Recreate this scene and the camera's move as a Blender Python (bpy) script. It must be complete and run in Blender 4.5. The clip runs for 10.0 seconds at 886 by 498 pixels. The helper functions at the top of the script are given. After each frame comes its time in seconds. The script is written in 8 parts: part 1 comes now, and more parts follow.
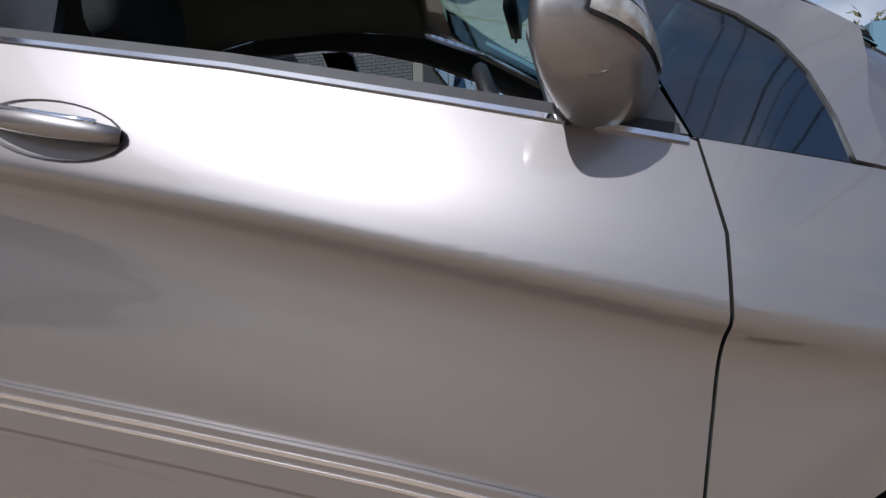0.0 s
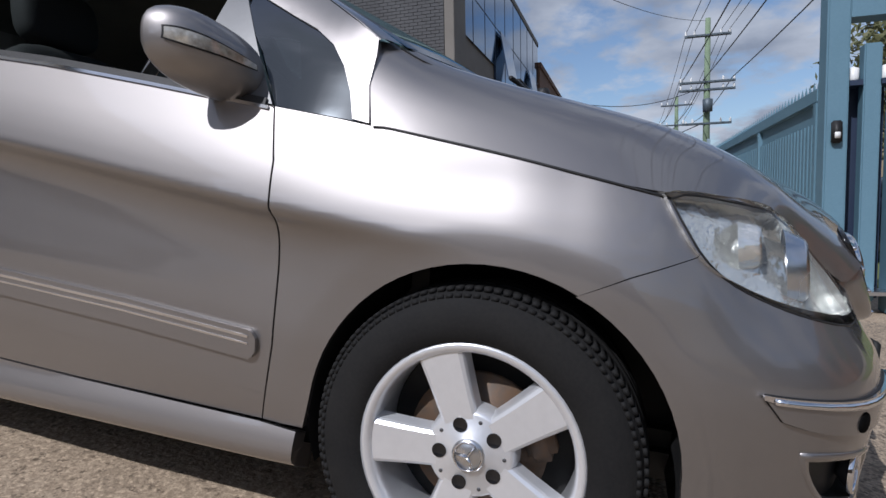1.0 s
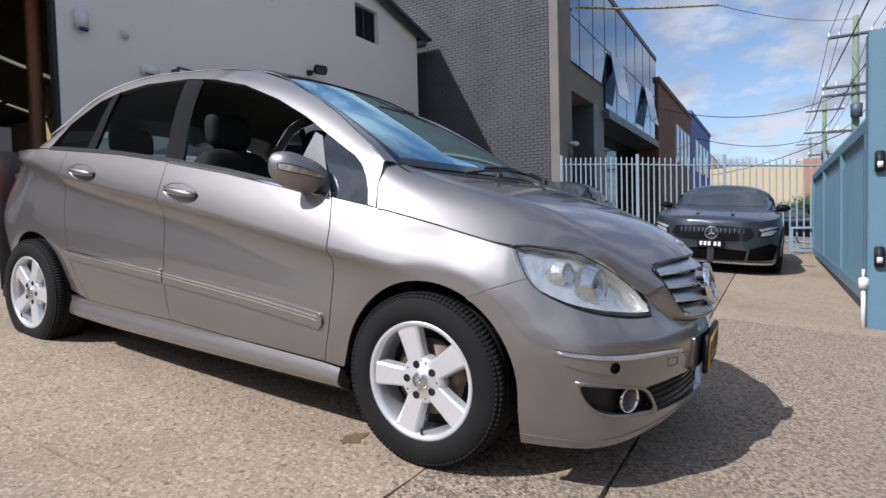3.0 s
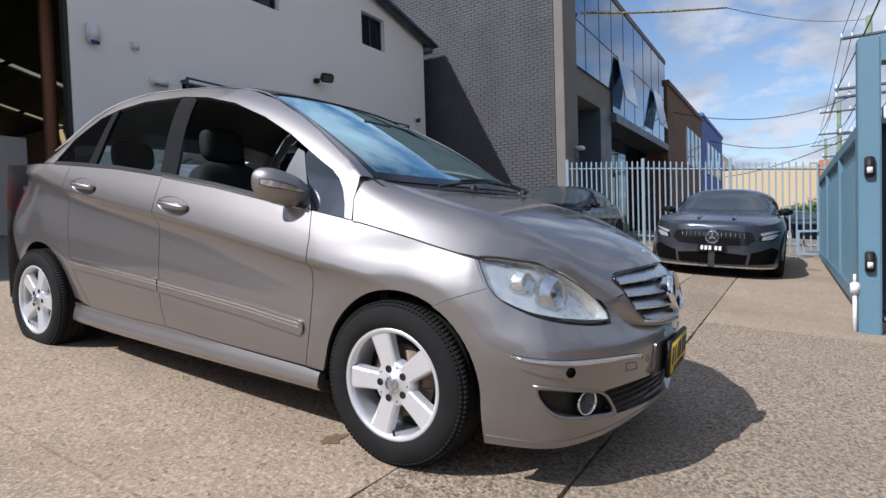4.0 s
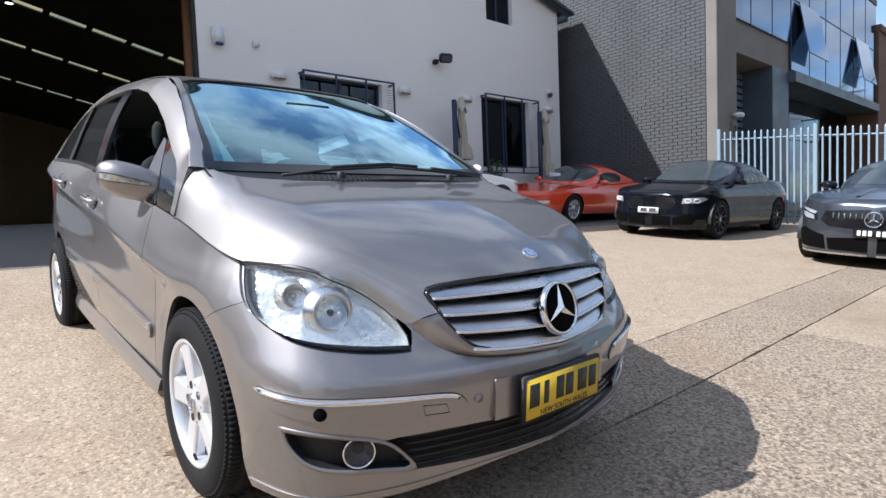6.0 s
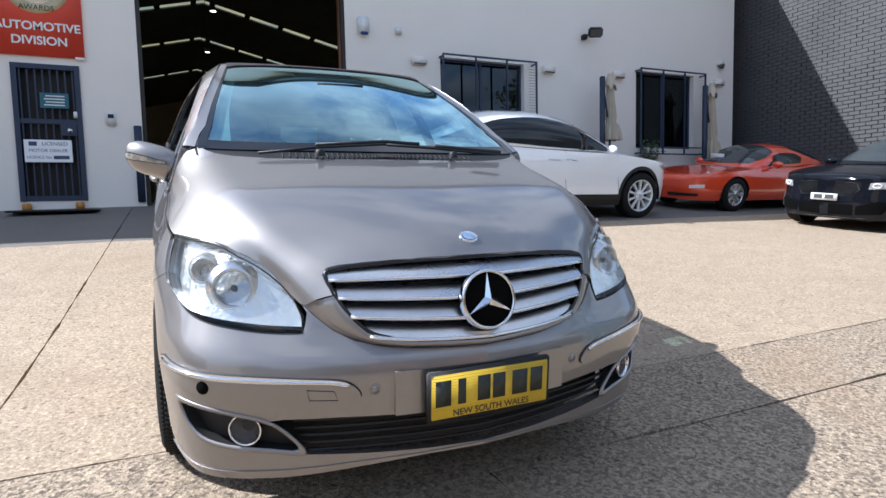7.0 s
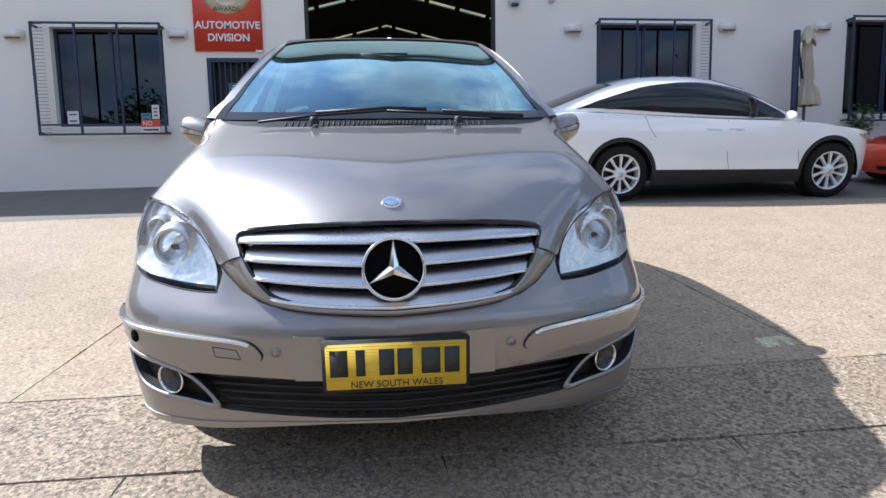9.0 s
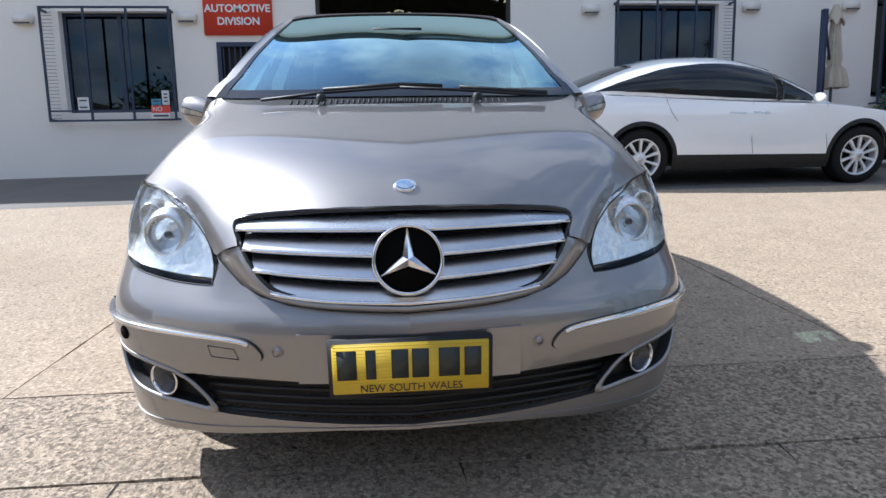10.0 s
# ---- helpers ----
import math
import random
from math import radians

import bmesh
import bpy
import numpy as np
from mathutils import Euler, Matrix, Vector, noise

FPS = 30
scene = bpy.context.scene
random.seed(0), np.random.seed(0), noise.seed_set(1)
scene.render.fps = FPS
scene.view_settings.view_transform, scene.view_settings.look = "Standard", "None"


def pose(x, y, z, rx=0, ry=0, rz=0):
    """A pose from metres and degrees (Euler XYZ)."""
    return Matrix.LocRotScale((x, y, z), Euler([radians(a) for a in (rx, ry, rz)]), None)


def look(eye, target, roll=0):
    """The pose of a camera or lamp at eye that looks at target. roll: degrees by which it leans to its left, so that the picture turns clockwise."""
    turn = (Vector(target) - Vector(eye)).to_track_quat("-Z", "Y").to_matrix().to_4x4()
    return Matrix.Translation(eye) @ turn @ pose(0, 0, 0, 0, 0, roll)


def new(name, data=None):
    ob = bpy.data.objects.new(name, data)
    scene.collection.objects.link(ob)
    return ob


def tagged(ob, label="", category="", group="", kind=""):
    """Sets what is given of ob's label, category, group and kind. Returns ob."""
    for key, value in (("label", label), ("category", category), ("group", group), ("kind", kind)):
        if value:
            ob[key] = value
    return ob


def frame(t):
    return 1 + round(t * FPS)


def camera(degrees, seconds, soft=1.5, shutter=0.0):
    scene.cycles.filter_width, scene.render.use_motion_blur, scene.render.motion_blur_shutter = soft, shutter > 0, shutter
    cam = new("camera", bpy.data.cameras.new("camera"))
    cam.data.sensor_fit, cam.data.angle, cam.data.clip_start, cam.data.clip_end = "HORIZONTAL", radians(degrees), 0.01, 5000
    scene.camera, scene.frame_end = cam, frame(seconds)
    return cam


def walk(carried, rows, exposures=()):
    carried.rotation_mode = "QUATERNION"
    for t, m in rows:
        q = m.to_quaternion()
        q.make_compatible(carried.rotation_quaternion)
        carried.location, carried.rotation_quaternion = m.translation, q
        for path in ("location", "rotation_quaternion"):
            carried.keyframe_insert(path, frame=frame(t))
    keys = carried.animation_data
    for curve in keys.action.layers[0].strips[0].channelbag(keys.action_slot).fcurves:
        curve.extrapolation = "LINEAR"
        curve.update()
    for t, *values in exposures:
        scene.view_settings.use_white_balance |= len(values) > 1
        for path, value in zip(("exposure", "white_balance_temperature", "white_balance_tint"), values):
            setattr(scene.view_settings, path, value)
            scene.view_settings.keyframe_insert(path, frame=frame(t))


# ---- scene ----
cam = camera(75.7, 10.0)
PATH = [
    (0, (-1.538, 0.571, 0.885), (0.418, 0.987, 0.829), -1.9),
    (0.5, (-1.63, 0.158, 0.735), (0.296, 0.699, 0.723), -0.5),
    (1, (-1.828, -0.265, 0.779), (0.071, 0.344, 0.629), -1.1),
    (1.5, (-2.097, -0.58, 0.811), (-0.214, 0.079, 0.67), -0.6),
    (2, (-2.32, -0.836, 0.818), (-0.497, -0.024, 0.692), -0.9),
    (2.5, (-2.486, -0.967, 0.851), (-0.726, -0.025, 0.744), -1.2),
    (4, (-2.544, -1.272, 0.895), (-0.838, -0.231, 0.824), -1.8),
    (4.5, (-2.379, -1.343, 0.929), (-0.698, -0.261, 0.857), -1.9),
    (5, (-2.152, -1.505, 0.935), (-0.54, -0.323, 0.853), -2.4),
    (5.2, (-2.033, -1.602, 0.946), (-0.458, -0.372, 0.849), -2.3),
    (6.3, (-1.204, -2.06, 0.889), (-0.025, -0.45, 0.761), -2.1),
    (6.5, (-1.064, -2.123, 0.879), (0.014, -0.444, 0.742), -1.9),
    (7, (-0.745, -2.239, 0.871), (0.071, -0.42, 0.712), -1.3),
    (7.5, (-0.465, -2.359, 0.849), (0.071, -0.44, 0.681), -1.2),
    (8, (-0.24, -2.33, 0.84), (0.113, -0.37, 0.652), -0.7),
    (8.5, (-0.054, -2.333, 0.831), (0.174, -0.356, 0.632), -0.9),
    (9, (-0.005, -2.324, 0.813), (0.191, -0.346, 0.594), -1.1),
    (9.5, (0.005, -2.309, 0.808), (0.186, -0.333, 0.561), -1.2),
    (10, (-0.007, -2.16, 0.798), (0.145, -0.183, 0.536), -1.2),
]
EXPOSURES = [(0, -0.20, 5850, 13), (0.5, -0.36, 5850, 13), (1, -0.50, 5850, 13), (1.5, -0.40, 5850, 13), (2, -0.13, 5900, 13), (5, 0.08, 5900, 12), (6.5, 0.66, 5780, 10), (8.5, 0.70, 5740, 9), (10, 0.60, 5710, 9)]
walk(cam, [(t, look(eye, target, roll)) for t, eye, target, roll in PATH], EXPOSURES)

# ---- world and sun ----
SUN_WAY = Vector((0.93, -0.40, -1.0)).normalized()      # the way the sunlight travels
world = bpy.data.worlds.new("sky")
scene.world = world
world.use_nodes = True
wn, wl = world.node_tree.nodes, world.node_tree.links
wn.clear()
w_out, w_bg = wn.new("ShaderNodeOutputWorld"), wn.new("ShaderNodeBackground")
w_sky, w_mix, w_map = wn.new("ShaderNodeTexSky"), wn.new("ShaderNodeMix"), wn.new("ShaderNodeMapping")
w_co, w_n1, w_r1 = wn.new("ShaderNodeTexCoord"), wn.new("ShaderNodeTexNoise"), wn.new("ShaderNodeValToRGB")
w_n2, w_r2 = wn.new("ShaderNodeTexNoise"), wn.new("ShaderNodeValToRGB")
w_sky.sky_type, w_sky.sun_disc = "NISHITA", False
w_sky.sun_elevation = math.asin(-SUN_WAY.z)
w_sky.sun_rotation = math.atan2(-SUN_WAY.x, -SUN_WAY.y)
w_bg.inputs["Strength"].default_value = 0.14
w_sep, w_den, w_dx, w_dy, w_cmb = wn.new("ShaderNodeSeparateXYZ"), wn.new("ShaderNodeMath"), wn.new("ShaderNodeMath"), wn.new("ShaderNodeMath"), wn.new("ShaderNodeCombineXYZ")
w_den.operation, w_den.inputs[1].default_value = "ADD", 0.22
w_dx.operation = w_dy.operation = "DIVIDE"
w_map.inputs["Location"].default_value = (3.1, 1.7, 0.0)
w_n1.inputs["Scale"].default_value, w_n1.inputs["Detail"].default_value, w_n1.inputs["Roughness"].default_value = 3.0, 9.0, 0.58
w_r1.color_ramp.elements[0].position, w_r1.color_ramp.elements[1].position = 0.42, 0.56
w_n2.inputs["Scale"].default_value, w_n2.inputs["Detail"].default_value = 2.6, 6.0
w_r2.color_ramp.elements[0].position, w_r2.color_ramp.elements[0].color = 0.35, (2.5, 2.8, 3.35, 1)
w_r2.color_ramp.elements[1].position, w_r2.color_ramp.elements[1].color = 0.62, (5.3, 5.5, 5.8, 1)
w_mix.data_type = "RGBA"
wl.new(w_co.outputs["Generated"], w_sep.inputs[0])
wl.new(w_sep.outputs["Z"], w_den.inputs[0])
for ax_, nd_ in (("X", w_dx), ("Y", w_dy)):
    wl.new(w_sep.outputs[ax_], nd_.inputs[0])
    wl.new(w_den.outputs[0], nd_.inputs[1])
    wl.new(nd_.outputs[0], w_cmb.inputs[ax_])
wl.new(w_cmb.outputs[0], w_map.inputs["Vector"])
for n_, r_ in ((w_n1, w_r1), (w_n2, w_r2)):
    wl.new(w_map.outputs["Vector"], n_.inputs["Vector"])
    wl.new(n_.outputs["Fac"], r_.inputs["Fac"])
w_el, w_cov = wn.new("ShaderNodeMapRange"), wn.new("ShaderNodeMath")      # fewer clouds overhead than low down
w_el.inputs["To Min"].default_value, w_el.inputs["To Max"].default_value, w_cov.operation = 1.0, 0.8, "MULTIPLY"
wl.new(w_sep.outputs["Z"], w_el.inputs["Value"])
wl.new(w_r1.outputs["Color"], w_cov.inputs[0])
wl.new(w_el.outputs["Result"], w_cov.inputs[1])
wl.new(w_cov.outputs[0], w_mix.inputs["Factor"])
wl.new(w_sky.outputs["Color"], w_mix.inputs["A"])
wl.new(w_r2.outputs["Color"], w_mix.inputs["B"])
wl.new(w_mix.outputs["Result"], w_bg.inputs["Color"])
wl.new(w_bg.outputs["Background"], w_out.inputs["Surface"])
sun = new("sun", bpy.data.lights.new("sun", "SUN"))
sun.data.energy, sun.data.angle, sun.data.color = 5.2, radians(0.53), (1.0, 0.96, 0.91)
sun.matrix_world = look((0, 0, 20), Vector((0, 0, 20)) + SUN_WAY)
scene.view_settings.exposure = 0.0


# ---- materials ----
def surface(name, a, b=None, scale=3.0, rough=0.6, metal=0.0, bump=0.0, fine=60.0, coat=0.0, spread=0.5, rough_var=0.12, spec=0.5, depth=0.01):
    """A surface of colours a and b mixed by coarse and fine noise in object space."""
    m = bpy.data.materials.new(name)
    m.use_nodes = True
    n, l = m.node_tree.nodes, m.node_tree.links
    p = n["Principled BSDF"]
    b = b or tuple(v * 0.8 for v in a)
    co = n.new("ShaderNodeTexCoord")
    n1, n2, mx, mr, mr2 = n.new("ShaderNodeTexNoise"), n.new("ShaderNodeTexNoise"), n.new("ShaderNodeMix"), n.new("ShaderNodeMapRange"), n.new("ShaderNodeMapRange")
    ad = n.new("ShaderNodeMath")
    n1.inputs["Scale"].default_value, n1.inputs["Detail"].default_value = scale, 5
    n2.inputs["Scale"].default_value, n2.inputs["Detail"].default_value = fine, 3
    l.new(co.outputs["Object"], n1.inputs["Vector"])
    l.new(co.outputs["Object"], n2.inputs["Vector"])
    ad.operation, ad.inputs[1].default_value = "MULTIPLY_ADD", 0.6
    l.new(n2.outputs["Fac"], ad.inputs[0])
    l.new(n1.outputs["Fac"], ad.inputs[2])
    mr.inputs["From Min"].default_value, mr.inputs["From Max"].default_value = 0.8 - spread * 0.5, 0.8 + spread * 0.5
    l.new(ad.outputs[0], mr.inputs["Value"])
    mx.data_type = "RGBA"
    mx.inputs["A"].default_value, mx.inputs["B"].default_value = (*a, 1), (*b, 1)
    l.new(mr.outputs["Result"], mx.inputs["Factor"])
    l.new(mx.outputs["Result"], p.inputs["Base Color"])
    mr2.inputs["To Min"].default_value, mr2.inputs["To Max"].default_value = max(0.02, rough - rough_var), min(1, rough + rough_var)
    l.new(n1.outputs["Fac"], mr2.inputs["Value"])
    l.new(mr2.outputs["Result"], p.inputs["Roughness"])
    p.inputs["Metallic"].default_value, p.inputs["Coat Weight"].default_value = metal, coat
    p.inputs["Coat Roughness"].default_value = 0.03
    p.inputs["Coat IOR"].default_value = 1.7
    p.inputs["Specular IOR Level"].default_value = spec
    if bump:
        bp = n.new("ShaderNodeBump")
        bp.inputs["Strength"].default_value, bp.inputs["Distance"].default_value = bump, depth
        l.new(n2.outputs["Fac"], bp.inputs["Height"])
        l.new(bp.outputs["Normal"], p.inputs["Normal"])
    return m


def glass(name, tint, gloss=1.0, rough=0.0, ior=1.5, sheen=(1.0, 1.0, 1.0)):
    """Thin tinted pane: see-through with a mirror sheen."""
    m = bpy.data.materials.new(name)
    m.use_nodes = True
    n, l = m.node_tree.nodes, m.node_tree.links
    n.clear()
    out, tr, gl, mix, fr, pw, ma, mu = (n.new("ShaderNode" + k) for k in ("OutputMaterial", "BsdfTransparent", "BsdfGlossy", "MixShader", "LayerWeight", "Math", "Math", "Math"))
    tr.inputs["Color"].default_value = (*tint, 1)
    gl.inputs["Roughness"].default_value, gl.inputs["Color"].default_value = rough, (*sheen, 1)
    fr.inputs["Blend"].default_value = 0.5
    f0 = ((ior - 1) / (ior + 1)) ** 2
    pw.operation, pw.inputs[1].default_value = "POWER", 5.0
    ma.operation, ma.inputs[1].default_value, ma.inputs[2].default_value = "MULTIPLY_ADD", 1 - f0, f0
    mu.operation, mu.inputs[1].default_value, mu.use_clamp = "MULTIPLY", gloss, True
    l.new(fr.outputs["Facing"], pw.inputs[0])
    l.new(pw.outputs[0], ma.inputs[0])
    l.new(ma.outputs[0], mu.inputs[0])
    l.new(mu.outputs[0], mix.inputs[0])
    l.new(tr.outputs[0], mix.inputs[1])
    l.new(gl.outputs[0], mix.inputs[2])
    l.new(mix.outputs[0], out.inputs["Surface"])
    return m


PAINT = surface("taupe metallic paint", (0.254, 0.239, 0.232), (0.270, 0.254, 0.246), 1.5, 0.47, 0.90, 0.03, 900, coat=1.0, rough_var=0.03, depth=0.001)
PAINT.node_tree.nodes["Principled BSDF"].inputs["Coat Roughness"].default_value = 0.045
CHROME = surface("chrome", (0.82, 0.82, 0.83), (0.75, 0.75, 0.76), 8, 0.08, 1.0, rough_var=0.03)
SATIN = surface("satin silver", (0.70, 0.71, 0.73), (0.60, 0.61, 0.63), 6, 0.28, 1.0, rough_var=0.06)
BLACK = surface("black plastic", (0.012, 0.012, 0.013), (0.02, 0.02, 0.02), 12, 0.5, 0, 0.15, 500, spec=0.35)
GLOSSBLACK = surface("gloss black", (0.008, 0.008, 0.009), (0.012, 0.012, 0.013), 5, 0.12)
GREYTRIM = surface("dark grey trim", (0.055, 0.055, 0.058), (0.075, 0.075, 0.078), 10, 0.45)
RUBBER = surface("tyre rubber", (0.009, 0.009, 0.0095), (0.016, 0.0155, 0.015), 9, 0.80, 0, 0.15, 150, spec=0.2, depth=0.002)
ALLOY = surface("silver alloy paint", (0.74, 0.75, 0.77), (0.68, 0.69, 0.71), 6, 0.32, 0.55, coat=0.4, rough_var=0.05)
ALLOYDARK = surface("brake dust grey", (0.12, 0.10, 0.085), (0.20, 0.12, 0.07), 14, 0.6, 0.6)
SAIL = surface("grey mirror mount plastic", (0.11, 0.115, 0.125), (0.09, 0.095, 0.10), 10, 0.35)
CABIN = surface("dark cabin cloth", (0.011, 0.011, 0.012), (0.019, 0.0185, 0.019), 8, 0.85, 0, 0.2, 300)
SCREEN = glass("windscreen glass", (0.40, 0.62, 0.66), 3.7, sheen=(0.62, 0.90, 0.97))
CORNER = glass("dark corner glass", (0.06, 0.07, 0.08), 3.6, 0.04, sheen=(0.85, 0.93, 1.0))
TINT = glass("tinted side glass", (0.66, 0.76, 0.74), 0.3)
DARKTINT = glass("privacy glass", (0.045, 0.055, 0.055), 0.25)
LENS = glass("clear lens", (0.97, 0.975, 0.965), 0.8)
PLATE = surface("yellow plate", (0.66, 0.46, 0.03), (0.60, 0.41, 0.025), 9, 0.5)
WHITE = surface("white plastic", (0.78, 0.78, 0.76), (0.70, 0.70, 0.68), 7, 0.45)
REDP = surface("red sign paint", (0.72, 0.07, 0.035), (0.66, 0.06, 0.03), 2, 0.45)
WALL = surface("cream painted render", (0.85, 0.805, 0.74), (0.79, 0.745, 0.68), 0.6, 0.85, 0, 0.35, 45, spread=0.9, depth=0.006)


def concrete(name, a, b_, pit, grain=70.0, amount=0.5, stain=(0.30, 0.19, 0.11), pebble=120.0, relief=0.006):
    """Weathered slab: broad mottling, gritty aggregate, dark pits and a few rusty stains."""
    m = surface(name, a, b_, 0.9, 0.88, 0, 0.9, grain, spread=0.8, depth=relief)
    n, l = m.node_tree.nodes, m.node_tree.links
    co, pr = n["Texture Coordinate"], n["Principled BSDF"]
    old = pr.inputs["Base Color"].links[0].from_socket
    def layer(src, scale, lo, hi, colour, detail=4.0, strength=1.0):
        t, r, mx, k = n.new("ShaderNodeTexNoise"), n.new("ShaderNodeMapRange"), n.new("ShaderNodeMix"), n.new("ShaderNodeMath")
        t.inputs["Scale"].default_value, t.inputs["Detail"].default_value, t.inputs["Roughness"].default_value = scale, detail, 0.6
        r.inputs["From Min"].default_value, r.inputs["From Max"].default_value = lo, hi
        k.operation, k.inputs[1].default_value = "MULTIPLY", strength
        mx.data_type = "RGBA"
        l.new(co.outputs["Object"], t.inputs["Vector"])
        l.new(t.outputs["Fac"], r.inputs["Value"])
        l.new(r.outputs["Result"], k.inputs[0])
        l.new(k.outputs[0], mx.inputs["Factor"])
        l.new(src, mx.inputs["A"])
        mx.inputs["B"].default_value = (*colour, 1)
        return mx.outputs["Result"]
    c = layer(old, 48.0, 0.49, 0.58, pit, 5.0, amount)
    c = layer(c, 34.0, 0.585, 0.64, tuple(v * 0.45 for v in pit), 6.0, 0.85)
    vo, vr, vm = n.new("ShaderNodeTexVoronoi"), n.new("ShaderNodeMapRange"), n.new("ShaderNodeMix")
    vo.inputs["Scale"].default_value, vo.inputs["Randomness"].default_value = pebble, 1.0
    l.new(co.outputs["Object"], vo.inputs["Vector"])
    sp = n.new("ShaderNodeSeparateColor")
    l.new(vo.outputs["Color"], sp.inputs[0])
    vr.inputs["From Min"].default_value, vr.inputs["From Max"].default_value, vr.inputs["To Max"].default_value = 0.45, 1.0, amount
    l.new(sp.outputs[0], vr.inputs["Value"])
    vm.data_type = "RGBA"
    l.new(vr.outputs["Result"], vm.inputs["Factor"])
    l.new(c, vm.inputs["A"])
    vm.inputs["B"].default_value = (*pit, 1)
    c = vm.outputs["Result"]
    c = layer(c, 5.0, 0.45, 0.70, tuple(v * 0.72 for v in b_), 5.0, 0.6)
    c = layer(c, 62.0, 0.54, 0.62, tuple(min(1, v * 1.4) for v in a), 4.0, 0.6)
    c = layer(c, 0.7, 0.58, 0.78, stain, 6.0, 0.45)
    c = layer(c, 0.35, 0.55, 0.75, tuple(v * 0.62 for v in b_), 6.0, 0.5)
    l.new(c, pr.inputs["Base Color"])
    return m


CONC = concrete("worn beige concrete", (0.44, 0.345, 0.245), (0.355, 0.275, 0.193), (0.19, 0.138, 0.092), 60, 0.50, pebble=120.0)
CONC2 = concrete("exposed aggregate concrete", (0.43, 0.337, 0.240), (0.335, 0.262, 0.186), (0.085, 0.063, 0.045), 75, 0.72, pebble=80.0, relief=0.009)
DARKCONC = surface("dark grey concrete", (0.185, 0.168, 0.148), (0.13, 0.118, 0.104), 0.8, 0.85, 0, 0.4, 40, spread=0.8)
EARTH = surface("packed earth", (0.24, 0.20, 0.15), (0.17, 0.14, 0.10), 0.3, 0.95, 0, 0.6, 20, spread=0.8)
BRICK = surface("grey painted brick", (0.094, 0.094, 0.097), (0.066, 0.066, 0.068), 1.2, 0.85, 0, 0.4, 60, spread=0.8)
MORTAR = surface("grey mortar", (0.045, 0.044, 0.044), (0.032, 0.031, 0.031), 2, 0.9, 0, 0.4, 60)
BEIGE = surface("beige column paint", (0.20, 0.182, 0.158), (0.16, 0.145, 0.125), 1, 0.8, 0, 0.2, 50)
STEELBLUE = surface("blue grey gate paint", (0.135, 0.245, 0.315), (0.10, 0.19, 0.25), 1.2, 0.5, 0, 0.12, 70, spread=0.8)
PALEBLUE = surface("pale blue fence paint", (0.26, 0.335, 0.385), (0.21, 0.285, 0.335), 2, 0.5)
NAVY = surface("navy steel paint", (0.018, 0.030, 0.062), (0.024, 0.038, 0.075), 3, 0.5)
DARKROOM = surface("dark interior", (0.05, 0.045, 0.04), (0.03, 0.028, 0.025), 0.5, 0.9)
WINDOWGLASS = glass("window glass", (0.05, 0.075, 0.11), 1.1, sheen=(0.75, 0.88, 1.0))
BLUEGLASS = surface("mirror curtain glass", (0.15, 0.22, 0.31), (0.12, 0.19, 0.28), 0.4, 0.06, 0.9, rough_var=0.03)
GUTTER = surface("slate gutter metal", (0.10, 0.13, 0.15), (0.08, 0.10, 0.12), 2, 0.5, 0.3)


# ---- helpers for meshes ----
def part(name, bm, material, parent=None, label="", smooth=True):
    """Link a bmesh as one mesh object under a thing or a part."""
    me = bpy.data.meshes.new(name)
    bmesh.ops.recalc_face_normals(bm, faces=bm.faces)
    for f in bm.faces:
        f.smooth = smooth
    bm.to_mesh(me)
    bm.free()
    for m in (material if isinstance(material, (list, tuple)) else [material]):
        me.materials.append(m)
    ob = new(name, me)
    if parent is not None:
        ob.parent = parent
    if label:
        ob["label"] = label
    return ob


def thing(name, m, label, category, group="", kind=""):
    e = new(name)
    e.empty_display_size = 0.1
    e.matrix_world = m
    return tagged(e, label, category, group, kind)


def box(bm, x0, x1, y0, y1, z0, z1, bevel=0.0):
    r = bmesh.ops.create_cube(bm, size=1, matrix=Matrix.LocRotScale(((x0 + x1) / 2, (y0 + y1) / 2, (z0 + z1) / 2), None, (abs(x1 - x0), abs(y1 - y0), abs(z1 - z0))))
    if bevel:
        es = list({e for v in r["verts"] for e in v.link_edges})
        bmesh.ops.bevel(bm, geom=es, offset=bevel, segments=2, affect="EDGES", clamp_overlap=True)
    return bm


def boxes(*dims, bevel=0.0):
    bm = bmesh.new()
    for d in dims:
        box(bm, *d, bevel=bevel)
    return bm


def tube(bm, pts, r, n=8, closed=False, cap=True):
    """A round bar of radius r (or radii) along points."""
    pts = [Vector(p) for p in pts]
    rs = r if isinstance(r, (list, tuple)) else [r] * len(pts)
    rings = []
    for i, p in enumerate(pts):
        a = pts[i - 1] if (i or closed) else p
        b = pts[(i + 1) % len(pts)] if (i + 1 < len(pts) or closed) else p
        d = (b - a).normalized()
        u = d.cross(Vector((0, 0, 1)) if abs(d.z) < 0.95 else Vector((1, 0, 0))).normalized()
        v = d.cross(u)
        rings.append([bm.verts.new(p + rs[i] * (math.cos(k * math.tau / n) * u + math.sin(k * math.tau / n) * v)) for k in range(n)])
    for i in range(len(rings) - (0 if closed else 1)):
        a, b = rings[i], rings[(i + 1) % len(rings)]
        for k in range(n):
            bm.faces.new((a[k], a[(k + 1) % n], b[(k + 1) % n], b[k]))
    if cap and not closed:
        bm.faces.new(rings[0])
        bm.faces.new(rings[-1][::-1])
    return bm


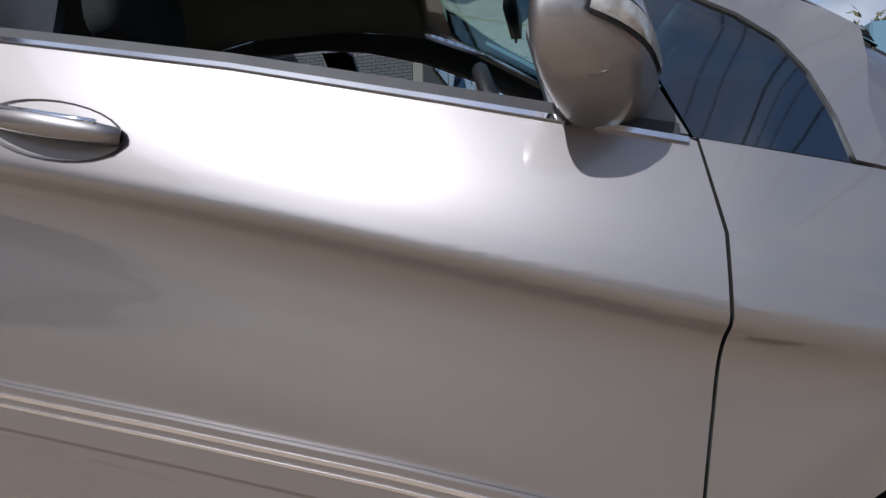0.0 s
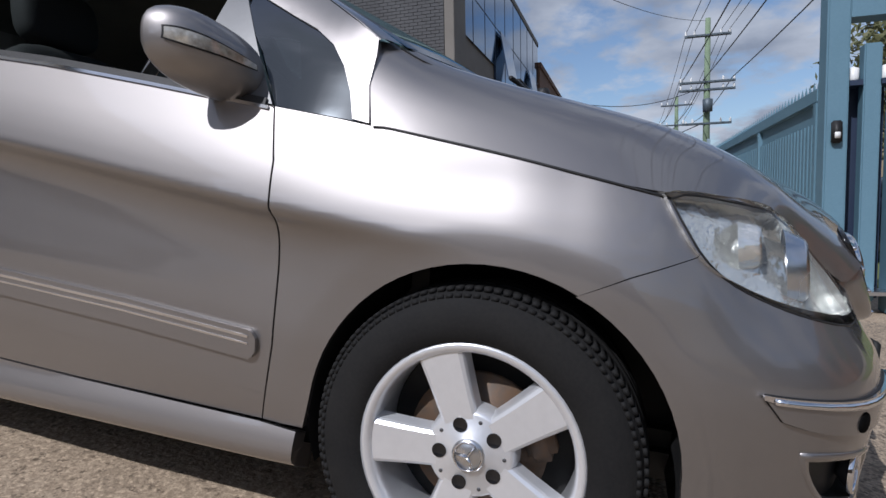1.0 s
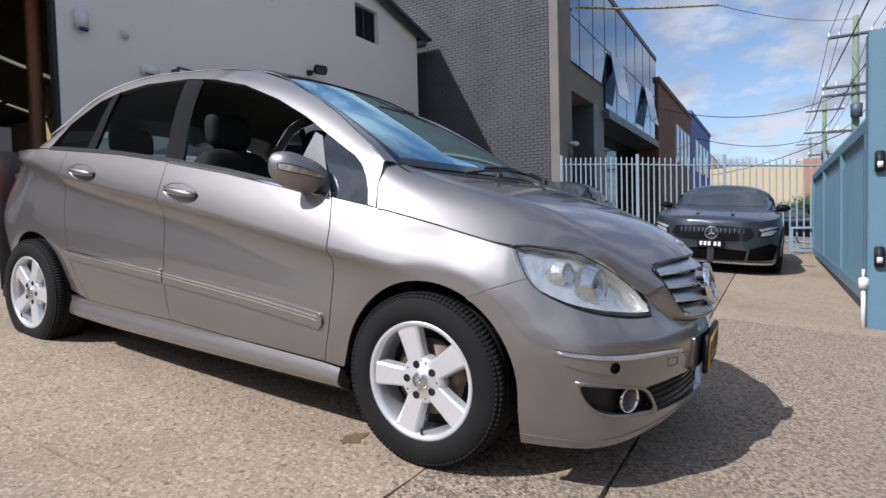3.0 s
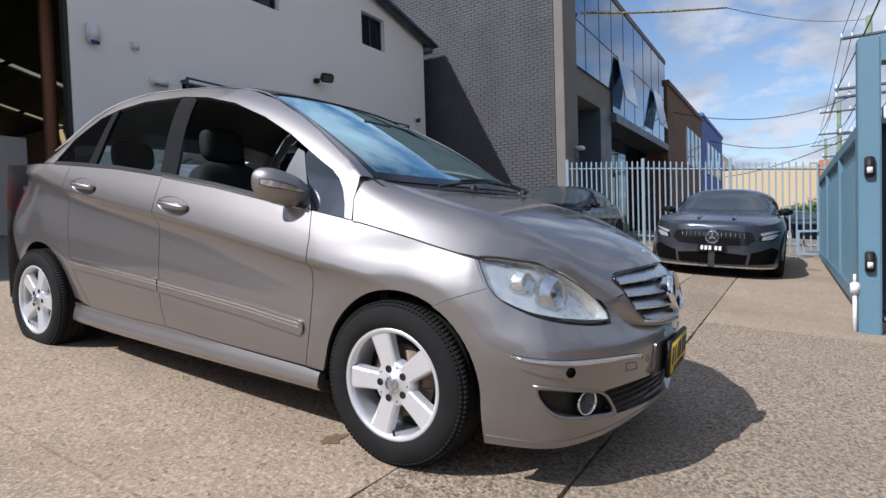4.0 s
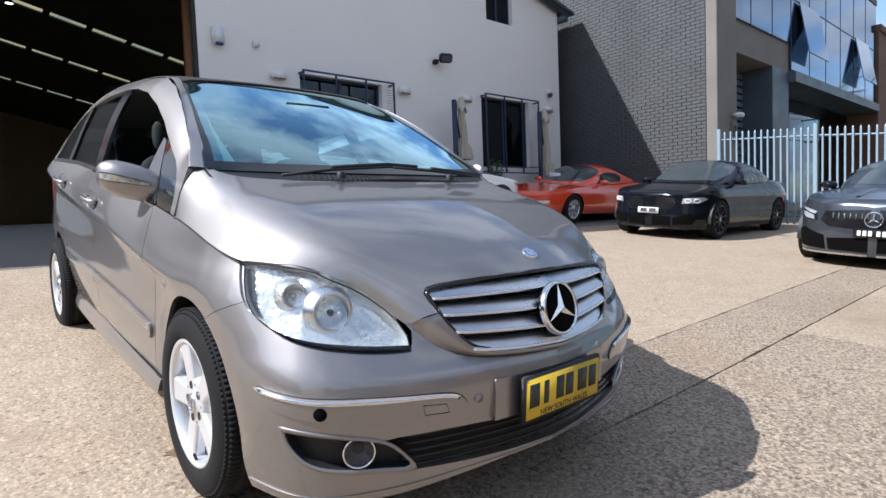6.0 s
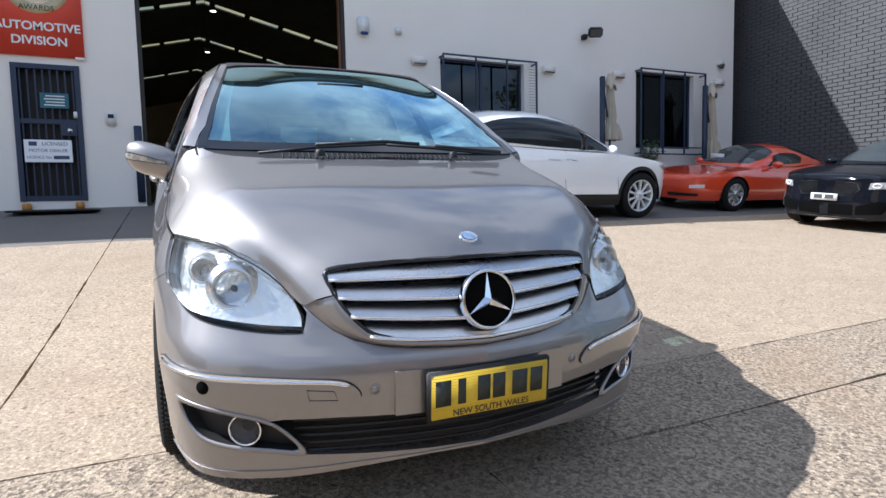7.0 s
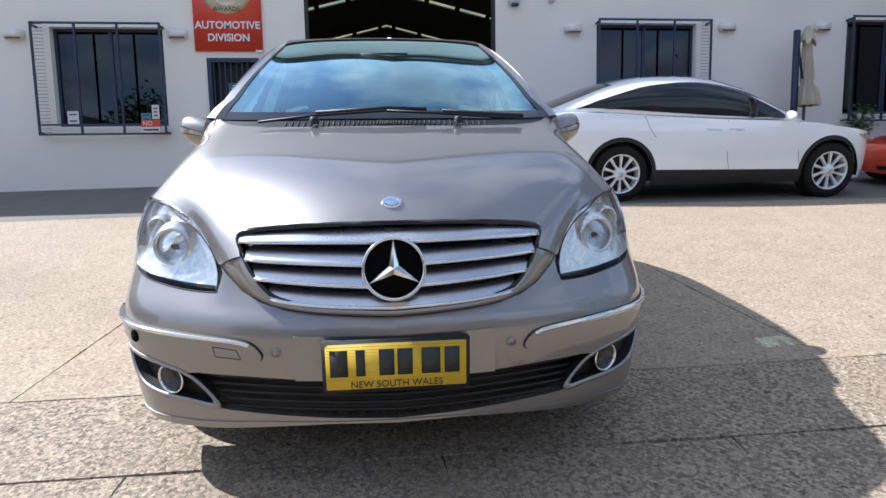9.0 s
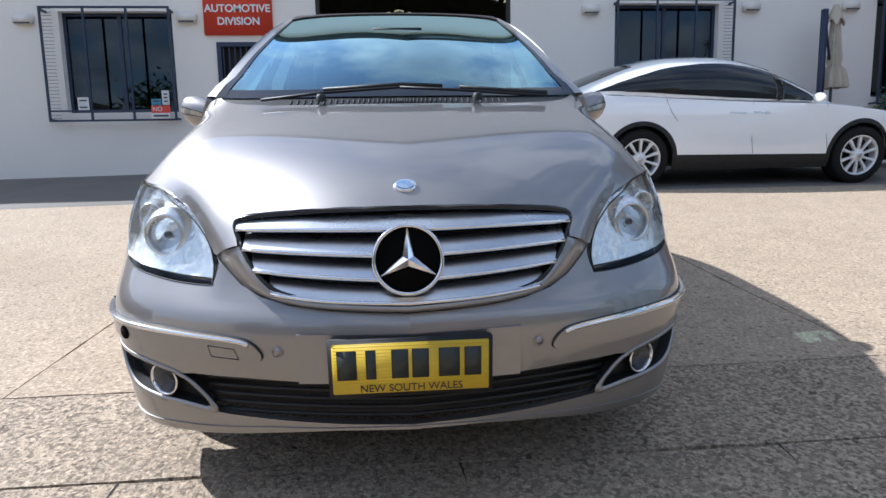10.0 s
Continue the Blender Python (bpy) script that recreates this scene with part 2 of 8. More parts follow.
def lathe(bm, profile, n=40, axis=0, at=(0, 0, 0)):
    """Turn (radius, along) points about an axis."""
    rings = []
    for r, h in profile:
        ring = []
        for k in range(n):
            c, s = r * math.cos(k * math.tau / n), r * math.sin(k * math.tau / n)
            p = ((h, c, s), (c, h, s), (c, s, h))[axis]
            ring.append(bm.verts.new(Vector(p) + Vector(at)))
        rings.append(ring)
    for a, b in zip(rings, rings[1:]):
        for k in range(n):
            bm.faces.new((a[k], a[(k + 1) % n], b[(k + 1) % n], b[k]))
    return bm


def sheet(bm, nu, nv, fn):
    """A grid of points fn(u, v), u and v from 0 to 1."""
    vs = [[bm.verts.new(fn(i / nu, j / nv)) for j in range(nv + 1)] for i in range(nu + 1)]
    for i in range(nu):
        for j in range(nv):
            bm.faces.new((vs[i][j], vs[i + 1][j], vs[i + 1][j + 1], vs[i][j + 1]))
    return bm


def curve(knots, x):
    """A smooth curve through (x, value) knots, held flat outside."""
    k = knots
    if x <= k[0][0]:
        return k[0][1]
    if x >= k[-1][0]:
        return k[-1][1]
    i = max(j for j in range(len(k) - 1) if k[j][0] <= x)
    x0, y0, x1, y1 = *k[i], *k[i + 1]
    s = (y1 - y0) / (x1 - x0)
    sa = (k[i][1] - k[i - 1][1]) / (k[i][0] - k[i - 1][0]) if i else s
    sb = (k[i + 2][1] - y1) / (k[i + 2][0] - x1) if i + 2 < len(k) else s
    ma = 0 if sa * s <= 0 else 2 * sa * s / (sa + s)
    mb = 0 if sb * s <= 0 else 2 * sb * s / (sb + s)
    h, t = x1 - x0, (x - x0) / (x1 - x0)
    return y0 * (2 * t**3 - 3 * t**2 + 1) + h * ma * (t**3 - 2 * t**2 + t) + y1 * (3 * t**2 - 2 * t**3) + h * mb * (t**3 - t**2)


def ease(a, b, x):
    t = min(1, max(0, (x - a) / (b - a)))
    return t * t * (3 - 2 * t)


def sag(a, b, s, n=14):
    return [tuple(Vector(a).lerp(Vector(b), i / n) - Vector((0, 0, 4 * s * (i / n) * (1 - i / n)))) for i in range(n + 1)]


def mono(name, text, size, m, material, parent, depth=0.002, align="CENTER", bold=0.0):
    """Letters as a mesh in the plane of m."""
    cu = bpy.data.curves.new(name, "FONT")
    cu.body, cu.size, cu.extrude, cu.align_x, cu.align_y = text, size, depth, align, "CENTER"
    cu.offset = bold
    tmp = bpy.data.objects.new("tmp_text", cu)
    me = bpy.data.meshes.new_from_object(tmp)
    bpy.data.objects.remove(tmp)
    me.materials.clear()
    me.materials.append(material)
    ob = new(name, me)
    ob.parent = parent
    ob.matrix_local = m
    return ob


def ground_z(x, y):
    """The yard climbs to the workshop."""
    z = 0.0787 * y + 0.024 * max(0.0, y - 1.0) + 0.022 * max(0.0, y - 2.0)
    if y < -4:
        z = -0.3148 + 0.03 * (max(y, -12) + 4)
    if y > 9:
        z = ground_z(0, 9)
    return z + 0.013 * (max(min(x, 14), 1.5) - 1.5) * (1 - ease(1.5, 5.0, y)) + 0.016 * (min(max(x, -12), -1.5) + 1.5)

# ---- the ground ----
def slab(x0, x1, y0, y1, top=0.0, step=0.11, thick=0.12):
    """A slab whose arrises are ragged and chipped."""
    bm = bmesh.new()
    nu, nv = max(1, round((x1 - x0) / step)), max(1, round((y1 - y0) / step))
    sheet(bm, nu, nv, lambda u, v: (x0 + (x1 - x0) * u, y0 + (y1 - y0) * v, ground_z(x0 + (x1 - x0) * u, y0 + (y1 - y0) * v) + top))
    mid = Vector(((x0 + x1) / 2, (y0 + y1) / 2, 0))
    for v in bm.verts:
        if v.is_boundary:
            k = max(0.0, noise.noise(v.co * 5.0)) * 0.012 + max(0.0, noise.noise(v.co * 23.0)) * 0.008
            if v.co.x < x0 + 0.001 or v.co.x > x1 - 0.001:
                v.co.x += math.copysign(k, mid.x - v.co.x)
            else:
                v.co.y += math.copysign(k, mid.y - v.co.y)
    rim = [e for e in bm.edges if e.is_boundary]
    r = bmesh.ops.extrude_edge_only(bm, edges=rim)
    for v in [g for g in r["geom"] if isinstance(g, bmesh.types.BMVert)]:
        v.co.z -= thick
    return bm


bm = bmesh.new()
XS = [-600, -120, -40] + [i for i in range(-16, 17, 2)] + [24, 40, 70, 140, 600]
YS = [-600, -120, -40, -20] + [i for i in range(-12, 13, 1)] + [20, 40, 120, 600]
gv = [[bm.verts.new((x, y, ground_z(x, y) - 0.05)) for y in YS] for x in XS]
for i in range(len(XS) - 1):
    for j in range(len(YS) - 1):
        bm.faces.new((gv[i][j], gv[i + 1][j], gv[i + 1][j + 1], gv[i][j + 1]))
ground = tagged(part("ground", bm, EARTH), "dusty bare ground round the concrete yard", "ground", kind="structure")
CRACK = surface("dirt in a crack", (0.020, 0.016, 0.012), (0.03, 0.025, 0.02), 20, 0.95)
yard = thing("pavement", Matrix(), "worn beige concrete yard with dark open joints between its slabs", "pavement", kind="structure")
J = 0.003                              # half a joint
XJ = [-9.5, -5.5, -1.5, 2.0, 5.5, 9.6, 13.6]
for (x0, x1) in zip(XJ, XJ[1:]):
    # slabs beyond y 4.88 carry the workshop's shade in their darker colour
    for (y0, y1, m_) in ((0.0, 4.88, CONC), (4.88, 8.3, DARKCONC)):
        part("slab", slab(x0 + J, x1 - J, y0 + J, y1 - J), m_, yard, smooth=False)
for (x0, x1) in ((-9.5, -4.4), (-4.4, 3.9), (3.9, 9.0), (9.0, 13.6)):
    part("slab", slab(x0 + J, x1 - J, -0.585 + 2.2 * J, -J), CONC2, yard, smooth=False)
for (x0, x1) in ((-9.5, -4.2), (-4.2, 3.1), (3.1, 7.5), (7.5, 13.6)):
    part("slab", slab(x0 + J, x1 - J, -5.2, -0.585 - J), CONC2 if x0 < 2 else CONC, yard, smooth=False)
# short cracks that run out from the front joint
for x0, l0, lean in ((-1.80, 0.10, 0.02), (-0.815, 0.115, 0.0), (0.15, 0.10, 0.01), (1.135, 0.10, -0.01), (2.12, 0.12, 0.015)):
    bm = bmesh.new()
    q = [(x0 + lean * k / 6 + 0.004 * noise.noise(Vector((x0, k * 0.7, 0))), -0.588 - l0 * k / 6, 0.004 * (1 - k / 7)) for k in range(7)]
    q = [[bm.verts.new((x + sg * w, y, ground_z(x, y) + 0.0015)) for sg in (-1, 1)] for x, y, w in q]
    for a, b in zip(q, q[1:]):
        bm.faces.new((a[0], a[1], b[1], b[0]))
    part("crack", bm, CRACK, yard, "short dark crack in the concrete", smooth=False)

# a damp rusty stain by the front wheel
STAIN = surface("rusty damp stain", (0.17, 0.105, 0.055), (0.26, 0.18, 0.115), 12, 0.55, 0, 0.3, 60, spread=0.9)
rs_ = random.Random(7)
for sx0, sy0, sr in ((-0.79, 0.37, 0.075),):
    bm = bmesh.new()
    rr = [sr * rs_.uniform(0.6, 1.25) for _ in range(18)]
    ring = [bm.verts.new((sx0 + rr[k] * math.cos(k * math.tau / 18), sy0 + 0.6 * rr[k] * math.sin(k * math.tau / 18), ground_z(sx0 + rr[k] * math.cos(k * math.tau / 18), sy0 + 0.6 * rr[k] * math.sin(k * math.tau / 18)) + 0.003)) for k in range(18)]
    bm.faces.new(ring)
    part("stain", bm, STAIN, yard, "damp rust-brown stain on the concrete", smooth=False)


# ---- the workshop ----
WY, WT = 8.05, 0.25                    # front face and thickness of its front wall
EAVE, RIDGE_X = 6.45, 0.35             # right eave height and ridge


def roof_z(x):
    return EAVE + 0.245 * (11.6 - abs(x - RIDGE_X))


def front_wall(openings, x0=-11.25, x1=11.95):
    """Wall in pieces round rectangular openings (xa, xb, za, zb), with a raking top."""
    bm = bmesh.new()
    cuts = sorted({x0, x1, RIDGE_X, *[v for o in openings for v in o[:2]]})
    for a, b in zip(cuts, cuts[1:]):
        holes = sorted([(o[2], o[3]) for o in openings if o[0] <= a + 1e-6 and o[1] >= b - 1e-6])
        z = 0.0
        for za, zb in holes + [(None, None)]:
            top = (roof_z(a), roof_z(b)) if za is None else (za, za)
            vs = [(a, z), (b, z), (b, top[1]), (a, top[0])]
            fr = [bm.verts.new((x, WY, zz)) for x, zz in vs]
            bk = [bm.verts.new((x, WY + WT, zz)) for x, zz in vs]
            bm.faces.new(fr)
            bm.faces.new(bk[::-1])
            for k in range(4):
                bm.faces.new((fr[k], bk[k], bk[(k + 1) % 4], fr[(k + 1) % 4]))
            z = zb
    return bm


OPEN = (-1.30, 2.04, 0.0, 5.30)
DOOR = (-2.96, -2.10, 1.04, 3.06)
WIN_D, WIN_B, WIN_C = (-5.46, -3.66, 1.93, 3.56), (3.90, 5.80, 1.95, 3.70), (8.80, 10.60, 2.05, 3.80)
WIN_U, WIN_V = (9.08, 10.05, 5.70, 6.55), (5.42, 6.30, 5.66, 6.12)
wall_n = tagged(part("wall_north", front_wall([OPEN, DOOR, WIN_D, WIN_B, WIN_C, WIN_U, WIN_V]), WALL, smooth=False),
                "cream painted rendered workshop front wall with raking gable", "wall", kind="structure")
bm = boxes((11.70, 11.95, WY + WT, 46, 0, EAVE), (-11.25, -11.0, WY + WT, 46, 0, EAVE), (-11.25, 11.95, 46, 46.25, 0, EAVE + 3))
tagged(part("wall_shed", bm, WALL, smooth=False), "plain cream side and rear walls of the workshop", "wall", kind="structure")
tagged(part("floor", boxes((-11.0, 11.7, WY + WT, 46, 0.5, 0.97)), DARKCONC, smooth=False), "dark stained concrete workshop floor", "floor", kind="structure")

YELLOWED = glass("yellowed skylight", (0.52, 0.42, 0.22), 0.3)
# added wall out of view: cuts the low sky off the car's flank
tagged(part("reflection_wall", boxes((-17.2, -17.0, -6.0, 30.0, -0.8, 4.6)), surface("brown reflection wall brick", (0.20, 0.14, 0.10), (0.15, 0.105, 0.075), 1.5, 0.85, 0, 0.4, 50), smooth=False), "unseen plain brown wall added for the car's reflections", "wall", kind="structure")

# roof with open skylight strips between the sheets
roof = thing("roof", Matrix(), "dark corrugated gable roof with rows of translucent skylights", "roof", kind="structure")
for sx in (-1, 1):
    for k, y0 in enumerate((7.75, 23.9, 29.4, 36.4)):
        y1 = (23.4, 28.9, 35.9, 46.2)[k]
        bm = bmesh.new()
        e, r = RIDGE_X + sx * 12.0, RIDGE_X
        for dz in (0.0, 0.06):
            for x in (r, e):
                for y in (y0, y1):
                    bm.verts.new((x, y, roof_z(x) + 0.01 + dz))
        bm.verts.ensure_lookup_table()
        for f in ((0, 1, 3, 2), (4, 6, 7, 5), (0, 4, 5, 1), (2, 3, 7, 6), (0, 2, 6, 4), (1, 5, 7, 3)):
            bm.faces.new([bm.verts[i] for i in f])
        part("roof_sheet", bm, GUTTER, roof, smooth=False)
        if k < 3:
            bm = bmesh.new()
            for i in range(9):
                x = RIDGE_X + sx * (0.25 + i * 1.35)
                xb = x + sx * 0.22
                vs = [bm.verts.new((xx, yy, roof_z(xx) + 0.03)) for xx, yy in ((x, y1), (xb, y1), (xb, y1 + 0.5), (x, y1 + 0.5))]
                bm.faces.new(vs)
            part("skylight_bar", bm, DARKROOM, roof, smooth=False)
            bm = bmesh.new()
            bm.faces.new([bm.verts.new((xx, yy, roof_z(xx) + 0.05)) for xx, yy in ((r, y1), (e, y1), (e, y1 + 0.5), (r, y1 + 0.5))])
            part("skylight", bm, YELLOWED, roof, "yellowed translucent skylight sheet", smooth=False)
bm = bmesh.new()
tube(bm, [(RIDGE_X, WY - 0.12, roof_z(RIDGE_X) - 0.02), (12.25, WY - 0.12, roof_z(12.25) - 0.02)], 0.09, 6)
part("barge_board", bm, GUTTER, roof, "dark slate barge capping")
part("gutter", boxes((11.97, 12.2, WY - 0.2, 46, EAVE - 0.28, EAVE - 0.12), bevel=0.02), GUTTER, roof)


def barred_window(name, o, label, cage=(0.03, 0.20)):
    """Window with panes and frame in the wall, and a steel cage standing off it."""
    x0, x1, z0, z1 = o
    w = thing(name, Matrix(), label, "window", kind="structure")
    y = WY + 0.12
    part("window_frame", boxes((x0, x1, y, y + .06, z0, z0 + .05), (x0, x1, y, y + .06, z1 - .05, z1), (x0, x0 + .05, y, y + .06, z0 + .05, z1 - .05), (x1 - .05, x1, y, y + .06, z0 + .05, z1 - .05),
                               ((x0 + x1) / 2 - .03, (x0 + x1) / 2 + .03, y, y + .06, z0 + .05, z1 - .05)), NAVY, w, smooth=False)
    for a, b in ((x0 + .05, (x0 + x1) / 2 - .03), ((x0 + x1) / 2 + .03, x1 - .05)):
        part("pane", boxes((a, b, y + .02, y + .03, z0 + .05, z1 - .05)), WINDOWGLASS, w, smooth=False)
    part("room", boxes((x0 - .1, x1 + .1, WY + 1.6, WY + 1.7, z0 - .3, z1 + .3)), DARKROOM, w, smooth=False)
    if cage:
        e, yc = 0.16, WY - 0.20
        X0, X1, Z0, Z1 = x0 - cage[0], x1 + cage[1], z0 - e, z1 + 0.03
        bars = [(X0, X1, yc, yc + .03, Z0, Z0 + .03), (X0, X1, yc, yc + .03, Z1 - .03, Z1), (X0, X1, yc, yc + .03, z0 + .0, z0 + .025)]
        for i in range(4):
            xx = X0 + (X1 - X0 - .03) * i / 3
            bars.append((xx, xx + .03, yc - .001, yc + .031, Z0, Z1))
        for xx in (X0, X1 - .03):
            for zz in (Z0 + .02, Z1 - .06):
                bars.append((xx, xx + .03, yc + .03, WY, zz, zz + .03))
        part("cage", boxes(*bars), NAVY, w, "navy steel security cage", smooth=False)
        bm = bmesh.new()
        for i in range(int((z1 - z0) / 0.05)):
            zz = Z0 + 0.05 + i * (Z1 - Z0) / ((z1 - z0) / 0.05)
            for xa, xb in (((X0 + .03, X0 + .20),) if cage[0] > cage[1] else ((X1 - .20, X1 - .03),)):
                box(bm, xa, xb, yc + .012, yc + .018, zz, zz + .006)
        part("mesh_wire", bm, GREYTRIM, w, smooth=False)
    return w


barred_window("window_1", WIN_D, "dark workshop window behind a navy steel security cage", (0.20, 0.03))
barred_window("window_2", WIN_B, "dark workshop window behind a navy steel security cage")
barred_window("window_3", WIN_C, "dark workshop window behind a navy steel security cage")
barred_window("window_4", WIN_U, "small dark upper window set in the gable wall", False)
barred_window("window_5", WIN_V, "small dark upper window set in the gable wall", False)

# ---- the brick neighbour ----
tagged(part("wall_brick_core", boxes((12.61, 12.9, 4.2, 30, 0, 8.85)), MORTAR, smooth=False), "grey mortar core of the brick side wall", "wall", kind="structure")
tagged(part("column", boxes((12.57, 13.70, 3.94, 4.20, 0, 8.95), bevel=.01), BEIGE, smooth=False), "beige painted corner column of the brick building", "column", kind="structure")


# ---- the glass-fronted neighbour, the fence and the street ----
GX0 = 12.6
SHUTTER = surface("blue grey shutter", (0.13, 0.16, 0.19), (0.10, 0.13, 0.16), 2, 0.5)
front = thing("neighbour_front", Matrix(), "two-storey office front with blue mirror glass over a recessed entry", "building", kind="structure")
part("upper_wall", boxes((13.30, 28.0, 4.10, 30, 4.75, 8.80), (13.30, 28.0, 6.5, 30, 0, 4.75), (13.3, 28, 4.0, 4.3, 8.75, 8.95)), BEIGE, front, smooth=False)
part("entry_frame", boxes((16.6, 17.9, 4.1, 6.5, 0, 5.5), (17.9, 28.0, 3.9, 5.2, 4.45, 4.75)), GUTTER, front, "dark slate entry surround", smooth=False)
GL = [(13.36, 17.9, 5.55)] + [(17.9, 28.0, 4.80)]
for k_, (xa, xb, zb) in enumerate(GL):
    n_ = 3 if k_ == 0 else 6
    for i in range(n_):
        x0, x1 = xa + (xb - xa) * i / n_, xa + (xb - xa) * (i + 1) / n_
        for z0, z1 in ((zb, 6.9), (6.9, 8.75)):
            part("pane", boxes((x0 + .02, x1 - .02, 4.03, 4.06, z0 + .02, z1 - .02)), BLUEGLASS, front, smooth=False)
            part("mullion", boxes((x0 - .012, x0 + .012, 4.02, 4.08, z0, z1), (x0 + .012, x1, 4.02, 4.08, z1 - .02, z1)), NAVY, front, smooth=False)
for x0 in (18.4, 24.6):
    bm = boxes((0, 1.9, -0.03, 0.0, -1.6, 0))
    bmesh.ops.transform(bm, matrix=Matrix.Translation((x0, 3.98, 6.88)) @ pose(0, 0, 0, -10, 0, 0), verts=bm.verts)
    part("open_sash", bm, BLUEGLASS, front, "glass sash hinged open", smooth=False)
for i in range(7):
    part("shop_glass", boxes((18.0 + i * 1.42, 18.0 + i * 1.42 + 1.38, 5.0, 5.03, 0.3, 4.4)), WINDOWGLASS, front, smooth=False)
for i in range(22):
    part("shutter_slat", boxes((13.7, 16.6, 4.9, 4.94, 0.3 + i * .2, .3 + i * .2 + .18), bevel=.02), SHUTTER, front, smooth=False)
part("wall_lamp", boxes((13.35, 13.62, 3.72, 3.94, 3.02, 3.12), bevel=.02), WHITE, front, "white wall lamp over the number panel")
part("number_panel", boxes((13.30, 13.62, 3.90, 3.935, 2.45, 2.90)), BEIGE, front, smooth=False)
part("number_bar", boxes((13.38, 13.44, 3.885, 3.90, 2.55, 2.82), (13.49, 13.55, 3.885, 3.90, 2.55, 2.82)), BLACK, front, smooth=False)
bm = bmesh.new()
tube(bm, [(14.3, 3.95, 7.15), (16.4, 3.15, 7.60), (18.5, 2.35, 8.10), (22.6, 0.78, 9.15)], 0.035, 6)
lead = tagged(part("service_cable", bm, surface("yellow black sleeve", (0.65, 0.45, 0.05), (0.05, 0.05, 0.04), 14, 0.6, spread=0.1)), "striped sleeve on an overhead service cable", "cable")
bm = bmesh.new()
tube(bm, sag((22.6, 0.78, 9.15), (38, -5.0, 12.0), 0.3), 0.014, 5)
part("cable_tail", bm, BLACK, lead)


def block(name, x0, x1, y0, y1, z1, mat, label, rows=(), parapet=0.0):
    """A street building with window openings let into its front."""
    b = thing(name, Matrix(), label, "building")
    part("wall", boxes((x0, x1, y0, y1, -0.5, z1)), mat, b, smooth=False)
    part("parapet", boxes((x0 - .05, x1 + .05, y0 - .08, y0 + .3, z1, z1 + .25)), mat, b, smooth=False)
    for xa, xb, n, za, zb in rows:
        for i in range(n):
            w = (xb - xa) / n
            wa, wb = xa + w * i + w * .22, xa + w * (i + 1) - w * .22
            wd = part("window", boxes((wa - .05, wb + .05, y0 - .06, y0 - .003, za - .05, zb + .05)), WHITE, b, smooth=False)
            part("pane", boxes((wa, wb, y0 - .075, y0 - .062, za, zb)), WINDOWGLASS, wd, smooth=False)
    return b


BROWNB = surface("brown brick paint", (0.16, 0.085, 0.05), (0.12, 0.065, 0.04), 1.5, 0.85, 0, 0.3, 30)
BLUEB = surface("blue rendered wall", (0.06, 0.13, 0.42), (0.05, 0.11, 0.36), 1.0, 0.7)
BEIGEB = surface("sunlit beige wall", (0.55, 0.43, 0.27), (0.50, 0.39, 0.24), 0.2, 0.8)
TERRA = surface("terracotta wall", (0.42, 0.20, 0.11), (0.36, 0.17, 0.09), 0.2, 0.8)
block("brown_office", 28.05, 41.0, 3.94, 14, 7.75, BROWNB, "dark brown brick office block with white-framed windows", ((33.5, 40.2, 4, 4.3, 6.4),))
block("blue_office", 41.05, 55.0, 3.94, 14, 8.15, BLUEB, "deep blue rendered office block with white-framed windows", ((43.0, 53.0, 4, 4.4, 6.6),))
block("beige_warehouse", 85, 100, -4.4, 7.2, 7.6, BEIGEB, "low sunlit beige warehouse across the street")
block("brick_warehouse", 84.5, 100, -9.0, -4.5, 8.1, TERRA, "terracotta brick warehouse end across the street")
bm = bmesh.new()
vs = [bm.verts.new(p) for p in ((86, 5.2, 7.8), (86, 8.6, 7.8), (86, 6.9, 10.2), (98, 5.2, 7.8), (98, 8.6, 7.8), (98, 6.9, 10.2))]
for q in ((0, 1, 2), (3, 5, 4), (0, 2, 5, 3), (1, 4, 5, 2), (0, 3, 4, 1)):
    bm.faces.new([vs[i] for i in q])
tagged(part("warehouse_gable", bm, BEIGE, smooth=False), "weathered grey gable roof behind the beige warehouse", "roof")
tagged(part("road", boxes((14.5, 140, -13, -4.6, -0.6, -0.34), (14.5, 140, -4.6, 3.8, -0.6, -0.2)), surface("asphalt", (0.055, 0.055, 0.055), (0.08, 0.078, 0.075), 0.4, 0.9, 0, 0.4, 30), smooth=False), "grey asphalt street beyond the fence", "road", kind="structure")
tagged(part("verge", boxes((4.2, 13.5, -8.5, -2.6, -0.6, -0.17)), surface("mown grass", (0.10, 0.14, 0.035), (0.16, 0.17, 0.06), 2.5, 0.95, 0, 0.9, 90), smooth=False), "dry mown grass verge outside the gate", "grass", kind="structure")

# palisade fence
fence = thing("palisade_fence", Matrix(), "pale blue steel palisade fence with pointed pickets", "fence")
FX = 12.45
nf = 46
pk = None
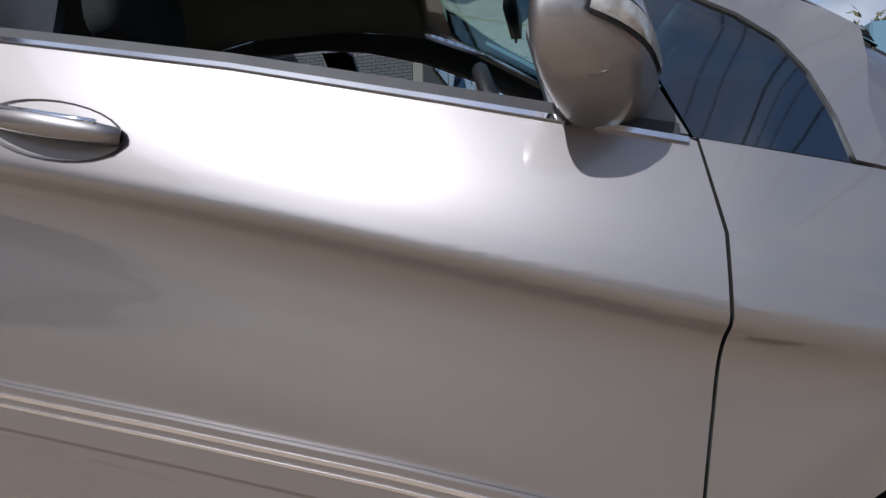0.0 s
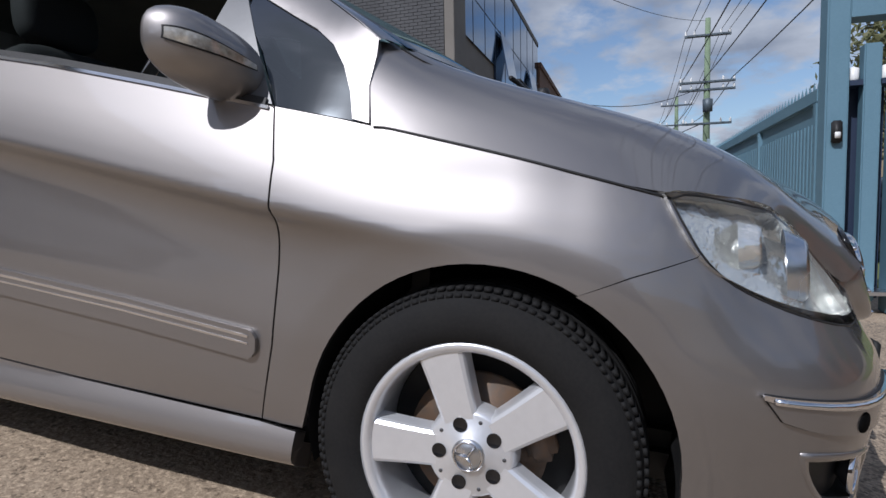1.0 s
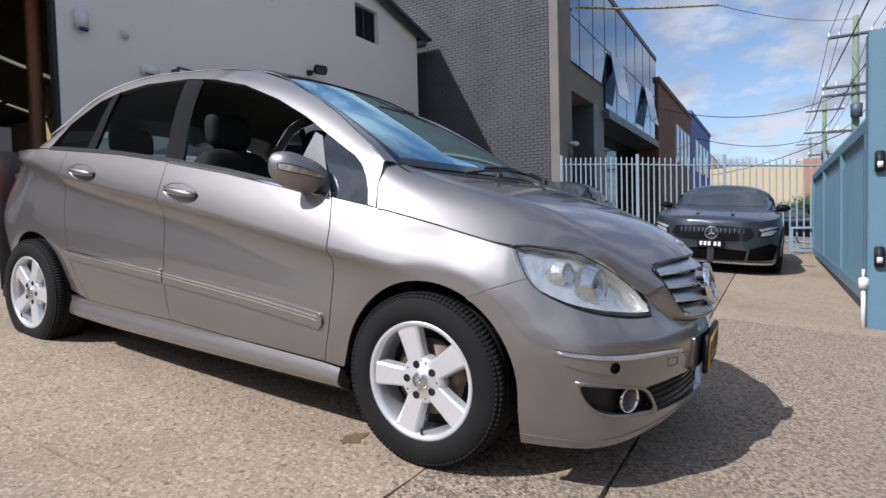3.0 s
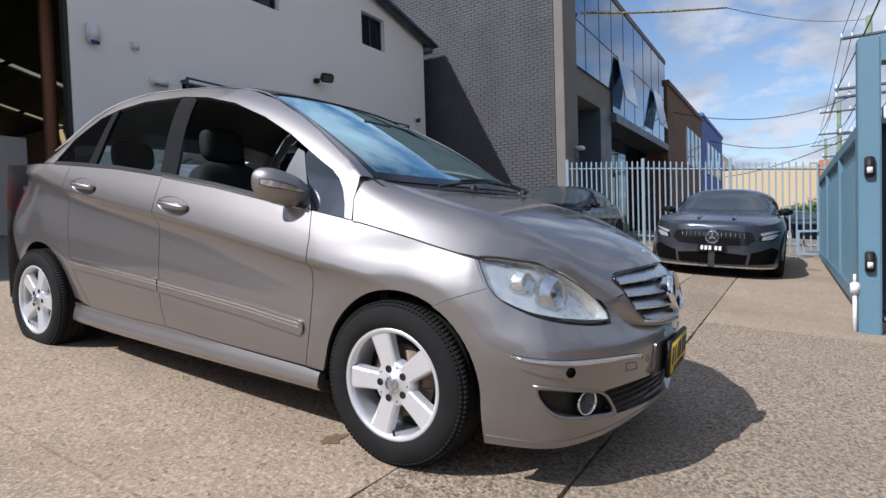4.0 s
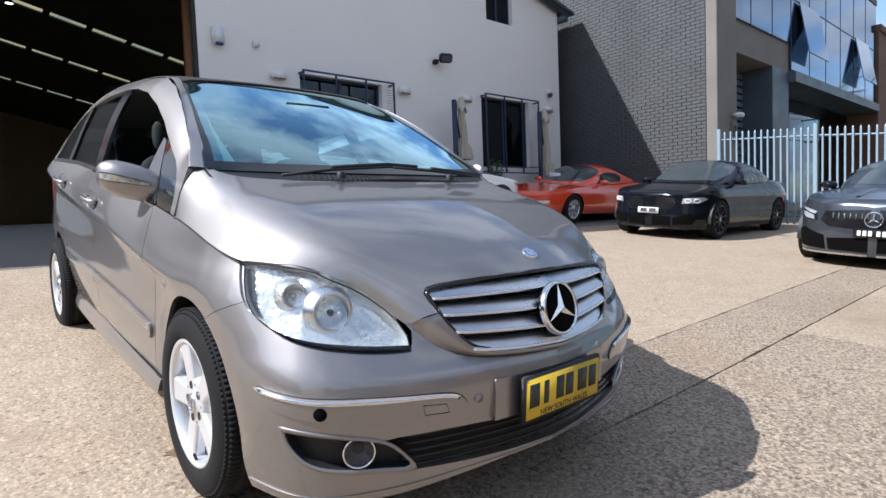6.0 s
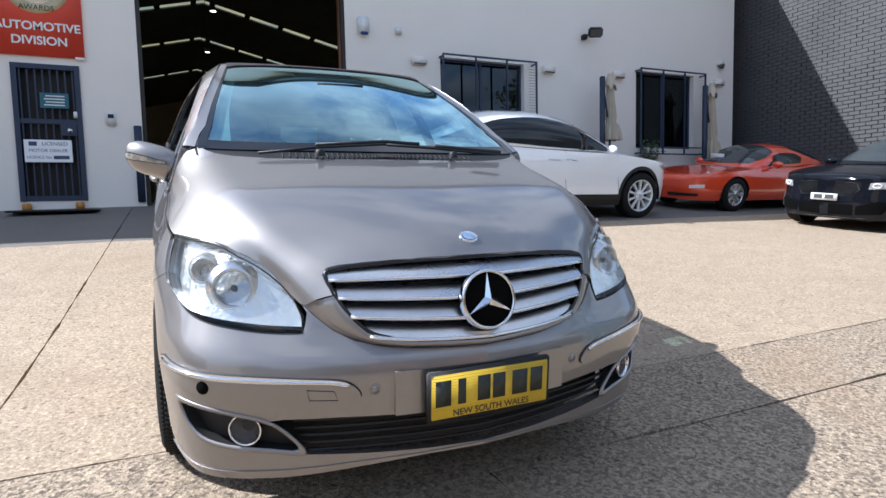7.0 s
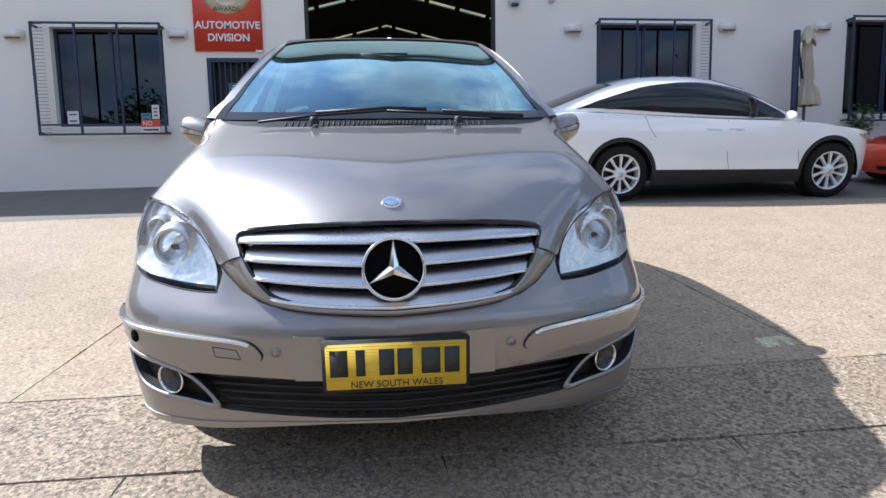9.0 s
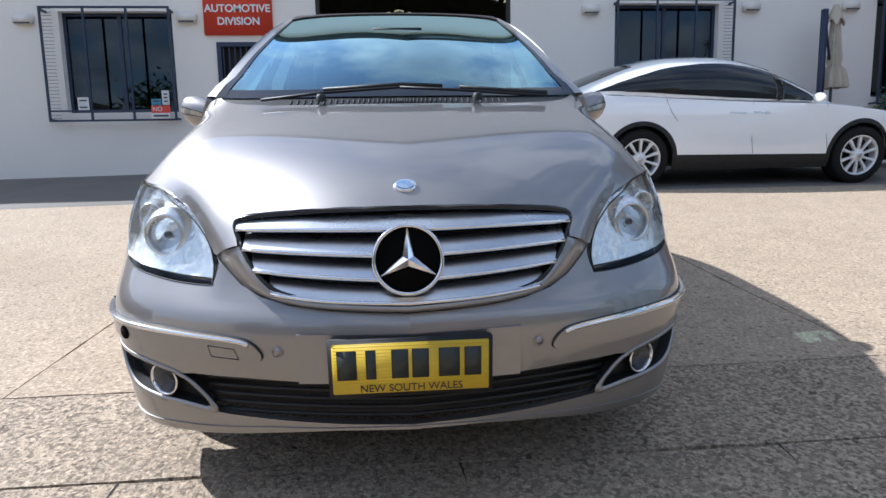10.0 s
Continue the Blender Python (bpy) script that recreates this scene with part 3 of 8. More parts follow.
for i in range(nf):
    y = 3.86 - i * (3.86 + 2.05) / (nf - 1)
    z0 = ground_z(FX, y)
    post = i % 15 == 0
    bm = bmesh.new()
    if pk is None or post:
        h, r = (2.20, 0.035) if post else (2.14, 0.016)
        box(bm, -r, r, -r, r, 0.06 if not post else 0, h - (0 if post else .05))
        if not post:
            t_ = bm.verts.new((0, 0, h))
            top_f = [f for f in bm.faces if f.normal.z > 0.9][0]
            vs = list(top_f.verts)
            bm.faces.remove(top_f)
            for a, b in zip(vs, vs[1:] + vs[:1]):
                bm.faces.new((a, b, t_))
        o = part("post" if post else "picket", bm, PALEBLUE, fence, smooth=False)
        if not post:
            pk = o.data
    else:
        bm.free()
        o = new("picket", pk)
        o.parent = fence
    o.location = (FX, y, z0)
for zr in (0.25, 1.95):
    bm = bmesh.new()
    tube(bm, [(FX + .03, y, ground_z(FX, y) + zr) for y in (3.86, 2.0, 1.0, 0.0, -2.05)], 0.022, 4)
    part("rail", bm, PALEBLUE, fence, smooth=False)
tank = thing("low_barrier", pose(11.9, -1.75, ground_z(11.9, -1.75)), "low pale grey steel box frame beside the fence", "box frame")
for x_ in (0, .45):
    part("end_frame", boxes((x_, x_ + .04, -.35, -.31, 0, .62), (x_, x_ + .04, .31, .35, 0, .62), (x_, x_ + .04, -.31, .31, .58, .62), (x_, x_ + .04, -.31, .31, .10, .14)), PALEBLUE, tank, smooth=False)
for y_ in (-.35, .31):
    part("top_rail", boxes((.04, .45, y_, y_ + .04, .58, .62)), PALEBLUE, tank, smooth=False)

# sliding gate and its portal
gate = thing("sliding_gate", Matrix(), "blue grey sheeted sliding gate with a toothed top", "gate")
part("sheet", boxes((3.72, 11.70, -1.86, -1.82, 0.16, 1.60)), STEELBLUE, gate, smooth=False)
part("top_rail", boxes((3.72, 11.70, -1.90, -1.78, 1.58, 1.70), bevel=.01), STEELBLUE, gate, smooth=False)
part("bottom_rail", boxes((3.72, 11.70, -1.90, -1.78, 0.06, 0.20), bevel=.01), STEELBLUE, gate, smooth=False)
for x in (3.73, 5.9, 8.7, 11.62):
    part("stile", boxes((x, x + .07, -1.82, -1.775, 0.2, 1.58)), STEELBLUE, gate, smooth=False)
for i in range(74):
    part("pale", boxes((3.82 + i * .106, 3.88 + i * .106, -1.82, -1.80, 0.2, 1.42)), STEELBLUE, gate, smooth=False)
for i in range(66):
    bm = bmesh.new()
    lathe(bm, [(0.014, 0), (0.010, 0.05), (0.0, 0.10)], 5, 2, (3.78 + i * .119, -1.84, 1.70))
    part("spike", bm, STEELBLUE, gate, smooth=False)
portal = thing("gate_portal", pose(0.42, -0.19, 0), "blue grey steel portal post that guides the sliding gate", "gate post")
gz = ground_z(3.3, -1.9) - 0.02
part("upright", boxes((3.05, 3.25, -1.74, -1.58, gz, 2.40), bevel=.012), STEELBLUE, portal, smooth=False)
part("upright", boxes((3.05, 3.25, -2.21, -2.05, gz, 2.40), bevel=.012), STEELBLUE, portal, smooth=False)
part("lintel", boxes((3.05, 3.25, -2.05, -1.74, 2.18, 2.40)), STEELBLUE, portal, smooth=False)
part("guide_post", boxes((3.08, 3.20, -1.965, -1.845, gz + .1, 1.98), bevel=.01), STEELBLUE, portal, smooth=False)
part("shadow_plate", boxes((3.27, 3.30, -2.05, -1.74, gz + .1, 1.75)), NAVY, portal, smooth=False)
for y in (-1.79, -2.005):
    bm = bmesh.new()
    lathe(bm, [(0, 0.0), (0.036, 0.0), (0.04, 0.02), (0.04, 0.10), (0.0, 0.12)], 14, 2, (3.14, y, 1.70))
    part("roller", bm, WHITE, portal, "white guide roller")
    part("roller_bracket", boxes((3.06, 3.22, y - .045, y + .045, 1.66, 1.70)), NAVY, portal, smooth=False)
for z in (1.30, 0.50):
    sw_ = part("sensor_box", boxes((3.00, 3.05, -1.69, -1.62, z - .085, z + .09), bevel=.01), BLACK, portal, "black photocell box")
    part("sensor_eye", boxes((2.994, 3.001, -1.675, -1.635, z - .05, z + .0), bevel=.003), WHITE, sw_)
part("foot_bracket", boxes((2.98, 3.28, -2.04, -1.75, gz + .16, gz + .19)), SATIN, portal, smooth=False)
pipe = thing("conduit_box", pose(0.50, -0.16, 0.06), "white electrical junction box on a short conduit", "junction box")
part("box", boxes((2.97, 3.04, -1.62, -1.55, 0.16, 0.26), bevel=.010), WHITE, pipe)
bm = bmesh.new()
tube(bm, [(3.01, -1.585, gz - .06), (3.01, -1.585, 0.20)], 0.018, 8)
tube(bm, [(3.02, -1.585, 0.25), (3.02, -1.585, 0.33)], 0.012, 8)
part("conduit", bm, WHITE, pipe)

# power poles and lines
GREENWOOD = surface("green treated pole", (0.20, 0.27, 0.17), (0.15, 0.20, 0.13), 1.5, 0.85, 0, 0.3, 30)


def power_pole(x, y, h, arms, label):
    p = thing("power_pole", pose(x, y, 0), label, "power pole", "street power poles")
    bm = bmesh.new()
    tube(bm, [(0, 0, -0.5), (0, 0, h * .5), (0, 0, h)], [0.24, 0.21, 0.16], 10)
    part("pole", bm, GREENWOOD, p)
    for z, w in arms:
        part("crossarm", boxes((-.07, .07, -w, w, z - .07, z + .07)), GUTTER, p, smooth=False)
        part("crossarm", boxes((-.25, -.13, -w * .9, w * .9, z - .06, z + .05)), GUTTER, p, smooth=False)
        for k in (-1, -.6, .6, 1):
            bm = bmesh.new()
            lathe(bm, [(0.05, 0), (0.09, .06), (0.05, .12), (0.08, .18), (0.0, .3)], 8, 2, (0, w * k * .95, z + .07))
            part("insulator", bm, WHITE, p)
    bm = bmesh.new()
    lathe(bm, [(0, 0), (.3, .02), (.32, .8), (0, .9)], 10, 2, (-.45, 0, h * .52))
    part("transformer", bm, GUTTER, p)
    return p


power_pole(40, -5.35, 12.7, ((11.6, 1.4), (8.6, 1.7), (8.1, 1.7), (5.9, 1.5)), "tall green timber power pole with stacked crossarms")
power_pole(62, -5.2, 11.5, ((10.6, 1.5), (8.6, 1.6), (6.5, 1.3)), "green timber power pole further along the street")
power_pole(95, -5.6, 12.0, ((11.0, 1.8), (8.6, 1.8)), "thin distant timber power pole")


def wire(name, pts, r=0.02, label="thin black overhead wire"):
    bm = bmesh.new()
    tube(bm, pts, r, 5)
    tagged(part(name, bm, BLACK), label, "wire", "overhead wires")


for k in (-1.3, -.8, .8, 1.3):
    wire("overhead_wire", sag((40, -5.35 + k, 11.9), (-30, -5.6 + k, 12.2), 1.1))
    wire("overhead_wire", sag((40, -5.35 + k, 11.9), (95, -5.5 + k, 11.2), 1.2))
for k in (-1.5, 0.2, 1.5):
    wire("overhead_wire", sag((40, -5.35 + k, 8.8), (-30, -5.6 + k, 9.0), 0.9), 0.03)
    wire("overhead_wire", sag((40, -5.35 + k, 8.8), (62, -5.2 + k, 8.8), 0.5), 0.03)
wire("overhead_wire", sag((40, -5.0, 8.3), (29.5, 3.9, 6.6), 0.9), 0.022)
wire("overhead_wire", sag((62, -5.0, 8.3), (45, 3.9, 6.9), 0.8), 0.03)
wire("overhead_wire", sag((40, -5.0, 5.9), (57, 3.9, 4.9), 0.4), 0.03)


# trees: tapered trunk, limbs and a crown of many small leaves
def tree(name, m, h, crown_r, crown_h, n_leaf, label, leaf_mat, seed, trunk_r=0.2, leaf=0.16):
    rnd = random.Random(seed)
    t = thing(name, m, label, "tree")
    bm = bmesh.new()
    tube(bm, [(0, 0, -.2), (.05, .03, h * .4), (.0, .08, h * .75)], [trunk_r, trunk_r * .75, trunk_r * .4], 9)
    tips = []
    for k in range(11):
        a, z0 = rnd.uniform(0, math.tau), h * rnd.uniform(.35, .72)
        e = Vector((math.cos(a), math.sin(a), 0)) * crown_r * rnd.uniform(.35, .85) + Vector((0, 0, z0 + crown_h * rnd.uniform(.1, .45)))
        b = Vector((0, .05, z0))
        mid = b.lerp(e, .5) + Vector((0, 0, .25))
        tube(bm, [b, mid, e], [trunk_r * .4, trunk_r * .22, trunk_r * .07], 6)
        tips += [mid, e, e + Vector((rnd.uniform(-.5, .5), rnd.uniform(-.5, .5), rnd.uniform(0, .7)))]
    part("trunk", bm, surface("grey brown bark", (0.16, 0.12, 0.09), (0.10, 0.075, 0.055), 5, 0.95, 0, 0.8, 40), t)
    vs, fs = [], []
    for i in range(n_leaf):
        c = rnd.choice(tips)
        p = Vector(c) + Vector((rnd.gauss(0, 1), rnd.gauss(0, 1), rnd.gauss(0, .8))) * crown_r * .22
        u = Vector((rnd.gauss(0, 1), rnd.gauss(0, 1), rnd.gauss(0, 1))).normalized() * leaf * rnd.uniform(.6, 1.3)
        v = u.orthogonal().normalized() * leaf * .33
        k = len(vs)
        vs += [tuple(p - u), tuple(p + v), tuple(p + u), tuple(p - v)]
        fs.append((k, k + 1, k + 2, k + 3))
    me = bpy.data.meshes.new("crown")
    me.from_pydata(vs, [], fs)
    me.materials.append(leaf_mat)
    o = new("crown", me)
    o.parent = t
    o["kind"] = "stuff"
    return t


LEAF = surface("olive gum leaf", (0.075, 0.095, 0.03), (0.12, 0.11, 0.05), 3, 0.6)
LEAF2 = surface("hedge leaf", (0.04, 0.085, 0.02), (0.06, 0.11, 0.03), 3, 0.6)
tree("gum_tree", pose(17.5, -8.7, -0.3), 8.0, 2.6, 4.0, 5200, "tall olive-leaved gum tree beside the street", LEAF, 3, .24)
tree("gum_tree", pose(24, -10.8, -0.3), 7.5, 3.0, 4.0, 4200, "spreading gum tree further along the verge", LEAF, 8, .24)
tree("round_bush", pose(58, -1.9, -0.2), 1.7, 1.3, 1.0, 2600, "round clipped green shrub by the street", LEAF2, 5, .1, .14)
tree("street_tree", pose(72, -3.8, -0.2), 3.0, 1.8, 1.6, 2200, "small dark street tree by the warehouse", LEAF2, 9, .12, .18)


# brick skin of the neighbour's side wall: pieces nearest the yard are single bricks
brick_wall = thing("wall_brick", Matrix(), "grey painted brick side wall in running courses", "wall", kind="structure")
BL, BH, BJ = 0.240, 0.086, 0.012
bmesh_brick = bmesh.new()
box(bmesh_brick, 0, 0.03, 0, BL - BJ, 0, BH - BJ, bevel=0.003)
first = part("brick", bmesh_brick, BRICK, brick_wall, smooth=False)
first.location = (GX0 - 0.012, 4.25, 1.30)
bricks_v, bricks_f = [], []
count = 0
for r in range(112):
    z = 0.35 + r * BH
    if z > 8.75:
        break
    if r % 2:                            # half brick at the corner
        k, x0, y, y1, z1 = len(bricks_v), GX0 - 0.012, 4.22, 4.22 + BL / 2 - BJ, z + BH - BJ
        bricks_v += [(x0, y, z), (x0, y1, z), (x0, y1, z1), (x0, y, z1), (x0 + .03, y, z), (x0 + .03, y1, z), (x0 + .03, y1, z1), (x0 + .03, y, z1)]
        bricks_f += [(k, k + 3, k + 2, k + 1), (k, k + 1, k + 5, k + 4), (k + 1, k + 2, k + 6, k + 5), (k + 2, k + 3, k + 7, k + 6), (k + 3, k, k + 4, k + 7)]
    for c in range(64):
        y = 4.22 + c * BL + (BL / 2 if r % 2 else 0)
        if y > 15.5:
            break
        jit = 0.004 * math.sin(r * 12.9 + c * 78.2)
        if y < 7.6 and 1.9 < z < 3.6 and count < 298:
            o = new("brick", first.data)
            o.parent = brick_wall
            o.location = (GX0 - 0.012 + jit, y, z)
            count += 1
        else:
            k = len(bricks_v)
            x0 = GX0 - 0.012 + jit
            y1, z1 = y + BL - BJ, z + BH - BJ
            bricks_v += [(x0, y, z), (x0, y1, z), (x0, y1, z1), (x0, y, z1), (x0 + .03, y, z), (x0 + .03, y1, z), (x0 + .03, y1, z1), (x0 + .03, y, z1)]
            bricks_f += [(k, k + 3, k + 2, k + 1), (k, k + 1, k + 5, k + 4), (k + 1, k + 2, k + 6, k + 5), (k + 2, k + 3, k + 7, k + 6), (k + 3, k, k + 4, k + 7)]
me = bpy.data.meshes.new("brick_rest")
me.from_pydata(bricks_v, [], bricks_f)
me.materials.append(BRICK)
o = new("brick_rest", me)
o.parent = brick_wall
o["kind"] = "stuff"
part("coping", boxes((GX0 - .06, GX0 + .35, 4.2, 30, 8.85, 8.98)), GUTTER, brick_wall, smooth=False)


# across the street, behind the way the camera came: plain frontages and trees that close the place
for k_, (x0, x1, h_, m_) in enumerate(((-60, -22, 6.5, BEIGEB), (-21.5, -4, 5.2, BRICK), (-3.5, 14, 7.0, TERRA), (14.5, 36, 5.6, BRICK), (36.5, 70, 6.8, BEIGEB))):
    block("street_frontage", x0, x1, -34, -22, h_, m_, "plain low frontage across the street")
for k_, (x, y) in enumerate(((-14, -17), (-6, -18.5), (1.5, -17.5), (9, -18.5))):
    tree("street_tree", pose(x, y, -0.5), 6.5, 2.8, 3.4, 2600, "leafy street tree across the road", LEAF2, 30 + k_, .2, .2)

# ---- the hatchback: its skin as two surfaces, in metres from the ground under the front axle, nose towards -y ----
PLAN = [(0, -0.815), (0.16, -0.800), (0.32, -0.772), (0.46, -0.737), (0.59, -0.690), (0.68, -0.648), (0.75, -0.598), (0.797, -0.538), (0.831, -0.45), (0.858, -0.33), (0.874, -0.17), (0.880, 0.0),
        (0.884, 0.3), (0.889, 0.8), (0.893, 1.4), (0.891, 2.2), (0.885, 2.8), (0.864, 3.12), (0.79, 3.33), (0.62, 3.42), (0.3, 3.455), (0, 3.46)]
ARC = [0.0]
for (xa_, ya_), (xb_, yb_) in zip(PLAN, PLAN[1:]):
    ARC.append(ARC[-1] + math.hypot(xb_ - xa_, yb_ - ya_))
NOSE = ARC[11]                               # way along the plan from the nose to the front axle
PX_ = [(a - NOSE, p[0]) for a, p in zip(ARC, PLAN)]
PY_ = [(a - NOSE, p[1]) for a, p in zip(ARC, PLAN)]


def crease_z(s):
    return curve([(0.0, 0.69), (0.45, 0.741), (0.57, 0.760), (0.77, 0.791), (1.06, 0.836), (1.4, 0.882), (1.9, 0.938), (2.2, 0.976), (2.43, 1.012), (2.7, 1.07), (3.3, 1.15)], s)


SIDE_H = [(-0.95, -0.16), (-0.80, -0.115), (-0.65, -0.078), (-0.50, -0.051), (-0.38, -0.039), (-0.26, -0.0375), (-0.16, -0.0420), (-0.11, -0.0440), (-0.075, -0.0432), (-0.052, -0.0402), (-0.034, -0.0345), (-0.020, -0.0260), (-0.010, -0.0165), (-0.002, -0.0068), (0.004, -0.0014), (0.010, 0.0), (0.035, -0.0040), (0.07, -0.0125), (0.11, -0.025),
          (0.15, -0.040), (0.20, -0.060), (0.26, -0.084), (0.36, -0.122), (0.46, -0.166), (0.56, -0.220), (0.64, -0.276), (0.72, -0.36), (0.80, -0.47)]
FEND_H = [(0.10, -0.06), (0.30, -0.012), (0.50, 0.0), (0.62, -0.002), (0.70, -0.010), (0.76, -0.025), (0.82, -0.048), (0.88, -0.065), (0.94, -0.086), (1.08, -0.125), (1.3, -0.23), (1.5, -0.34)]
NOSE_H = [(0.12, -0.075), (0.17, -0.040), (0.22, -0.022), (0.30, -0.016), (0.36, -0.010), (0.42, -0.003), (0.47, 0.0), (0.515, -0.010), (0.56, -0.038), (0.60, -0.058), (0.67, -0.082), (0.75, -0.100), (0.81, -0.115), (0.90, -0.17)]
# how far the skin lies inside the plan along the upper edge of the headlights and wings, and how high that edge is
EDGE_D = [(-0.909, -0.070), (-0.865, -0.105), (-0.80, -0.143), (-0.737, -0.163), (-0.609, -0.168), (-0.453, -0.145), (-0.385, -0.113), (-0.309, -0.084), (-0.257, -0.070), (-0.15, -0.062), (0, -0.062)]
EDGE_Z = [(-0.909, 0.625), (-0.865, 0.672), (-0.80, 0.73), (-0.737, 0.764), (-0.609, 0.79), (-0.453, 0.806), (-0.385, 0.812), (-0.309, 0.814), (-0.257, 0.818), (-0.15, 0.838), (0, 0.87)]


def base_offset(s, z):
    a = ease(-0.95, -0.15, s)
    b = ease(0.0, 0.46, s)
    v = 0.0
    if a < 1:
        v += (1 - a) * curve(NOSE_H, z)
    if a > 0 and b < 1:
        v += a * (1 - b) * curve(FEND_H, z)
    if b > 0:
        v += a * b * curve(SIDE_H, z - crease_z(s))
    if s > 0.33 and z > 1.0:              # rounded shoulder of the roof rail
        t = (z - curve(RAIL_Z, s) + 0.085) / 0.085
        if t > 0:
            v -= 0.020 * min(t, 1.2) ** 2 * ease(0.33, 0.40, s)
    if s > 2.7:
        v -= 0.11 * ease(2.7, 3.35, s) * ease(0.70, 1.15, z)
    for c in (0.022, 2.778):
        d = math.hypot(s - c, z - 0.315)
        if 0.30 < d < 0.49:
            v -= 0.008 * max(0.0, 0.422 - d) / 0.064 * ease(0.20, 0.34, z)
    return v


def skin_offset(s, z):
    v = base_offset(s, z)
    if -1.0 < s < 0.02 and z > 0.55:
        zs = curve(EDGE_Z, s)
        t = min(1.25, (z - 0.55) / (zs - 0.55))
        v += (curve(EDGE_D, s) - base_offset(s, zs)) * t**1.3 * ease(-0.99, -0.90, s) * (1 - ease(-0.12, 0.02, s))
    return v


def skin(s, z):
    """The flanks and nose: s runs back along the plan (on the flank it is y), z up. Right-hand half, as (half width, y, z)."""
    e = 0.01
    x, y = curve(PX_, s), curve(PY_, s)
    dx, dy = curve(PX_, s + e) - curve(PX_, s - e), curve(PY_, s + e) - curve(PY_, s - e)
    l = math.hypot(dx, dy) or 1
    d = skin_offset(s, z)
    return (max(0.0, x + d * dy / l), y - d * dx / l, z)


BONNET_Z = [(-0.76, 0.755), (-0.74, 0.775), (-0.70, 0.808), (-0.673, 0.828), (-0.60, 0.870), (-0.50, 0.912), (-0.35, 0.962), (-0.2, 1.003), (0.0, 1.050), (0.06, 1.066), (0.12, 1.080), (0.165, 1.118), (0.2, 1.140), (0.27, 1.18)]
SEAM_X = [(-0.76, 0.36), (-0.70, 0.44), (-0.658, 0.477), (-0.611, 0.504), (-0.553, 0.546), (-0.514, 0.585), (-0.466, 0.640), (-0.41, 0.694), (-0.362, 0.735), (-0.30, 0.777), (-0.25, 0.799), (-0.15, 0.813), (0.0, 0.817), (0.26, 0.814)]
SEAM_Z = [(-0.76, 0.56), (-0.70, 0.590), (-0.658, 0.625), (-0.611, 0.672), (-0.553, 0.730), (-0.514, 0.764), (-0.466, 0.790), (-0.41, 0.806), (-0.362, 0.812), (-0.30, 0.814), (-0.25, 0.818), (-0.15, 0.838), (0.0, 0.870), (0.26, 0.920)]
CREST_X = [(-0.76, 0.40), (-0.70, 0.435), (-0.665, 0.455), (-0.64, 0.476), (-0.57, 0.525), (-0.53, 0.553), (-0.48, 0.584), (-0.40, 0.618), (-0.30, 0.645), (-0.2, 0.672), (-0.1, 0.690), (0.0, 0.702), (0.10, 0.724), (0.165, 0.742), (0.2, 0.753), (0.27, 0.765)]
CREST_Z = [(-0.76, 0.62), (-0.70, 0.672), (-0.665, 0.705), (-0.64, 0.726), (-0.57, 0.776), (-0.53, 0.808), (-0.48, 0.846), (-0.40, 0.893), (-0.30, 0.937), (-0.2, 0.968), (-0.1, 0.998), (0.0, 1.028), (0.06, 1.046), (0.12, 1.066), (0.165, 1.084), (0.2, 1.098), (0.27, 1.13)]


def bonnet(a, y):
    """The bonnet: a from -1 at one seam over 0 at the centre line to 1 at the other; a crest at 0.8 parts its crown from its flank."""
    w, zs, zt, xc, zc = curve(SEAM_X, y), curve(SEAM_Z, y), curve(BONNET_Z, y), curve(CREST_X, y), curve(CREST_Z, y)
    t, r = abs(a), 0.11

    def crown(u):
        return Vector((xc * u / 0.8, zt - (zt - zc) * (0.10 * u / 0.8 + 0.90 * (u / 0.8) ** 2.5)))

    def flank(u):
        k = (u - 0.8) / 0.2
        return Vector((xc + (w - xc) * k, zc + (zs - zc) * k + 0.10 * (zc - zs) * k * (1 - k)))
    if t <= 0.8 - r:
        p = crown(t)
    elif t >= 0.8 + r:
        p = flank(t)
    else:
        k = (t - 0.8 + r) / (2 * r)
        p = crown(0.8 - r) * (1 - k) ** 2 + Vector((xc, zc + 0.006)) * 2 * k * (1 - k) + flank(0.8 + r) * k * k
    return (math.copysign(p.x, a), y + 0.10 * (p.x / 0.8) ** 2 * ease(-0.3, 0.1, y), p.y)


RAIL_Z = [(0.10, 1.00), (0.265, 1.075), (0.33, 1.125), (0.45, 1.205), (0.6, 1.300), (0.75, 1.382), (0.95, 1.472), (1.2, 1.548), (1.5, 1.578), (1.9, 1.570), (2.1, 1.537), (2.25, 1.486), (2.42, 1.376), (2.55, 1.255), (2.68, 1.168), (3.3, 1.10)]
ROOF_Z = [(0.05, 1.045), (0.12, 1.082), (0.25, 1.158), (0.50, 1.290), (0.75, 1.411), (0.95, 1.502), (1.03, 1.537), (1.07, 1.549), (1.12, 1.557), (1.2, 1.566), (1.45, 1.587), (1.8, 1.594), (2.1, 1.570), (2.3, 1.512), (2.5, 1.405), (2.65, 1.29), (2.8, 1.20), (3.1, 1.13), (3.3, 1.09)]
ROOF_P = [(0.1, 2.6), (0.7, 2.8), (1.1, 3.0), (3.3, 2.4)]


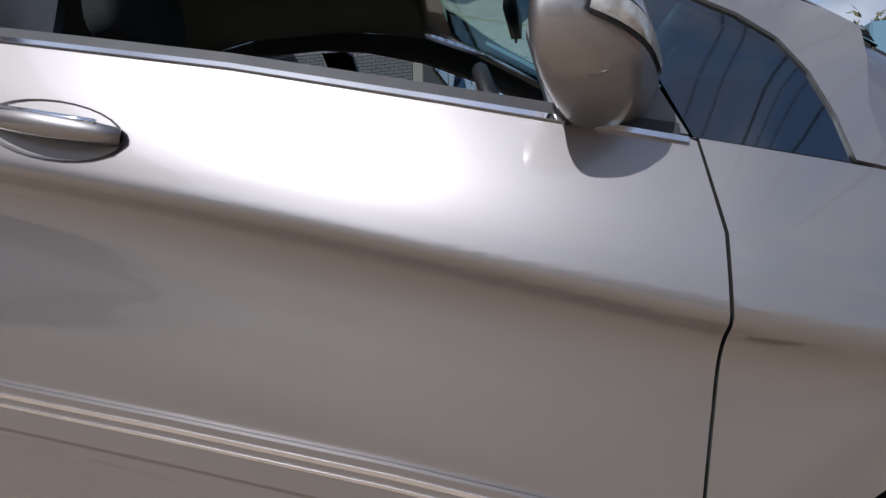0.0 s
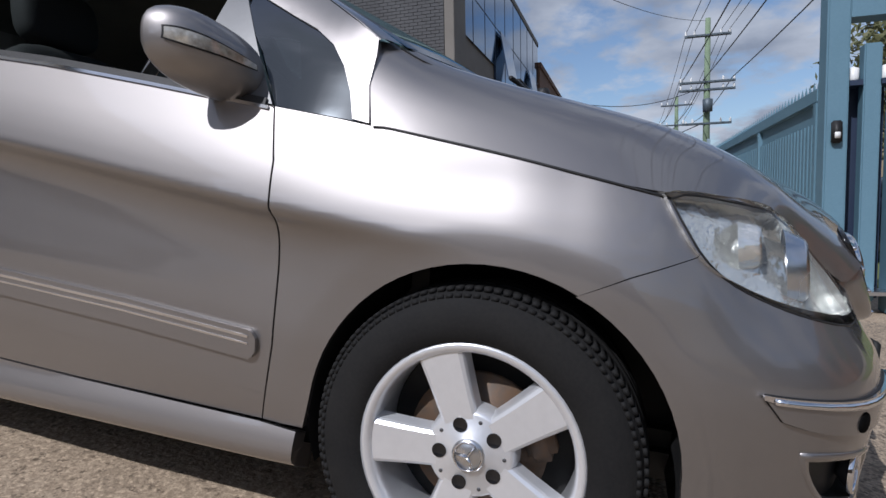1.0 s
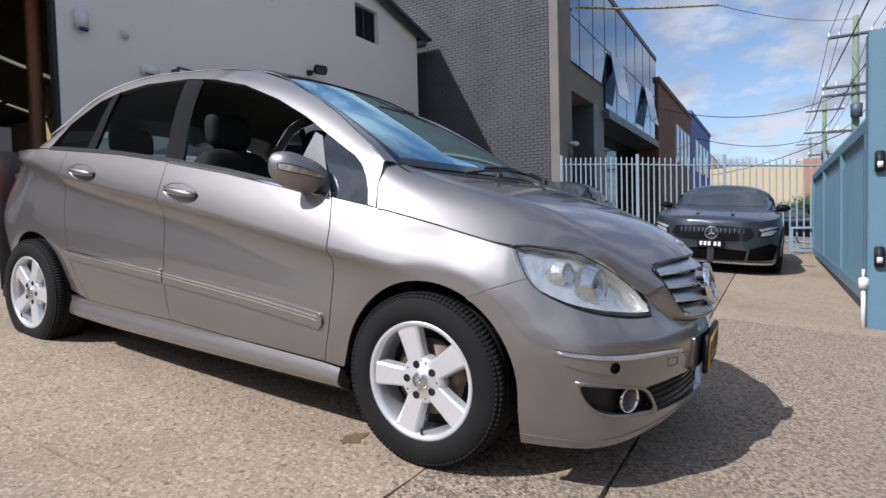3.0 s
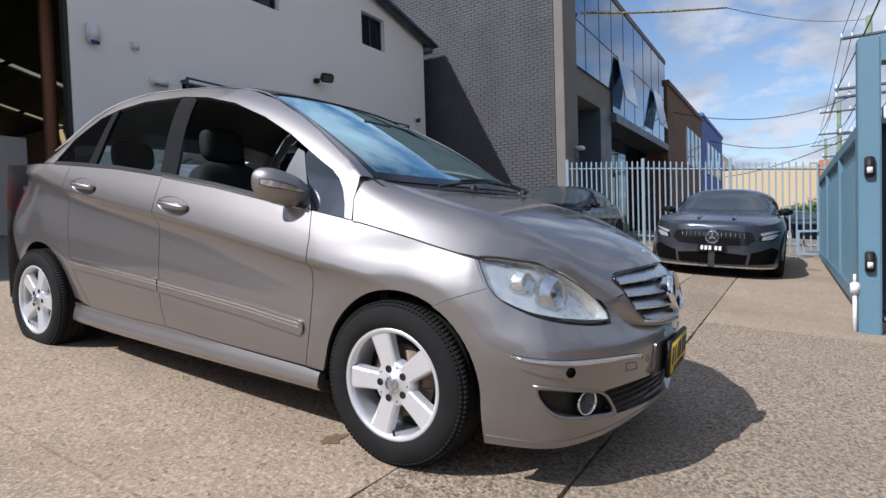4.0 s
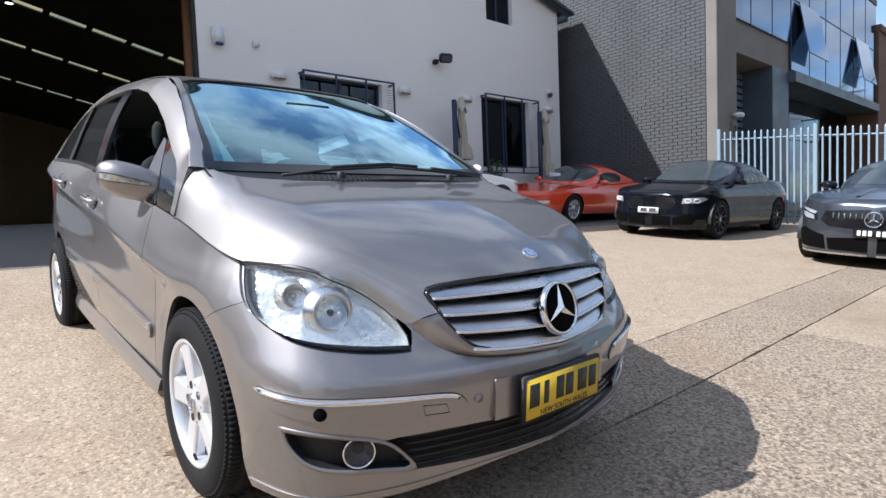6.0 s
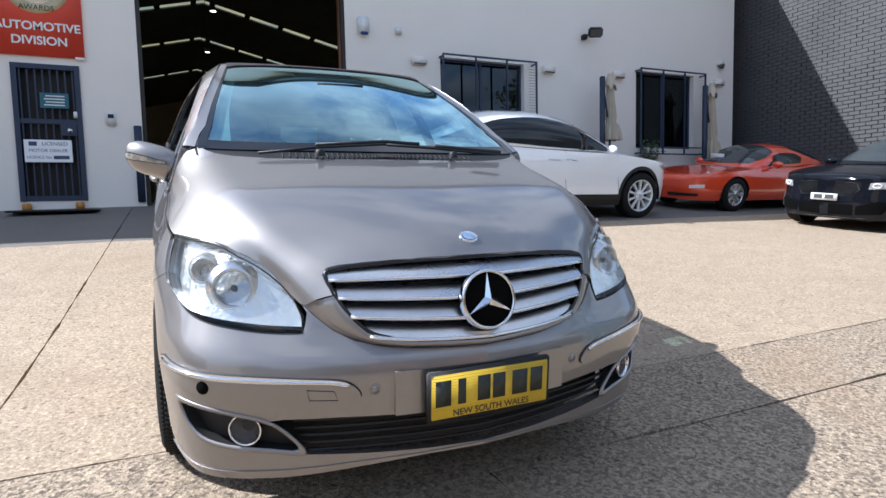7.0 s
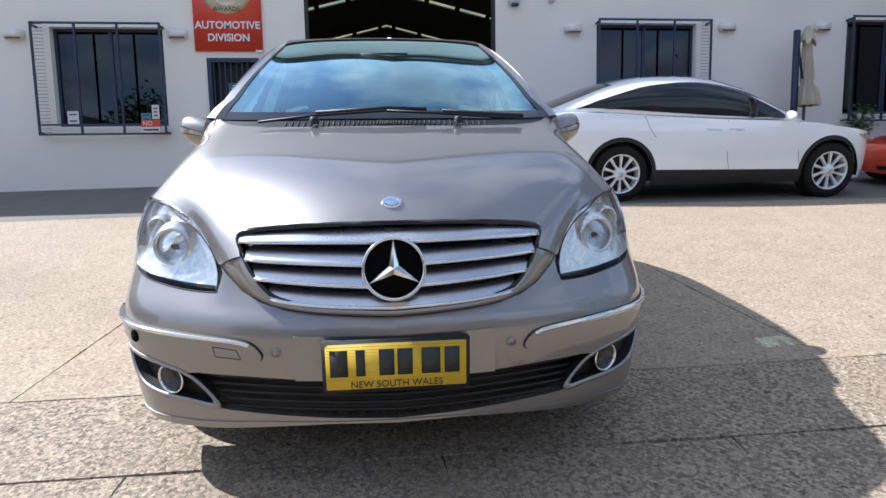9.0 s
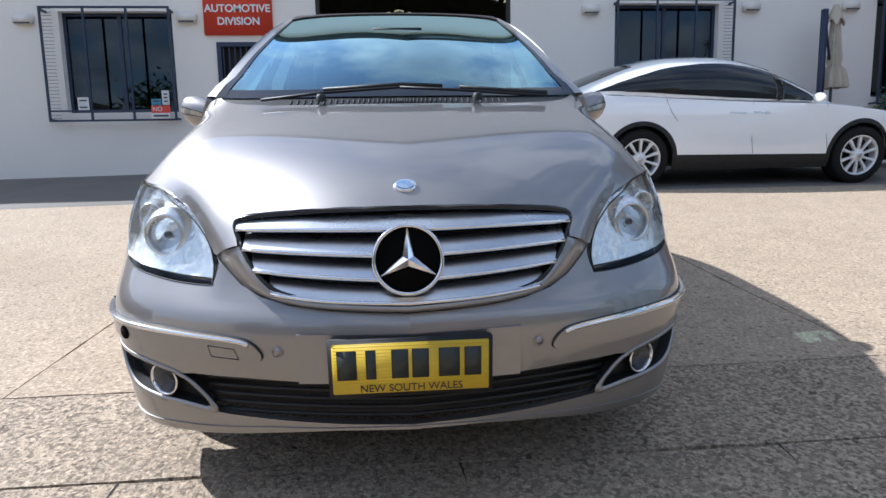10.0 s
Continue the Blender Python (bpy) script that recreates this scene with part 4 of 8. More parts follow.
def roof_skin(a, y):
    """Screen and roof, between the two rails."""
    bend = 0.11 * (1 - ease(0.7, 1.6, y))
    zs = curve(RAIL_Z, y + bend)
    w, zt, p = skin(y + bend, zs)[0], curve(ROOF_Z, y), curve(ROOF_P, y)
    t = min(1.0, abs(a)) * math.pi / 2
    x = w * math.sin(t) ** (2 / p) if t > 0 else 0.0
    return (math.copysign(x, a), y + bend * (x / w) ** 2, zs + (zt - zs) * max(0.0, math.cos(t)) ** (2 / p))


def patch(poly, fn, step=0.03, step_v=None, off=0.0, rim=0.016, sx=1.0, gap=0.0):
    """A panel: the outline poly in the two parameters of the surface fn, cut into small faces, laid on the surface and given turned-in edges."""
    bm = bmesh.new()
    poly = [Vector((*p, 0)) for p in poly]
    if gap:
        n = len(poly)
        area = sum(poly[i].x * poly[(i + 1) % n].y - poly[(i + 1) % n].x * poly[i].y for i in range(n))
        sgn, out = (1 if area > 0 else -1), []
        for i in range(n):
            a, b = (poly[i] - poly[i - 1]).normalized(), (poly[(i + 1) % n] - poly[i]).normalized()
            nrm = Vector((-(a.y + b.y), a.x + b.x, 0))
            out.append(poly[i] + (nrm.normalized() * gap * sgn if nrm.length > 0.3 else Vector()))
        poly = out
    bm.faces.new([bm.verts.new(p) for p in poly])
    for ax, st in ((0, step), (1, step_v or step)):
        lo, hi = min(p[ax] for p in poly), max(p[ax] for p in poly)
        k = math.ceil(lo / st)
        while k * st < hi:
            co, no = Vector(), Vector()
            co[ax], no[ax] = k * st + 1e-5, 1
            bmesh.ops.bisect_plane(bm, geom=bm.verts[:] + bm.edges[:] + bm.faces[:], plane_co=co, plane_no=no, dist=1e-6)
            k += 1
    bmesh.ops.remove_doubles(bm, verts=bm.verts, dist=1e-5)
    e = 0.004
    nrm = {}
    for v in bm.verts:
        u, w = v.co.x, v.co.y
        p = Vector(fn(u, w))
        a, b = Vector(fn(u + e, w)) - Vector(fn(u - e, w)), Vector(fn(u, w + e)) - Vector(fn(u, w - e))
        n = a.cross(b)
        n = n.normalized() if n.length > 1e-12 else Vector((0, 0, 1))
        if n.dot(Vector((p.x, (p.y - 1.3) * 0.5, p.z - 0.5))) < 0:
            n = -n
        nrm[v] = n
        v.co = p + n * off
    if rim:
        bm.verts.index_update()
        ed = [x for x in bm.edges if x.is_boundary]
        keep = {x: nrm[x] for x in nrm}
        r = bmesh.ops.extrude_edge_only(bm, edges=ed)
        fresh = [g for g in r["geom"] if isinstance(g, bmesh.types.BMVert)]
        old = [v for v in bm.verts if v in keep]
        look_up = {(round(v.co.x, 5), round(v.co.y, 5), round(v.co.z, 5)): keep[v] for v in old}
        for v in fresh:
            n = look_up.get((round(v.co.x, 5), round(v.co.y, 5), round(v.co.z, 5)))
            if n:
                v.co -= n * rim
        for x in ed:
            if x.is_valid:
                x.smooth = False
    for v in bm.verts:
        v.co.x *= sx
    return bm


def strip_poly(line, w):
    """A ribbon w wide, hung from a line of (s, z)."""
    return list(line) + [(s, z - w) for s, z in reversed(line)]


def arc(cx, cz, r, a0, a1, n=14):
    return [(cx + r * math.cos(radians(a0 + (a1 - a0) * i / n)), cz + r * math.sin(radians(a0 + (a1 - a0) * i / n))) for i in range(n + 1)]


CAR_TILT = 4.5
car = thing("hatchback", pose(0.012, 0, 0, CAR_TILT, 0, 0), "taupe grey metallic five-door hatchback with its driver window open", "car")

GAP_F = [(0.489, 0.953), (0.461, 0.841), (0.455, 0.738), (0.457, 0.634), (0.464, 0.467), (0.487, 0.302)]
GAP_M = [(1.500, 1.092), (1.496, 0.983), (1.503, 0.832), (1.500, 0.605), (1.494, 0.423), (1.475, 0.328)]
GAP_R = [(2.345, 1.150), (2.373, 0.996), (2.400, 0.834), (2.372, 0.612), (2.330, 0.490), (2.22, 0.330)]
BELT = [(0.335, 0.930), (0.489, 0.953), (0.75, 0.995), (1.10, 1.048), (1.50, 1.094), (1.9, 1.130), (2.35, 1.152), (2.52, 1.158)]
SEAM_S = [(-0.285, 0.808), (-0.15, 0.836), (0.0, 0.868), (0.247, 0.914)]
ARCH_F = arc(0.022, 0.315, 0.358, 8, 117, 20)
HL_LOW = [(-0.285, 0.808), (-0.312, 0.760), (-0.345, 0.712), (-0.40, 0.670), (-0.50, 0.632), (-0.60, 0.613), (-0.69, 0.6015), (-0.78, 0.591), (-0.85, 0.587), (-0.898, 0.588)]
HL_TOP = [(-0.893, 0.628), (-0.866, 0.668), (-0.818, 0.710), (-0.755, 0.746), (-0.68, 0.770), (-0.60, 0.785), (-0.50, 0.800), (-0.42, 0.808), (-0.35, 0.815), (-0.31, 0.816)]
GAP = 0.0022


def smooth_line(pts, n=4):
    """More points along a line, on a smooth curve through those given."""
    out = []
    for i in range(len(pts) - 1):
        p = [Vector(pts[min(max(j, 0), len(pts) - 1)]) for j in (i - 1, i, i + 1, i + 2)]
        for k in range(n):
            t = k / n
            q = 0.5 * (2 * p[1] + (p[2] - p[0]) * t + (2 * p[0] - 5 * p[1] + 4 * p[2] - p[3]) * t * t + (3 * p[1] - p[0] - 3 * p[2] + p[3]) * t**3)
            out.append((q.x, q.y))
    return out + [tuple(pts[-1])]


HL_LOW, HL_TOP = smooth_line(HL_LOW), smooth_line(HL_TOP)


def belt_z(s):
    return curve(BELT, s)


def side_panels(sx, side):
    """Fender, doors, quarter, sill and trims of one flank."""
    fender = [(s, z) for s, z in GAP_F] + [(0.392, 0.296)] + ARCH_F + [(-0.224, 0.673), (-0.340, 0.716)] + [p for p in HL_LOW[:10] if p[1] > 0.722][::-1][:-1] + SEAM_S + [(0.335, 0.930)]
    part("front_fender", patch(fender, skin, 0.0125, 0.0125, gap=GAP, sx=sx), PAINT, car)
    door = [(s, belt_z(s)) for s in (0.489, 0.75, 1.1)] + GAP_M + [(1.0, 0.312)] + GAP_F[::-1]
    d1 = part("front_door", patch(door, skin, 0.03, 0.008, gap=GAP, sx=sx), PAINT, car)
    door2 = GAP_M[::-1] + [(1.9, 1.130)] + GAP_R + [(1.8, 0.324)]
    d2 = part("rear_door", patch(door2, skin, 0.03, 0.008, gap=GAP, sx=sx), PAINT, car)
    rear_arch = arc(2.778, 0.315, 0.362, 172, 8, 20)
    quarter = GAP_R[::-1] + [(2.52, 1.158), (2.78, 1.158), (3.20, 1.16), (3.45, 1.05), (3.50, 0.5), (3.35, 0.22)] + rear_arch[::-1] + [(2.36, 0.36)]
    part("rear_quarter_panel", patch(quarter, skin, 0.025, 0.018, gap=GAP, sx=sx), PAINT, car)
    # roof rail with the pillars, over the windows
    rail = [(0.281, 0.922), (0.318, 0.930), (0.334, 0.985), (0.359, 1.040), (0.392, 1.086), (0.438, 1.122), (0.500, 1.154), (0.62, 1.220), (0.75, 1.292), (0.95, 1.380), (1.2, 1.464), (1.43, 1.508), (1.62, 1.522), (1.925, 1.509), (2.114, 1.470),
            (2.24, 1.425), (2.42, 1.300), (2.525, 1.160), (2.66, 1.160)] + [(2.655, 1.18), (2.55, 1.252), (2.42, 1.373), (2.25, 1.483), (2.1, 1.534), (1.9, 1.567), (1.5, 1.575), (1.2, 1.548), (0.95, 1.472), (0.75, 1.382), (0.6, 1.300), (0.45, 1.205), (0.33, 1.125), (0.295, 1.098), (0.292, 1.062), (0.296, 1.0)]
    part("pillar_foot", patch([(0.20, 0.90), (0.36, 0.925), (0.37, 1.10), (0.30, 1.055), (0.24, 1.01)], skin, 0.03, 0.03, off=-0.020, rim=0.0, sx=sx), BLACK, car)
    part("roof_rail", patch(rail, skin, 0.03, 0.02, gap=0.0008, rim=0.02, sx=sx), PAINT, car)
    # windows
    qw = [(2.19, 1.150), (2.52, 1.164), (2.42, 1.296), (2.25, 1.418), (2.150, 1.452)]
    part("quarter_window", patch(qw, skin, 0.06, 0.03, off=-0.004, rim=0.006, sx=sx), DARKTINT, car, "dark tinted fixed quarter glass")
    rw = [(1.548, 1.106), (2.120, 1.148), (2.118, 1.452), (1.925, 1.500), (1.64, 1.512)]
    part("rear_side_window", patch(rw, skin, 0.05, 0.03, off=-0.012, rim=0.006, sx=sx), TINT, car, "tinted rear door glass")
    part("pillar_cover", patch([(1.40, 1.088), (1.53, 1.102), (1.63, 1.515), (1.53, 1.515), (1.50, 1.500)], skin, 0.04, 0.02, off=-0.002, sx=sx), GLOSSBLACK, car, "gloss black centre pillar cover")
    part("pillar_cover", patch([(2.118, 1.149), (2.19, 1.153), (2.155, 1.455), (2.112, 1.468)], skin, 0.04, 0.02, off=-0.002, sx=sx), GLOSSBLACK, car, "gloss black rear pillar cover")
    tri = [(0.492, 0.956), (0.308, 0.928), (0.326, 0.985), (0.350, 1.040), (0.382, 1.088), (0.428, 1.128), (0.490, 1.162), (0.612, 1.222), (0.618, 1.165), (0.55, 1.07)]
    part("corner_window", patch(tri, skin, 0.03, 0.02, off=-0.005, rim=0.006, sx=sx), CORNER, car, "dark triangular corner glass ahead of the door")
    part("mirror_foot", patch([(0.498, 0.958), (0.66, 0.982), (0.70, 1.10), (0.67, 1.222), (0.628, 1.205), (0.56, 1.07)], skin, 0.03, 0.02, off=-0.003, sx=sx), SAIL, car, "grey plastic mirror mount")
    if side == "left":
        fw = [(0.66, 0.985), (1.40, 1.086), (1.50, 1.496), (1.43, 1.502), (1.2, 1.458), (0.95, 1.374), (0.68, 1.232)]
        part("front_side_window", patch(fw, skin, 0.05, 0.03, off=-0.012, rim=0.006, sx=sx), TINT, car)
    # belt seal and bright strip
    seal = [(s, belt_z(s) + 0.012) for s in (0.51, 0.8, 1.1, 1.5, 1.9, 2.35, 2.52)]
    part("window_seal", patch(strip_poly(seal, 0.020), skin, 0.06, 0.02, off=0.003, rim=0.012, sx=sx), BLACK, car)
    bright = [(s, belt_z(s) - 0.004) for s in (0.50, 0.8, 1.1, 1.49)]
    part("bright_strip", patch(strip_poly(bright, 0.007), skin, 0.06, 0.02, off=0.005, rim=0.008, sx=sx), CHROME, d1, "bright belt strip")
    # side mouldings with a bright line
    def mould(a, b, dr):
        line = [(s, curve([(0.5, 0.492), (0.55, 0.500), (1.5, 0.574), (2.36, 0.618)], s)) for s in (a, (2 * a + b) / 3, (a + 2 * b) / 3, b)]
        tip = [(a - 0.010, line[0][1] - 0.058), (a - 0.018, line[0][1] - 0.045), (a - 0.018, line[0][1] - 0.018), (a - 0.010, line[0][1] - 0.006)] if a < 0.6 else []
        poly = line + [(s, z - 0.064) for s, z in reversed(line)] + tip
        m_ = part("side_moulding", patch(poly, skin, 0.05, 0.011, off=0.011, rim=0.010, sx=sx, gap=0.001), PAINT, dr, "body-colour rubbing strip")
        part("bright_line", patch(strip_poly([(s, z - 0.012) for s, z in line], 0.006), skin, 0.05, 0.02, off=0.0125, rim=0.003, sx=sx), CHROME, m_, "thin chrome line")
        part("bright_line", patch(strip_poly([(s, z - 0.028) for s, z in line], 0.004), skin, 0.05, 0.02, off=0.0125, rim=0.003, sx=sx), CHROME, m_, "thin chrome line")
    mould(0.515, 1.495, d1)
    mould(1.503, 2.352, d2)
    # sill
    sill = [(0.40, 0.294), (0.487, 0.302), (1.0, 0.312), (1.475, 0.328), (1.8, 0.325), (2.22, 0.331), (2.44, 0.335), (2.42, 0.235), (1.4, 0.19), (0.5, 0.175), (0.405, 0.185)]
    part("sill", patch(sill, lambda s, z: (skin(s, 0.305)[0] + 0.006 + 0.018 * math.sin(math.pi * min(1, max(0, (z - 0.17) / 0.14))) - 0.10 * ease(0.24, 0.15, z), s, z), 0.06, 0.012, rim=0.05, sx=sx, gap=0.001), PAINT, car)
    # handles in their cups
    for s0, z0, dr in ((1.342, 0.945, d1), (2.150, 1.028, d2)):
        bm = bmesh.new()
        def cup(u, v, s0=s0, z0=z0):
            a, r = u * math.tau, v
            s, z = s0 + 0.118 * r * math.cos(a), z0 + 0.042 * r * math.sin(a) + 0.12 * 0.118 * r * math.cos(a)
            x, y, _ = skin(s, z)
            return (sx * (x + 0.004 - 0.020 * (1 - r**4)), y, z)
        sheet(bm, 28, 5, cup)
        h = part("handle_cup", bm, PAINT, dr)
        bm = bmesh.new()
        pts, rs = [], []
        for i in range(11):
            t = i / 10
            s = s0 - 0.112 + 0.215 * t
            z = z0 + 0.004 + 0.12 * (s - s0) 
            x, y, _ = skin(s, z)
            pts.append((sx * (x + 0.004 + 0.026 * math.sin(math.pi * t) ** 0.5), y, z))
            rs.append(0.012 + 0.006 * math.sin(math.pi * t))
        tube(bm, pts, rs, 10)
        part("handle", bm, PAINT, dr, "body-colour pull handle")
        bm = bmesh.new()
        tube(bm, [(p[0] + sx * 0.006, p[1], p[2] + 0.012) for p in pts[1:-1]], 0.006, 6)
        part("handle_strip", bm, CHROME, dr, "chrome handle strip")
    # mirror
    bm = bmesh.new()
    def shell(u, v):
        a, b = u * math.tau, (v - 0.5) * math.pi
        ca, sa, cb, sb = math.cos(a), math.sin(a), math.cos(b), math.sin(b)
        e = lambda q, p: math.copysign(abs(q) ** p, q)
        x, z = e(sb, 0.75), e(cb, 0.8) * e(sa, 0.85)
        y = e(cb, 0.8) * e(ca, 0.85)
        y = y * (0.085 if y < 0 else 0.035)
        w = 0.076 + 0.002 * x
        return (sx * (0.868 + 0.112 * x), 0.632 + y + 0.035 * x, 1.036 + z * w * (0.9 if z < 0 else 1) + 0.028 * x)
    sheet(bm, 28, 18, shell)
    bmesh.ops.remove_doubles(bm, verts=bm.verts, dist=0.0005)
    mir = part("mirror", bm, PAINT, car, "body-colour door mirror housing")
    bm = bmesh.new()
    def lens(u, v):
        c, k = Vector((sx * 0.868, 0.632, 1.036)), 1 - 0.80 * u
        p = Vector(shell((184 - 6 * u + 24 * (v - 0.5) * k) / 360, 0.87 - 0.46 * u))
        return c + (p - c) * 1.035
    rim_ = bmesh.new()
    sheet(rim_, 16, 5, lambda u, v: lens(-0.02 + 1.04 * u, -0.18 + 1.36 * v) + Vector((0, 0.0015, 0)))
    part("indicator_surround", rim_, BLACK, mir)
    sheet(bm, 16, 5, lens)
    part("mirror_indicator", bm, INDICATOR, mir, "clear indicator lens")
    bm = bmesh.new()
    tube(bm, [(sx * 0.79, 0.64, 0.985), (sx * 0.82, 0.635, 0.988), (sx * 0.85, 0.630, 1.0)], [0.030, 0.026, 0.026], 10)
    part("mirror_arm", bm, BLACK, mir)
    bm = bmesh.new()
    sheet(bm, 10, 6, lambda u, v: (sx * (0.800 + 0.125 * u), 0.655 + 0.02 * u, 1.005 + 0.065 * v))
    part("mirror_glass", bm, CHROME, mir, "mirror glass")


INDICATOR = surface("clear indicator plastic", (0.62, 0.60, 0.55), (0.35, 0.32, 0.27), 60, 0.12, 0.4, rough_var=0.05)
REFLECTOR = surface("lamp reflector", (0.81, 0.82, 0.80), (0.72, 0.73, 0.71), 22, 0.20, 0.75, 0.6, 24, depth=0.014)
PROJ = glass("projector lens", (0.75, 0.78, 0.82), 1.6)
for sx_, side_ in ((-1, "right"), (1, "left")):
    side_panels(sx_, side_)


# ---- bonnet, screen and roof ----
def mirrored(half):
    """A closed outline from its half with a >= 0, front to back."""
    return half + [(-a, y) for a, y in reversed(half) if a > 1e-6]


def bonnet_at(x, z):
    """Where on the bonnet the point of half width x and height z lies."""
    a, y, h = min(0.95, 1.6 * x), -0.70, 0.002
    for _ in range(40):
        p, pa, py = bonnet(a, y), bonnet(a + h, y), bonnet(a, y + h)
        m = Matrix((((pa[0] - p[0]) / h, (py[0] - p[0]) / h), ((pa[2] - p[2]) / h, (py[2] - p[2]) / h)))
        if abs(m.determinant()) < 1e-6:
            break
        d = m.inverted() @ Vector((x - p[0], z - p[2]))
        a, y = min(0.99, max(0.0, a + max(-0.04, min(0.04, d.x)))), min(-0.55, max(-0.755, y + max(-0.02, min(0.02, d.y))))
    return (a, y)


BON = [bonnet_at(x, z) for x, z in ((0.0, 0.782), (0.10, 0.781), (0.20, 0.777), (0.28, 0.772), (0.34, 0.767), (0.385, 0.762), (0.415, 0.755), (0.428, 0.738), (0.420, 0.715), (0.412, 0.690))]
BON[0] = (0.0, BON[0][1])
BON += [(0.93, -0.655), (0.965, -0.640), (0.985, -0.615), (0.997, -0.58), (0.997, -0.5), (0.997, -0.4), (0.997, -0.25), (0.997, -0.1), (0.997, 0.05), (0.997, 0.194), (0.95, 0.206), (0.918, 0.215), (0.836, 0.232),
        (0.780, 0.232), (0.750, 0.205), (0.732, 0.15), (0.704, 0.118), (0.647, 0.083), (0.579, 0.058), (0.488, 0.034), (0.306, 0.012), (0, 0.008)]
part("bonnet", patch(mirrored(BON), bonnet, 0.025, 0.03, gap=0.002), PAINT, car)
COWL = [(0, -0.03), (0.10, -0.025), (0.30, 0.01), (0.46, 0.040), (0.58, 0.062), (0.66, 0.085), (0.72, 0.12), (0.745, 0.165), (0.70, 0.165), (0.50, 0.15), (0.30, 0.14), (0, 0.135)]
part("cowl", patch(mirrored(COWL), roof_skin, 0.04, 0.02, off=-0.006, rim=0.03), BLACK, car, "ribbed black plastic scuttle panel below the screen")
bm = bmesh.new()
for i in range(46):
    x = -0.52 + i * 1.04 / 45
    a_ = math.copysign((2 / math.pi) * math.asin(min(1, (abs(x) / 0.81) ** 1.9)), x)
    p, q = Vector(roof_skin(a_, 0.075)), Vector(roof_skin(a_, 0.115))
    tube(bm, [p + Vector((0, 0, -0.005)), q + Vector((0, 0, -0.005))], 0.003, 4)
part("cowl_ribs", bm, BLACK, car)
GLASS = [(0, 0.125), (0.30, 0.128), (0.50, 0.138), (0.70, 0.155), (0.735, 0.175), (0.745, 0.30), (0.755, 0.50), (0.752, 0.70), (0.748, 0.90), (0.742, 0.970), (0.60, 1.008), (0.30, 1.032), (0, 1.040)]
part("windscreen", patch(mirrored(GLASS), roof_skin, 0.05, 0.05, off=-0.003, rim=0.004), SCREEN, car, "sloping windscreen reflecting sky")
part("screen_border", patch(mirrored([(0, 0.125), (0.30, 0.128), (0.50, 0.138), (0.69, 0.155), (0.69, 0.205), (0.50, 0.192), (0.30, 0.182), (0, 0.178)]), roof_skin, 0.05, 0.03, off=-0.001, rim=0.0), GLOSSBLACK, car, "black lower screen edge band")
part("screen_border", patch(mirrored([(0, 1.024), (0.30, 1.016), (0.58, 0.994), (0.725, 0.958), (0.742, 0.970), (0.60, 1.008), (0.30, 1.032), (0.0, 1.040)]), roof_skin, 0.05, 0.03, off=-0.001, rim=0.0), GLOSSBLACK, car, "black upper screen edge band")
TRIM = surface("pale grey pillar trim", (0.50, 0.48, 0.44), (0.45, 0.43, 0.40), 6, 0.8, 0, 0.1, 200)
for k_ in (1, -1):
    part("pillar_trim", patch([(k_ * a, y) for a, y in ((0.50, 0.20), (0.66, 0.19), (0.70, 0.30), (0.72, 0.50), (0.72, 0.70), (0.70, 0.88), (0.60, 0.88), (0.60, 0.72), (0.59, 0.50), (0.55, 0.30))], roof_skin, 0.05, 0.05, off=-0.030, rim=0.0), TRIM, car, "pale inner pillar trim behind the screen")
roof_half = [(0, 1.042), (0.30, 1.034), (0.60, 1.010), (0.744, 0.972), (0.750, 0.90), (0.754, 0.70), (0.757, 0.50), (0.747, 0.30), (0.737, 0.165), (0.80, 0.173), (0.88, 0.179), (1.0, 0.184), (1.0, 0.4), (1.0, 0.7), (1.0, 1.0), (1.0, 1.5), (1.0, 2.0), (1.0, 2.3), (1.0, 2.5), (0.95, 2.60), (0.7, 2.62), (0.3, 2.62), (0, 2.62)]
part("roof", patch(mirrored(roof_half), roof_skin, 0.05, 0.06, rim=0.0), PAINT, car)
ROOFDARK = surface("dark roof panel", (0.030, 0.024, 0.024), (0.045, 0.036, 0.036), 4, 0.55, spec=0.25)
part("roof_header", patch(mirrored([(0, 1.038), (0.30, 1.030), (0.60, 1.006), (0.737, 0.972), (0.745, 1.04), (0.745, 1.75), (0, 1.75)]), roof_skin, 0.05, 0.06, off=0.003, rim=0.004), ROOFDARK, car, "dark roof panel")
for k_ in (1, -1):
    part("screen_border", patch([(k_ * a, y) for a, y in ((0.635, 0.160), (0.72, 0.160), (0.743, 0.30), (0.753, 0.50), (0.750, 0.70), (0.740, 0.97), (0.712, 0.97), (0.714, 0.70), (0.705, 0.50), (0.680, 0.30))], roof_skin, 0.05, 0.05, off=0.0, rim=0.0), GLOSSBLACK, car, "black side band of the screen")
bm = bmesh.new()
sheet(bm, 20, 12, lambda u, v: (0.66 * (2 * u - 1) * (1 + 0.12 * v), 2.61 + 0.70 * v, 1.318 - 0.16 * v - 0.10 * (2 * u - 1) ** 2 * (1 - v)))
part("rear_window", bm, TINT, car, "tinted rear hatch glass")
bm = bmesh.new()
sheet(bm, 20, 12, lambda u, v: (0.78 * (2 * u - 1), 3.42 + 0.03 * math.sin(v * 3) - 0.10 * abs(2 * u - 1) ** 3, 1.16 - 0.9 * v))
part("tailgate", bm, PAINT, car)
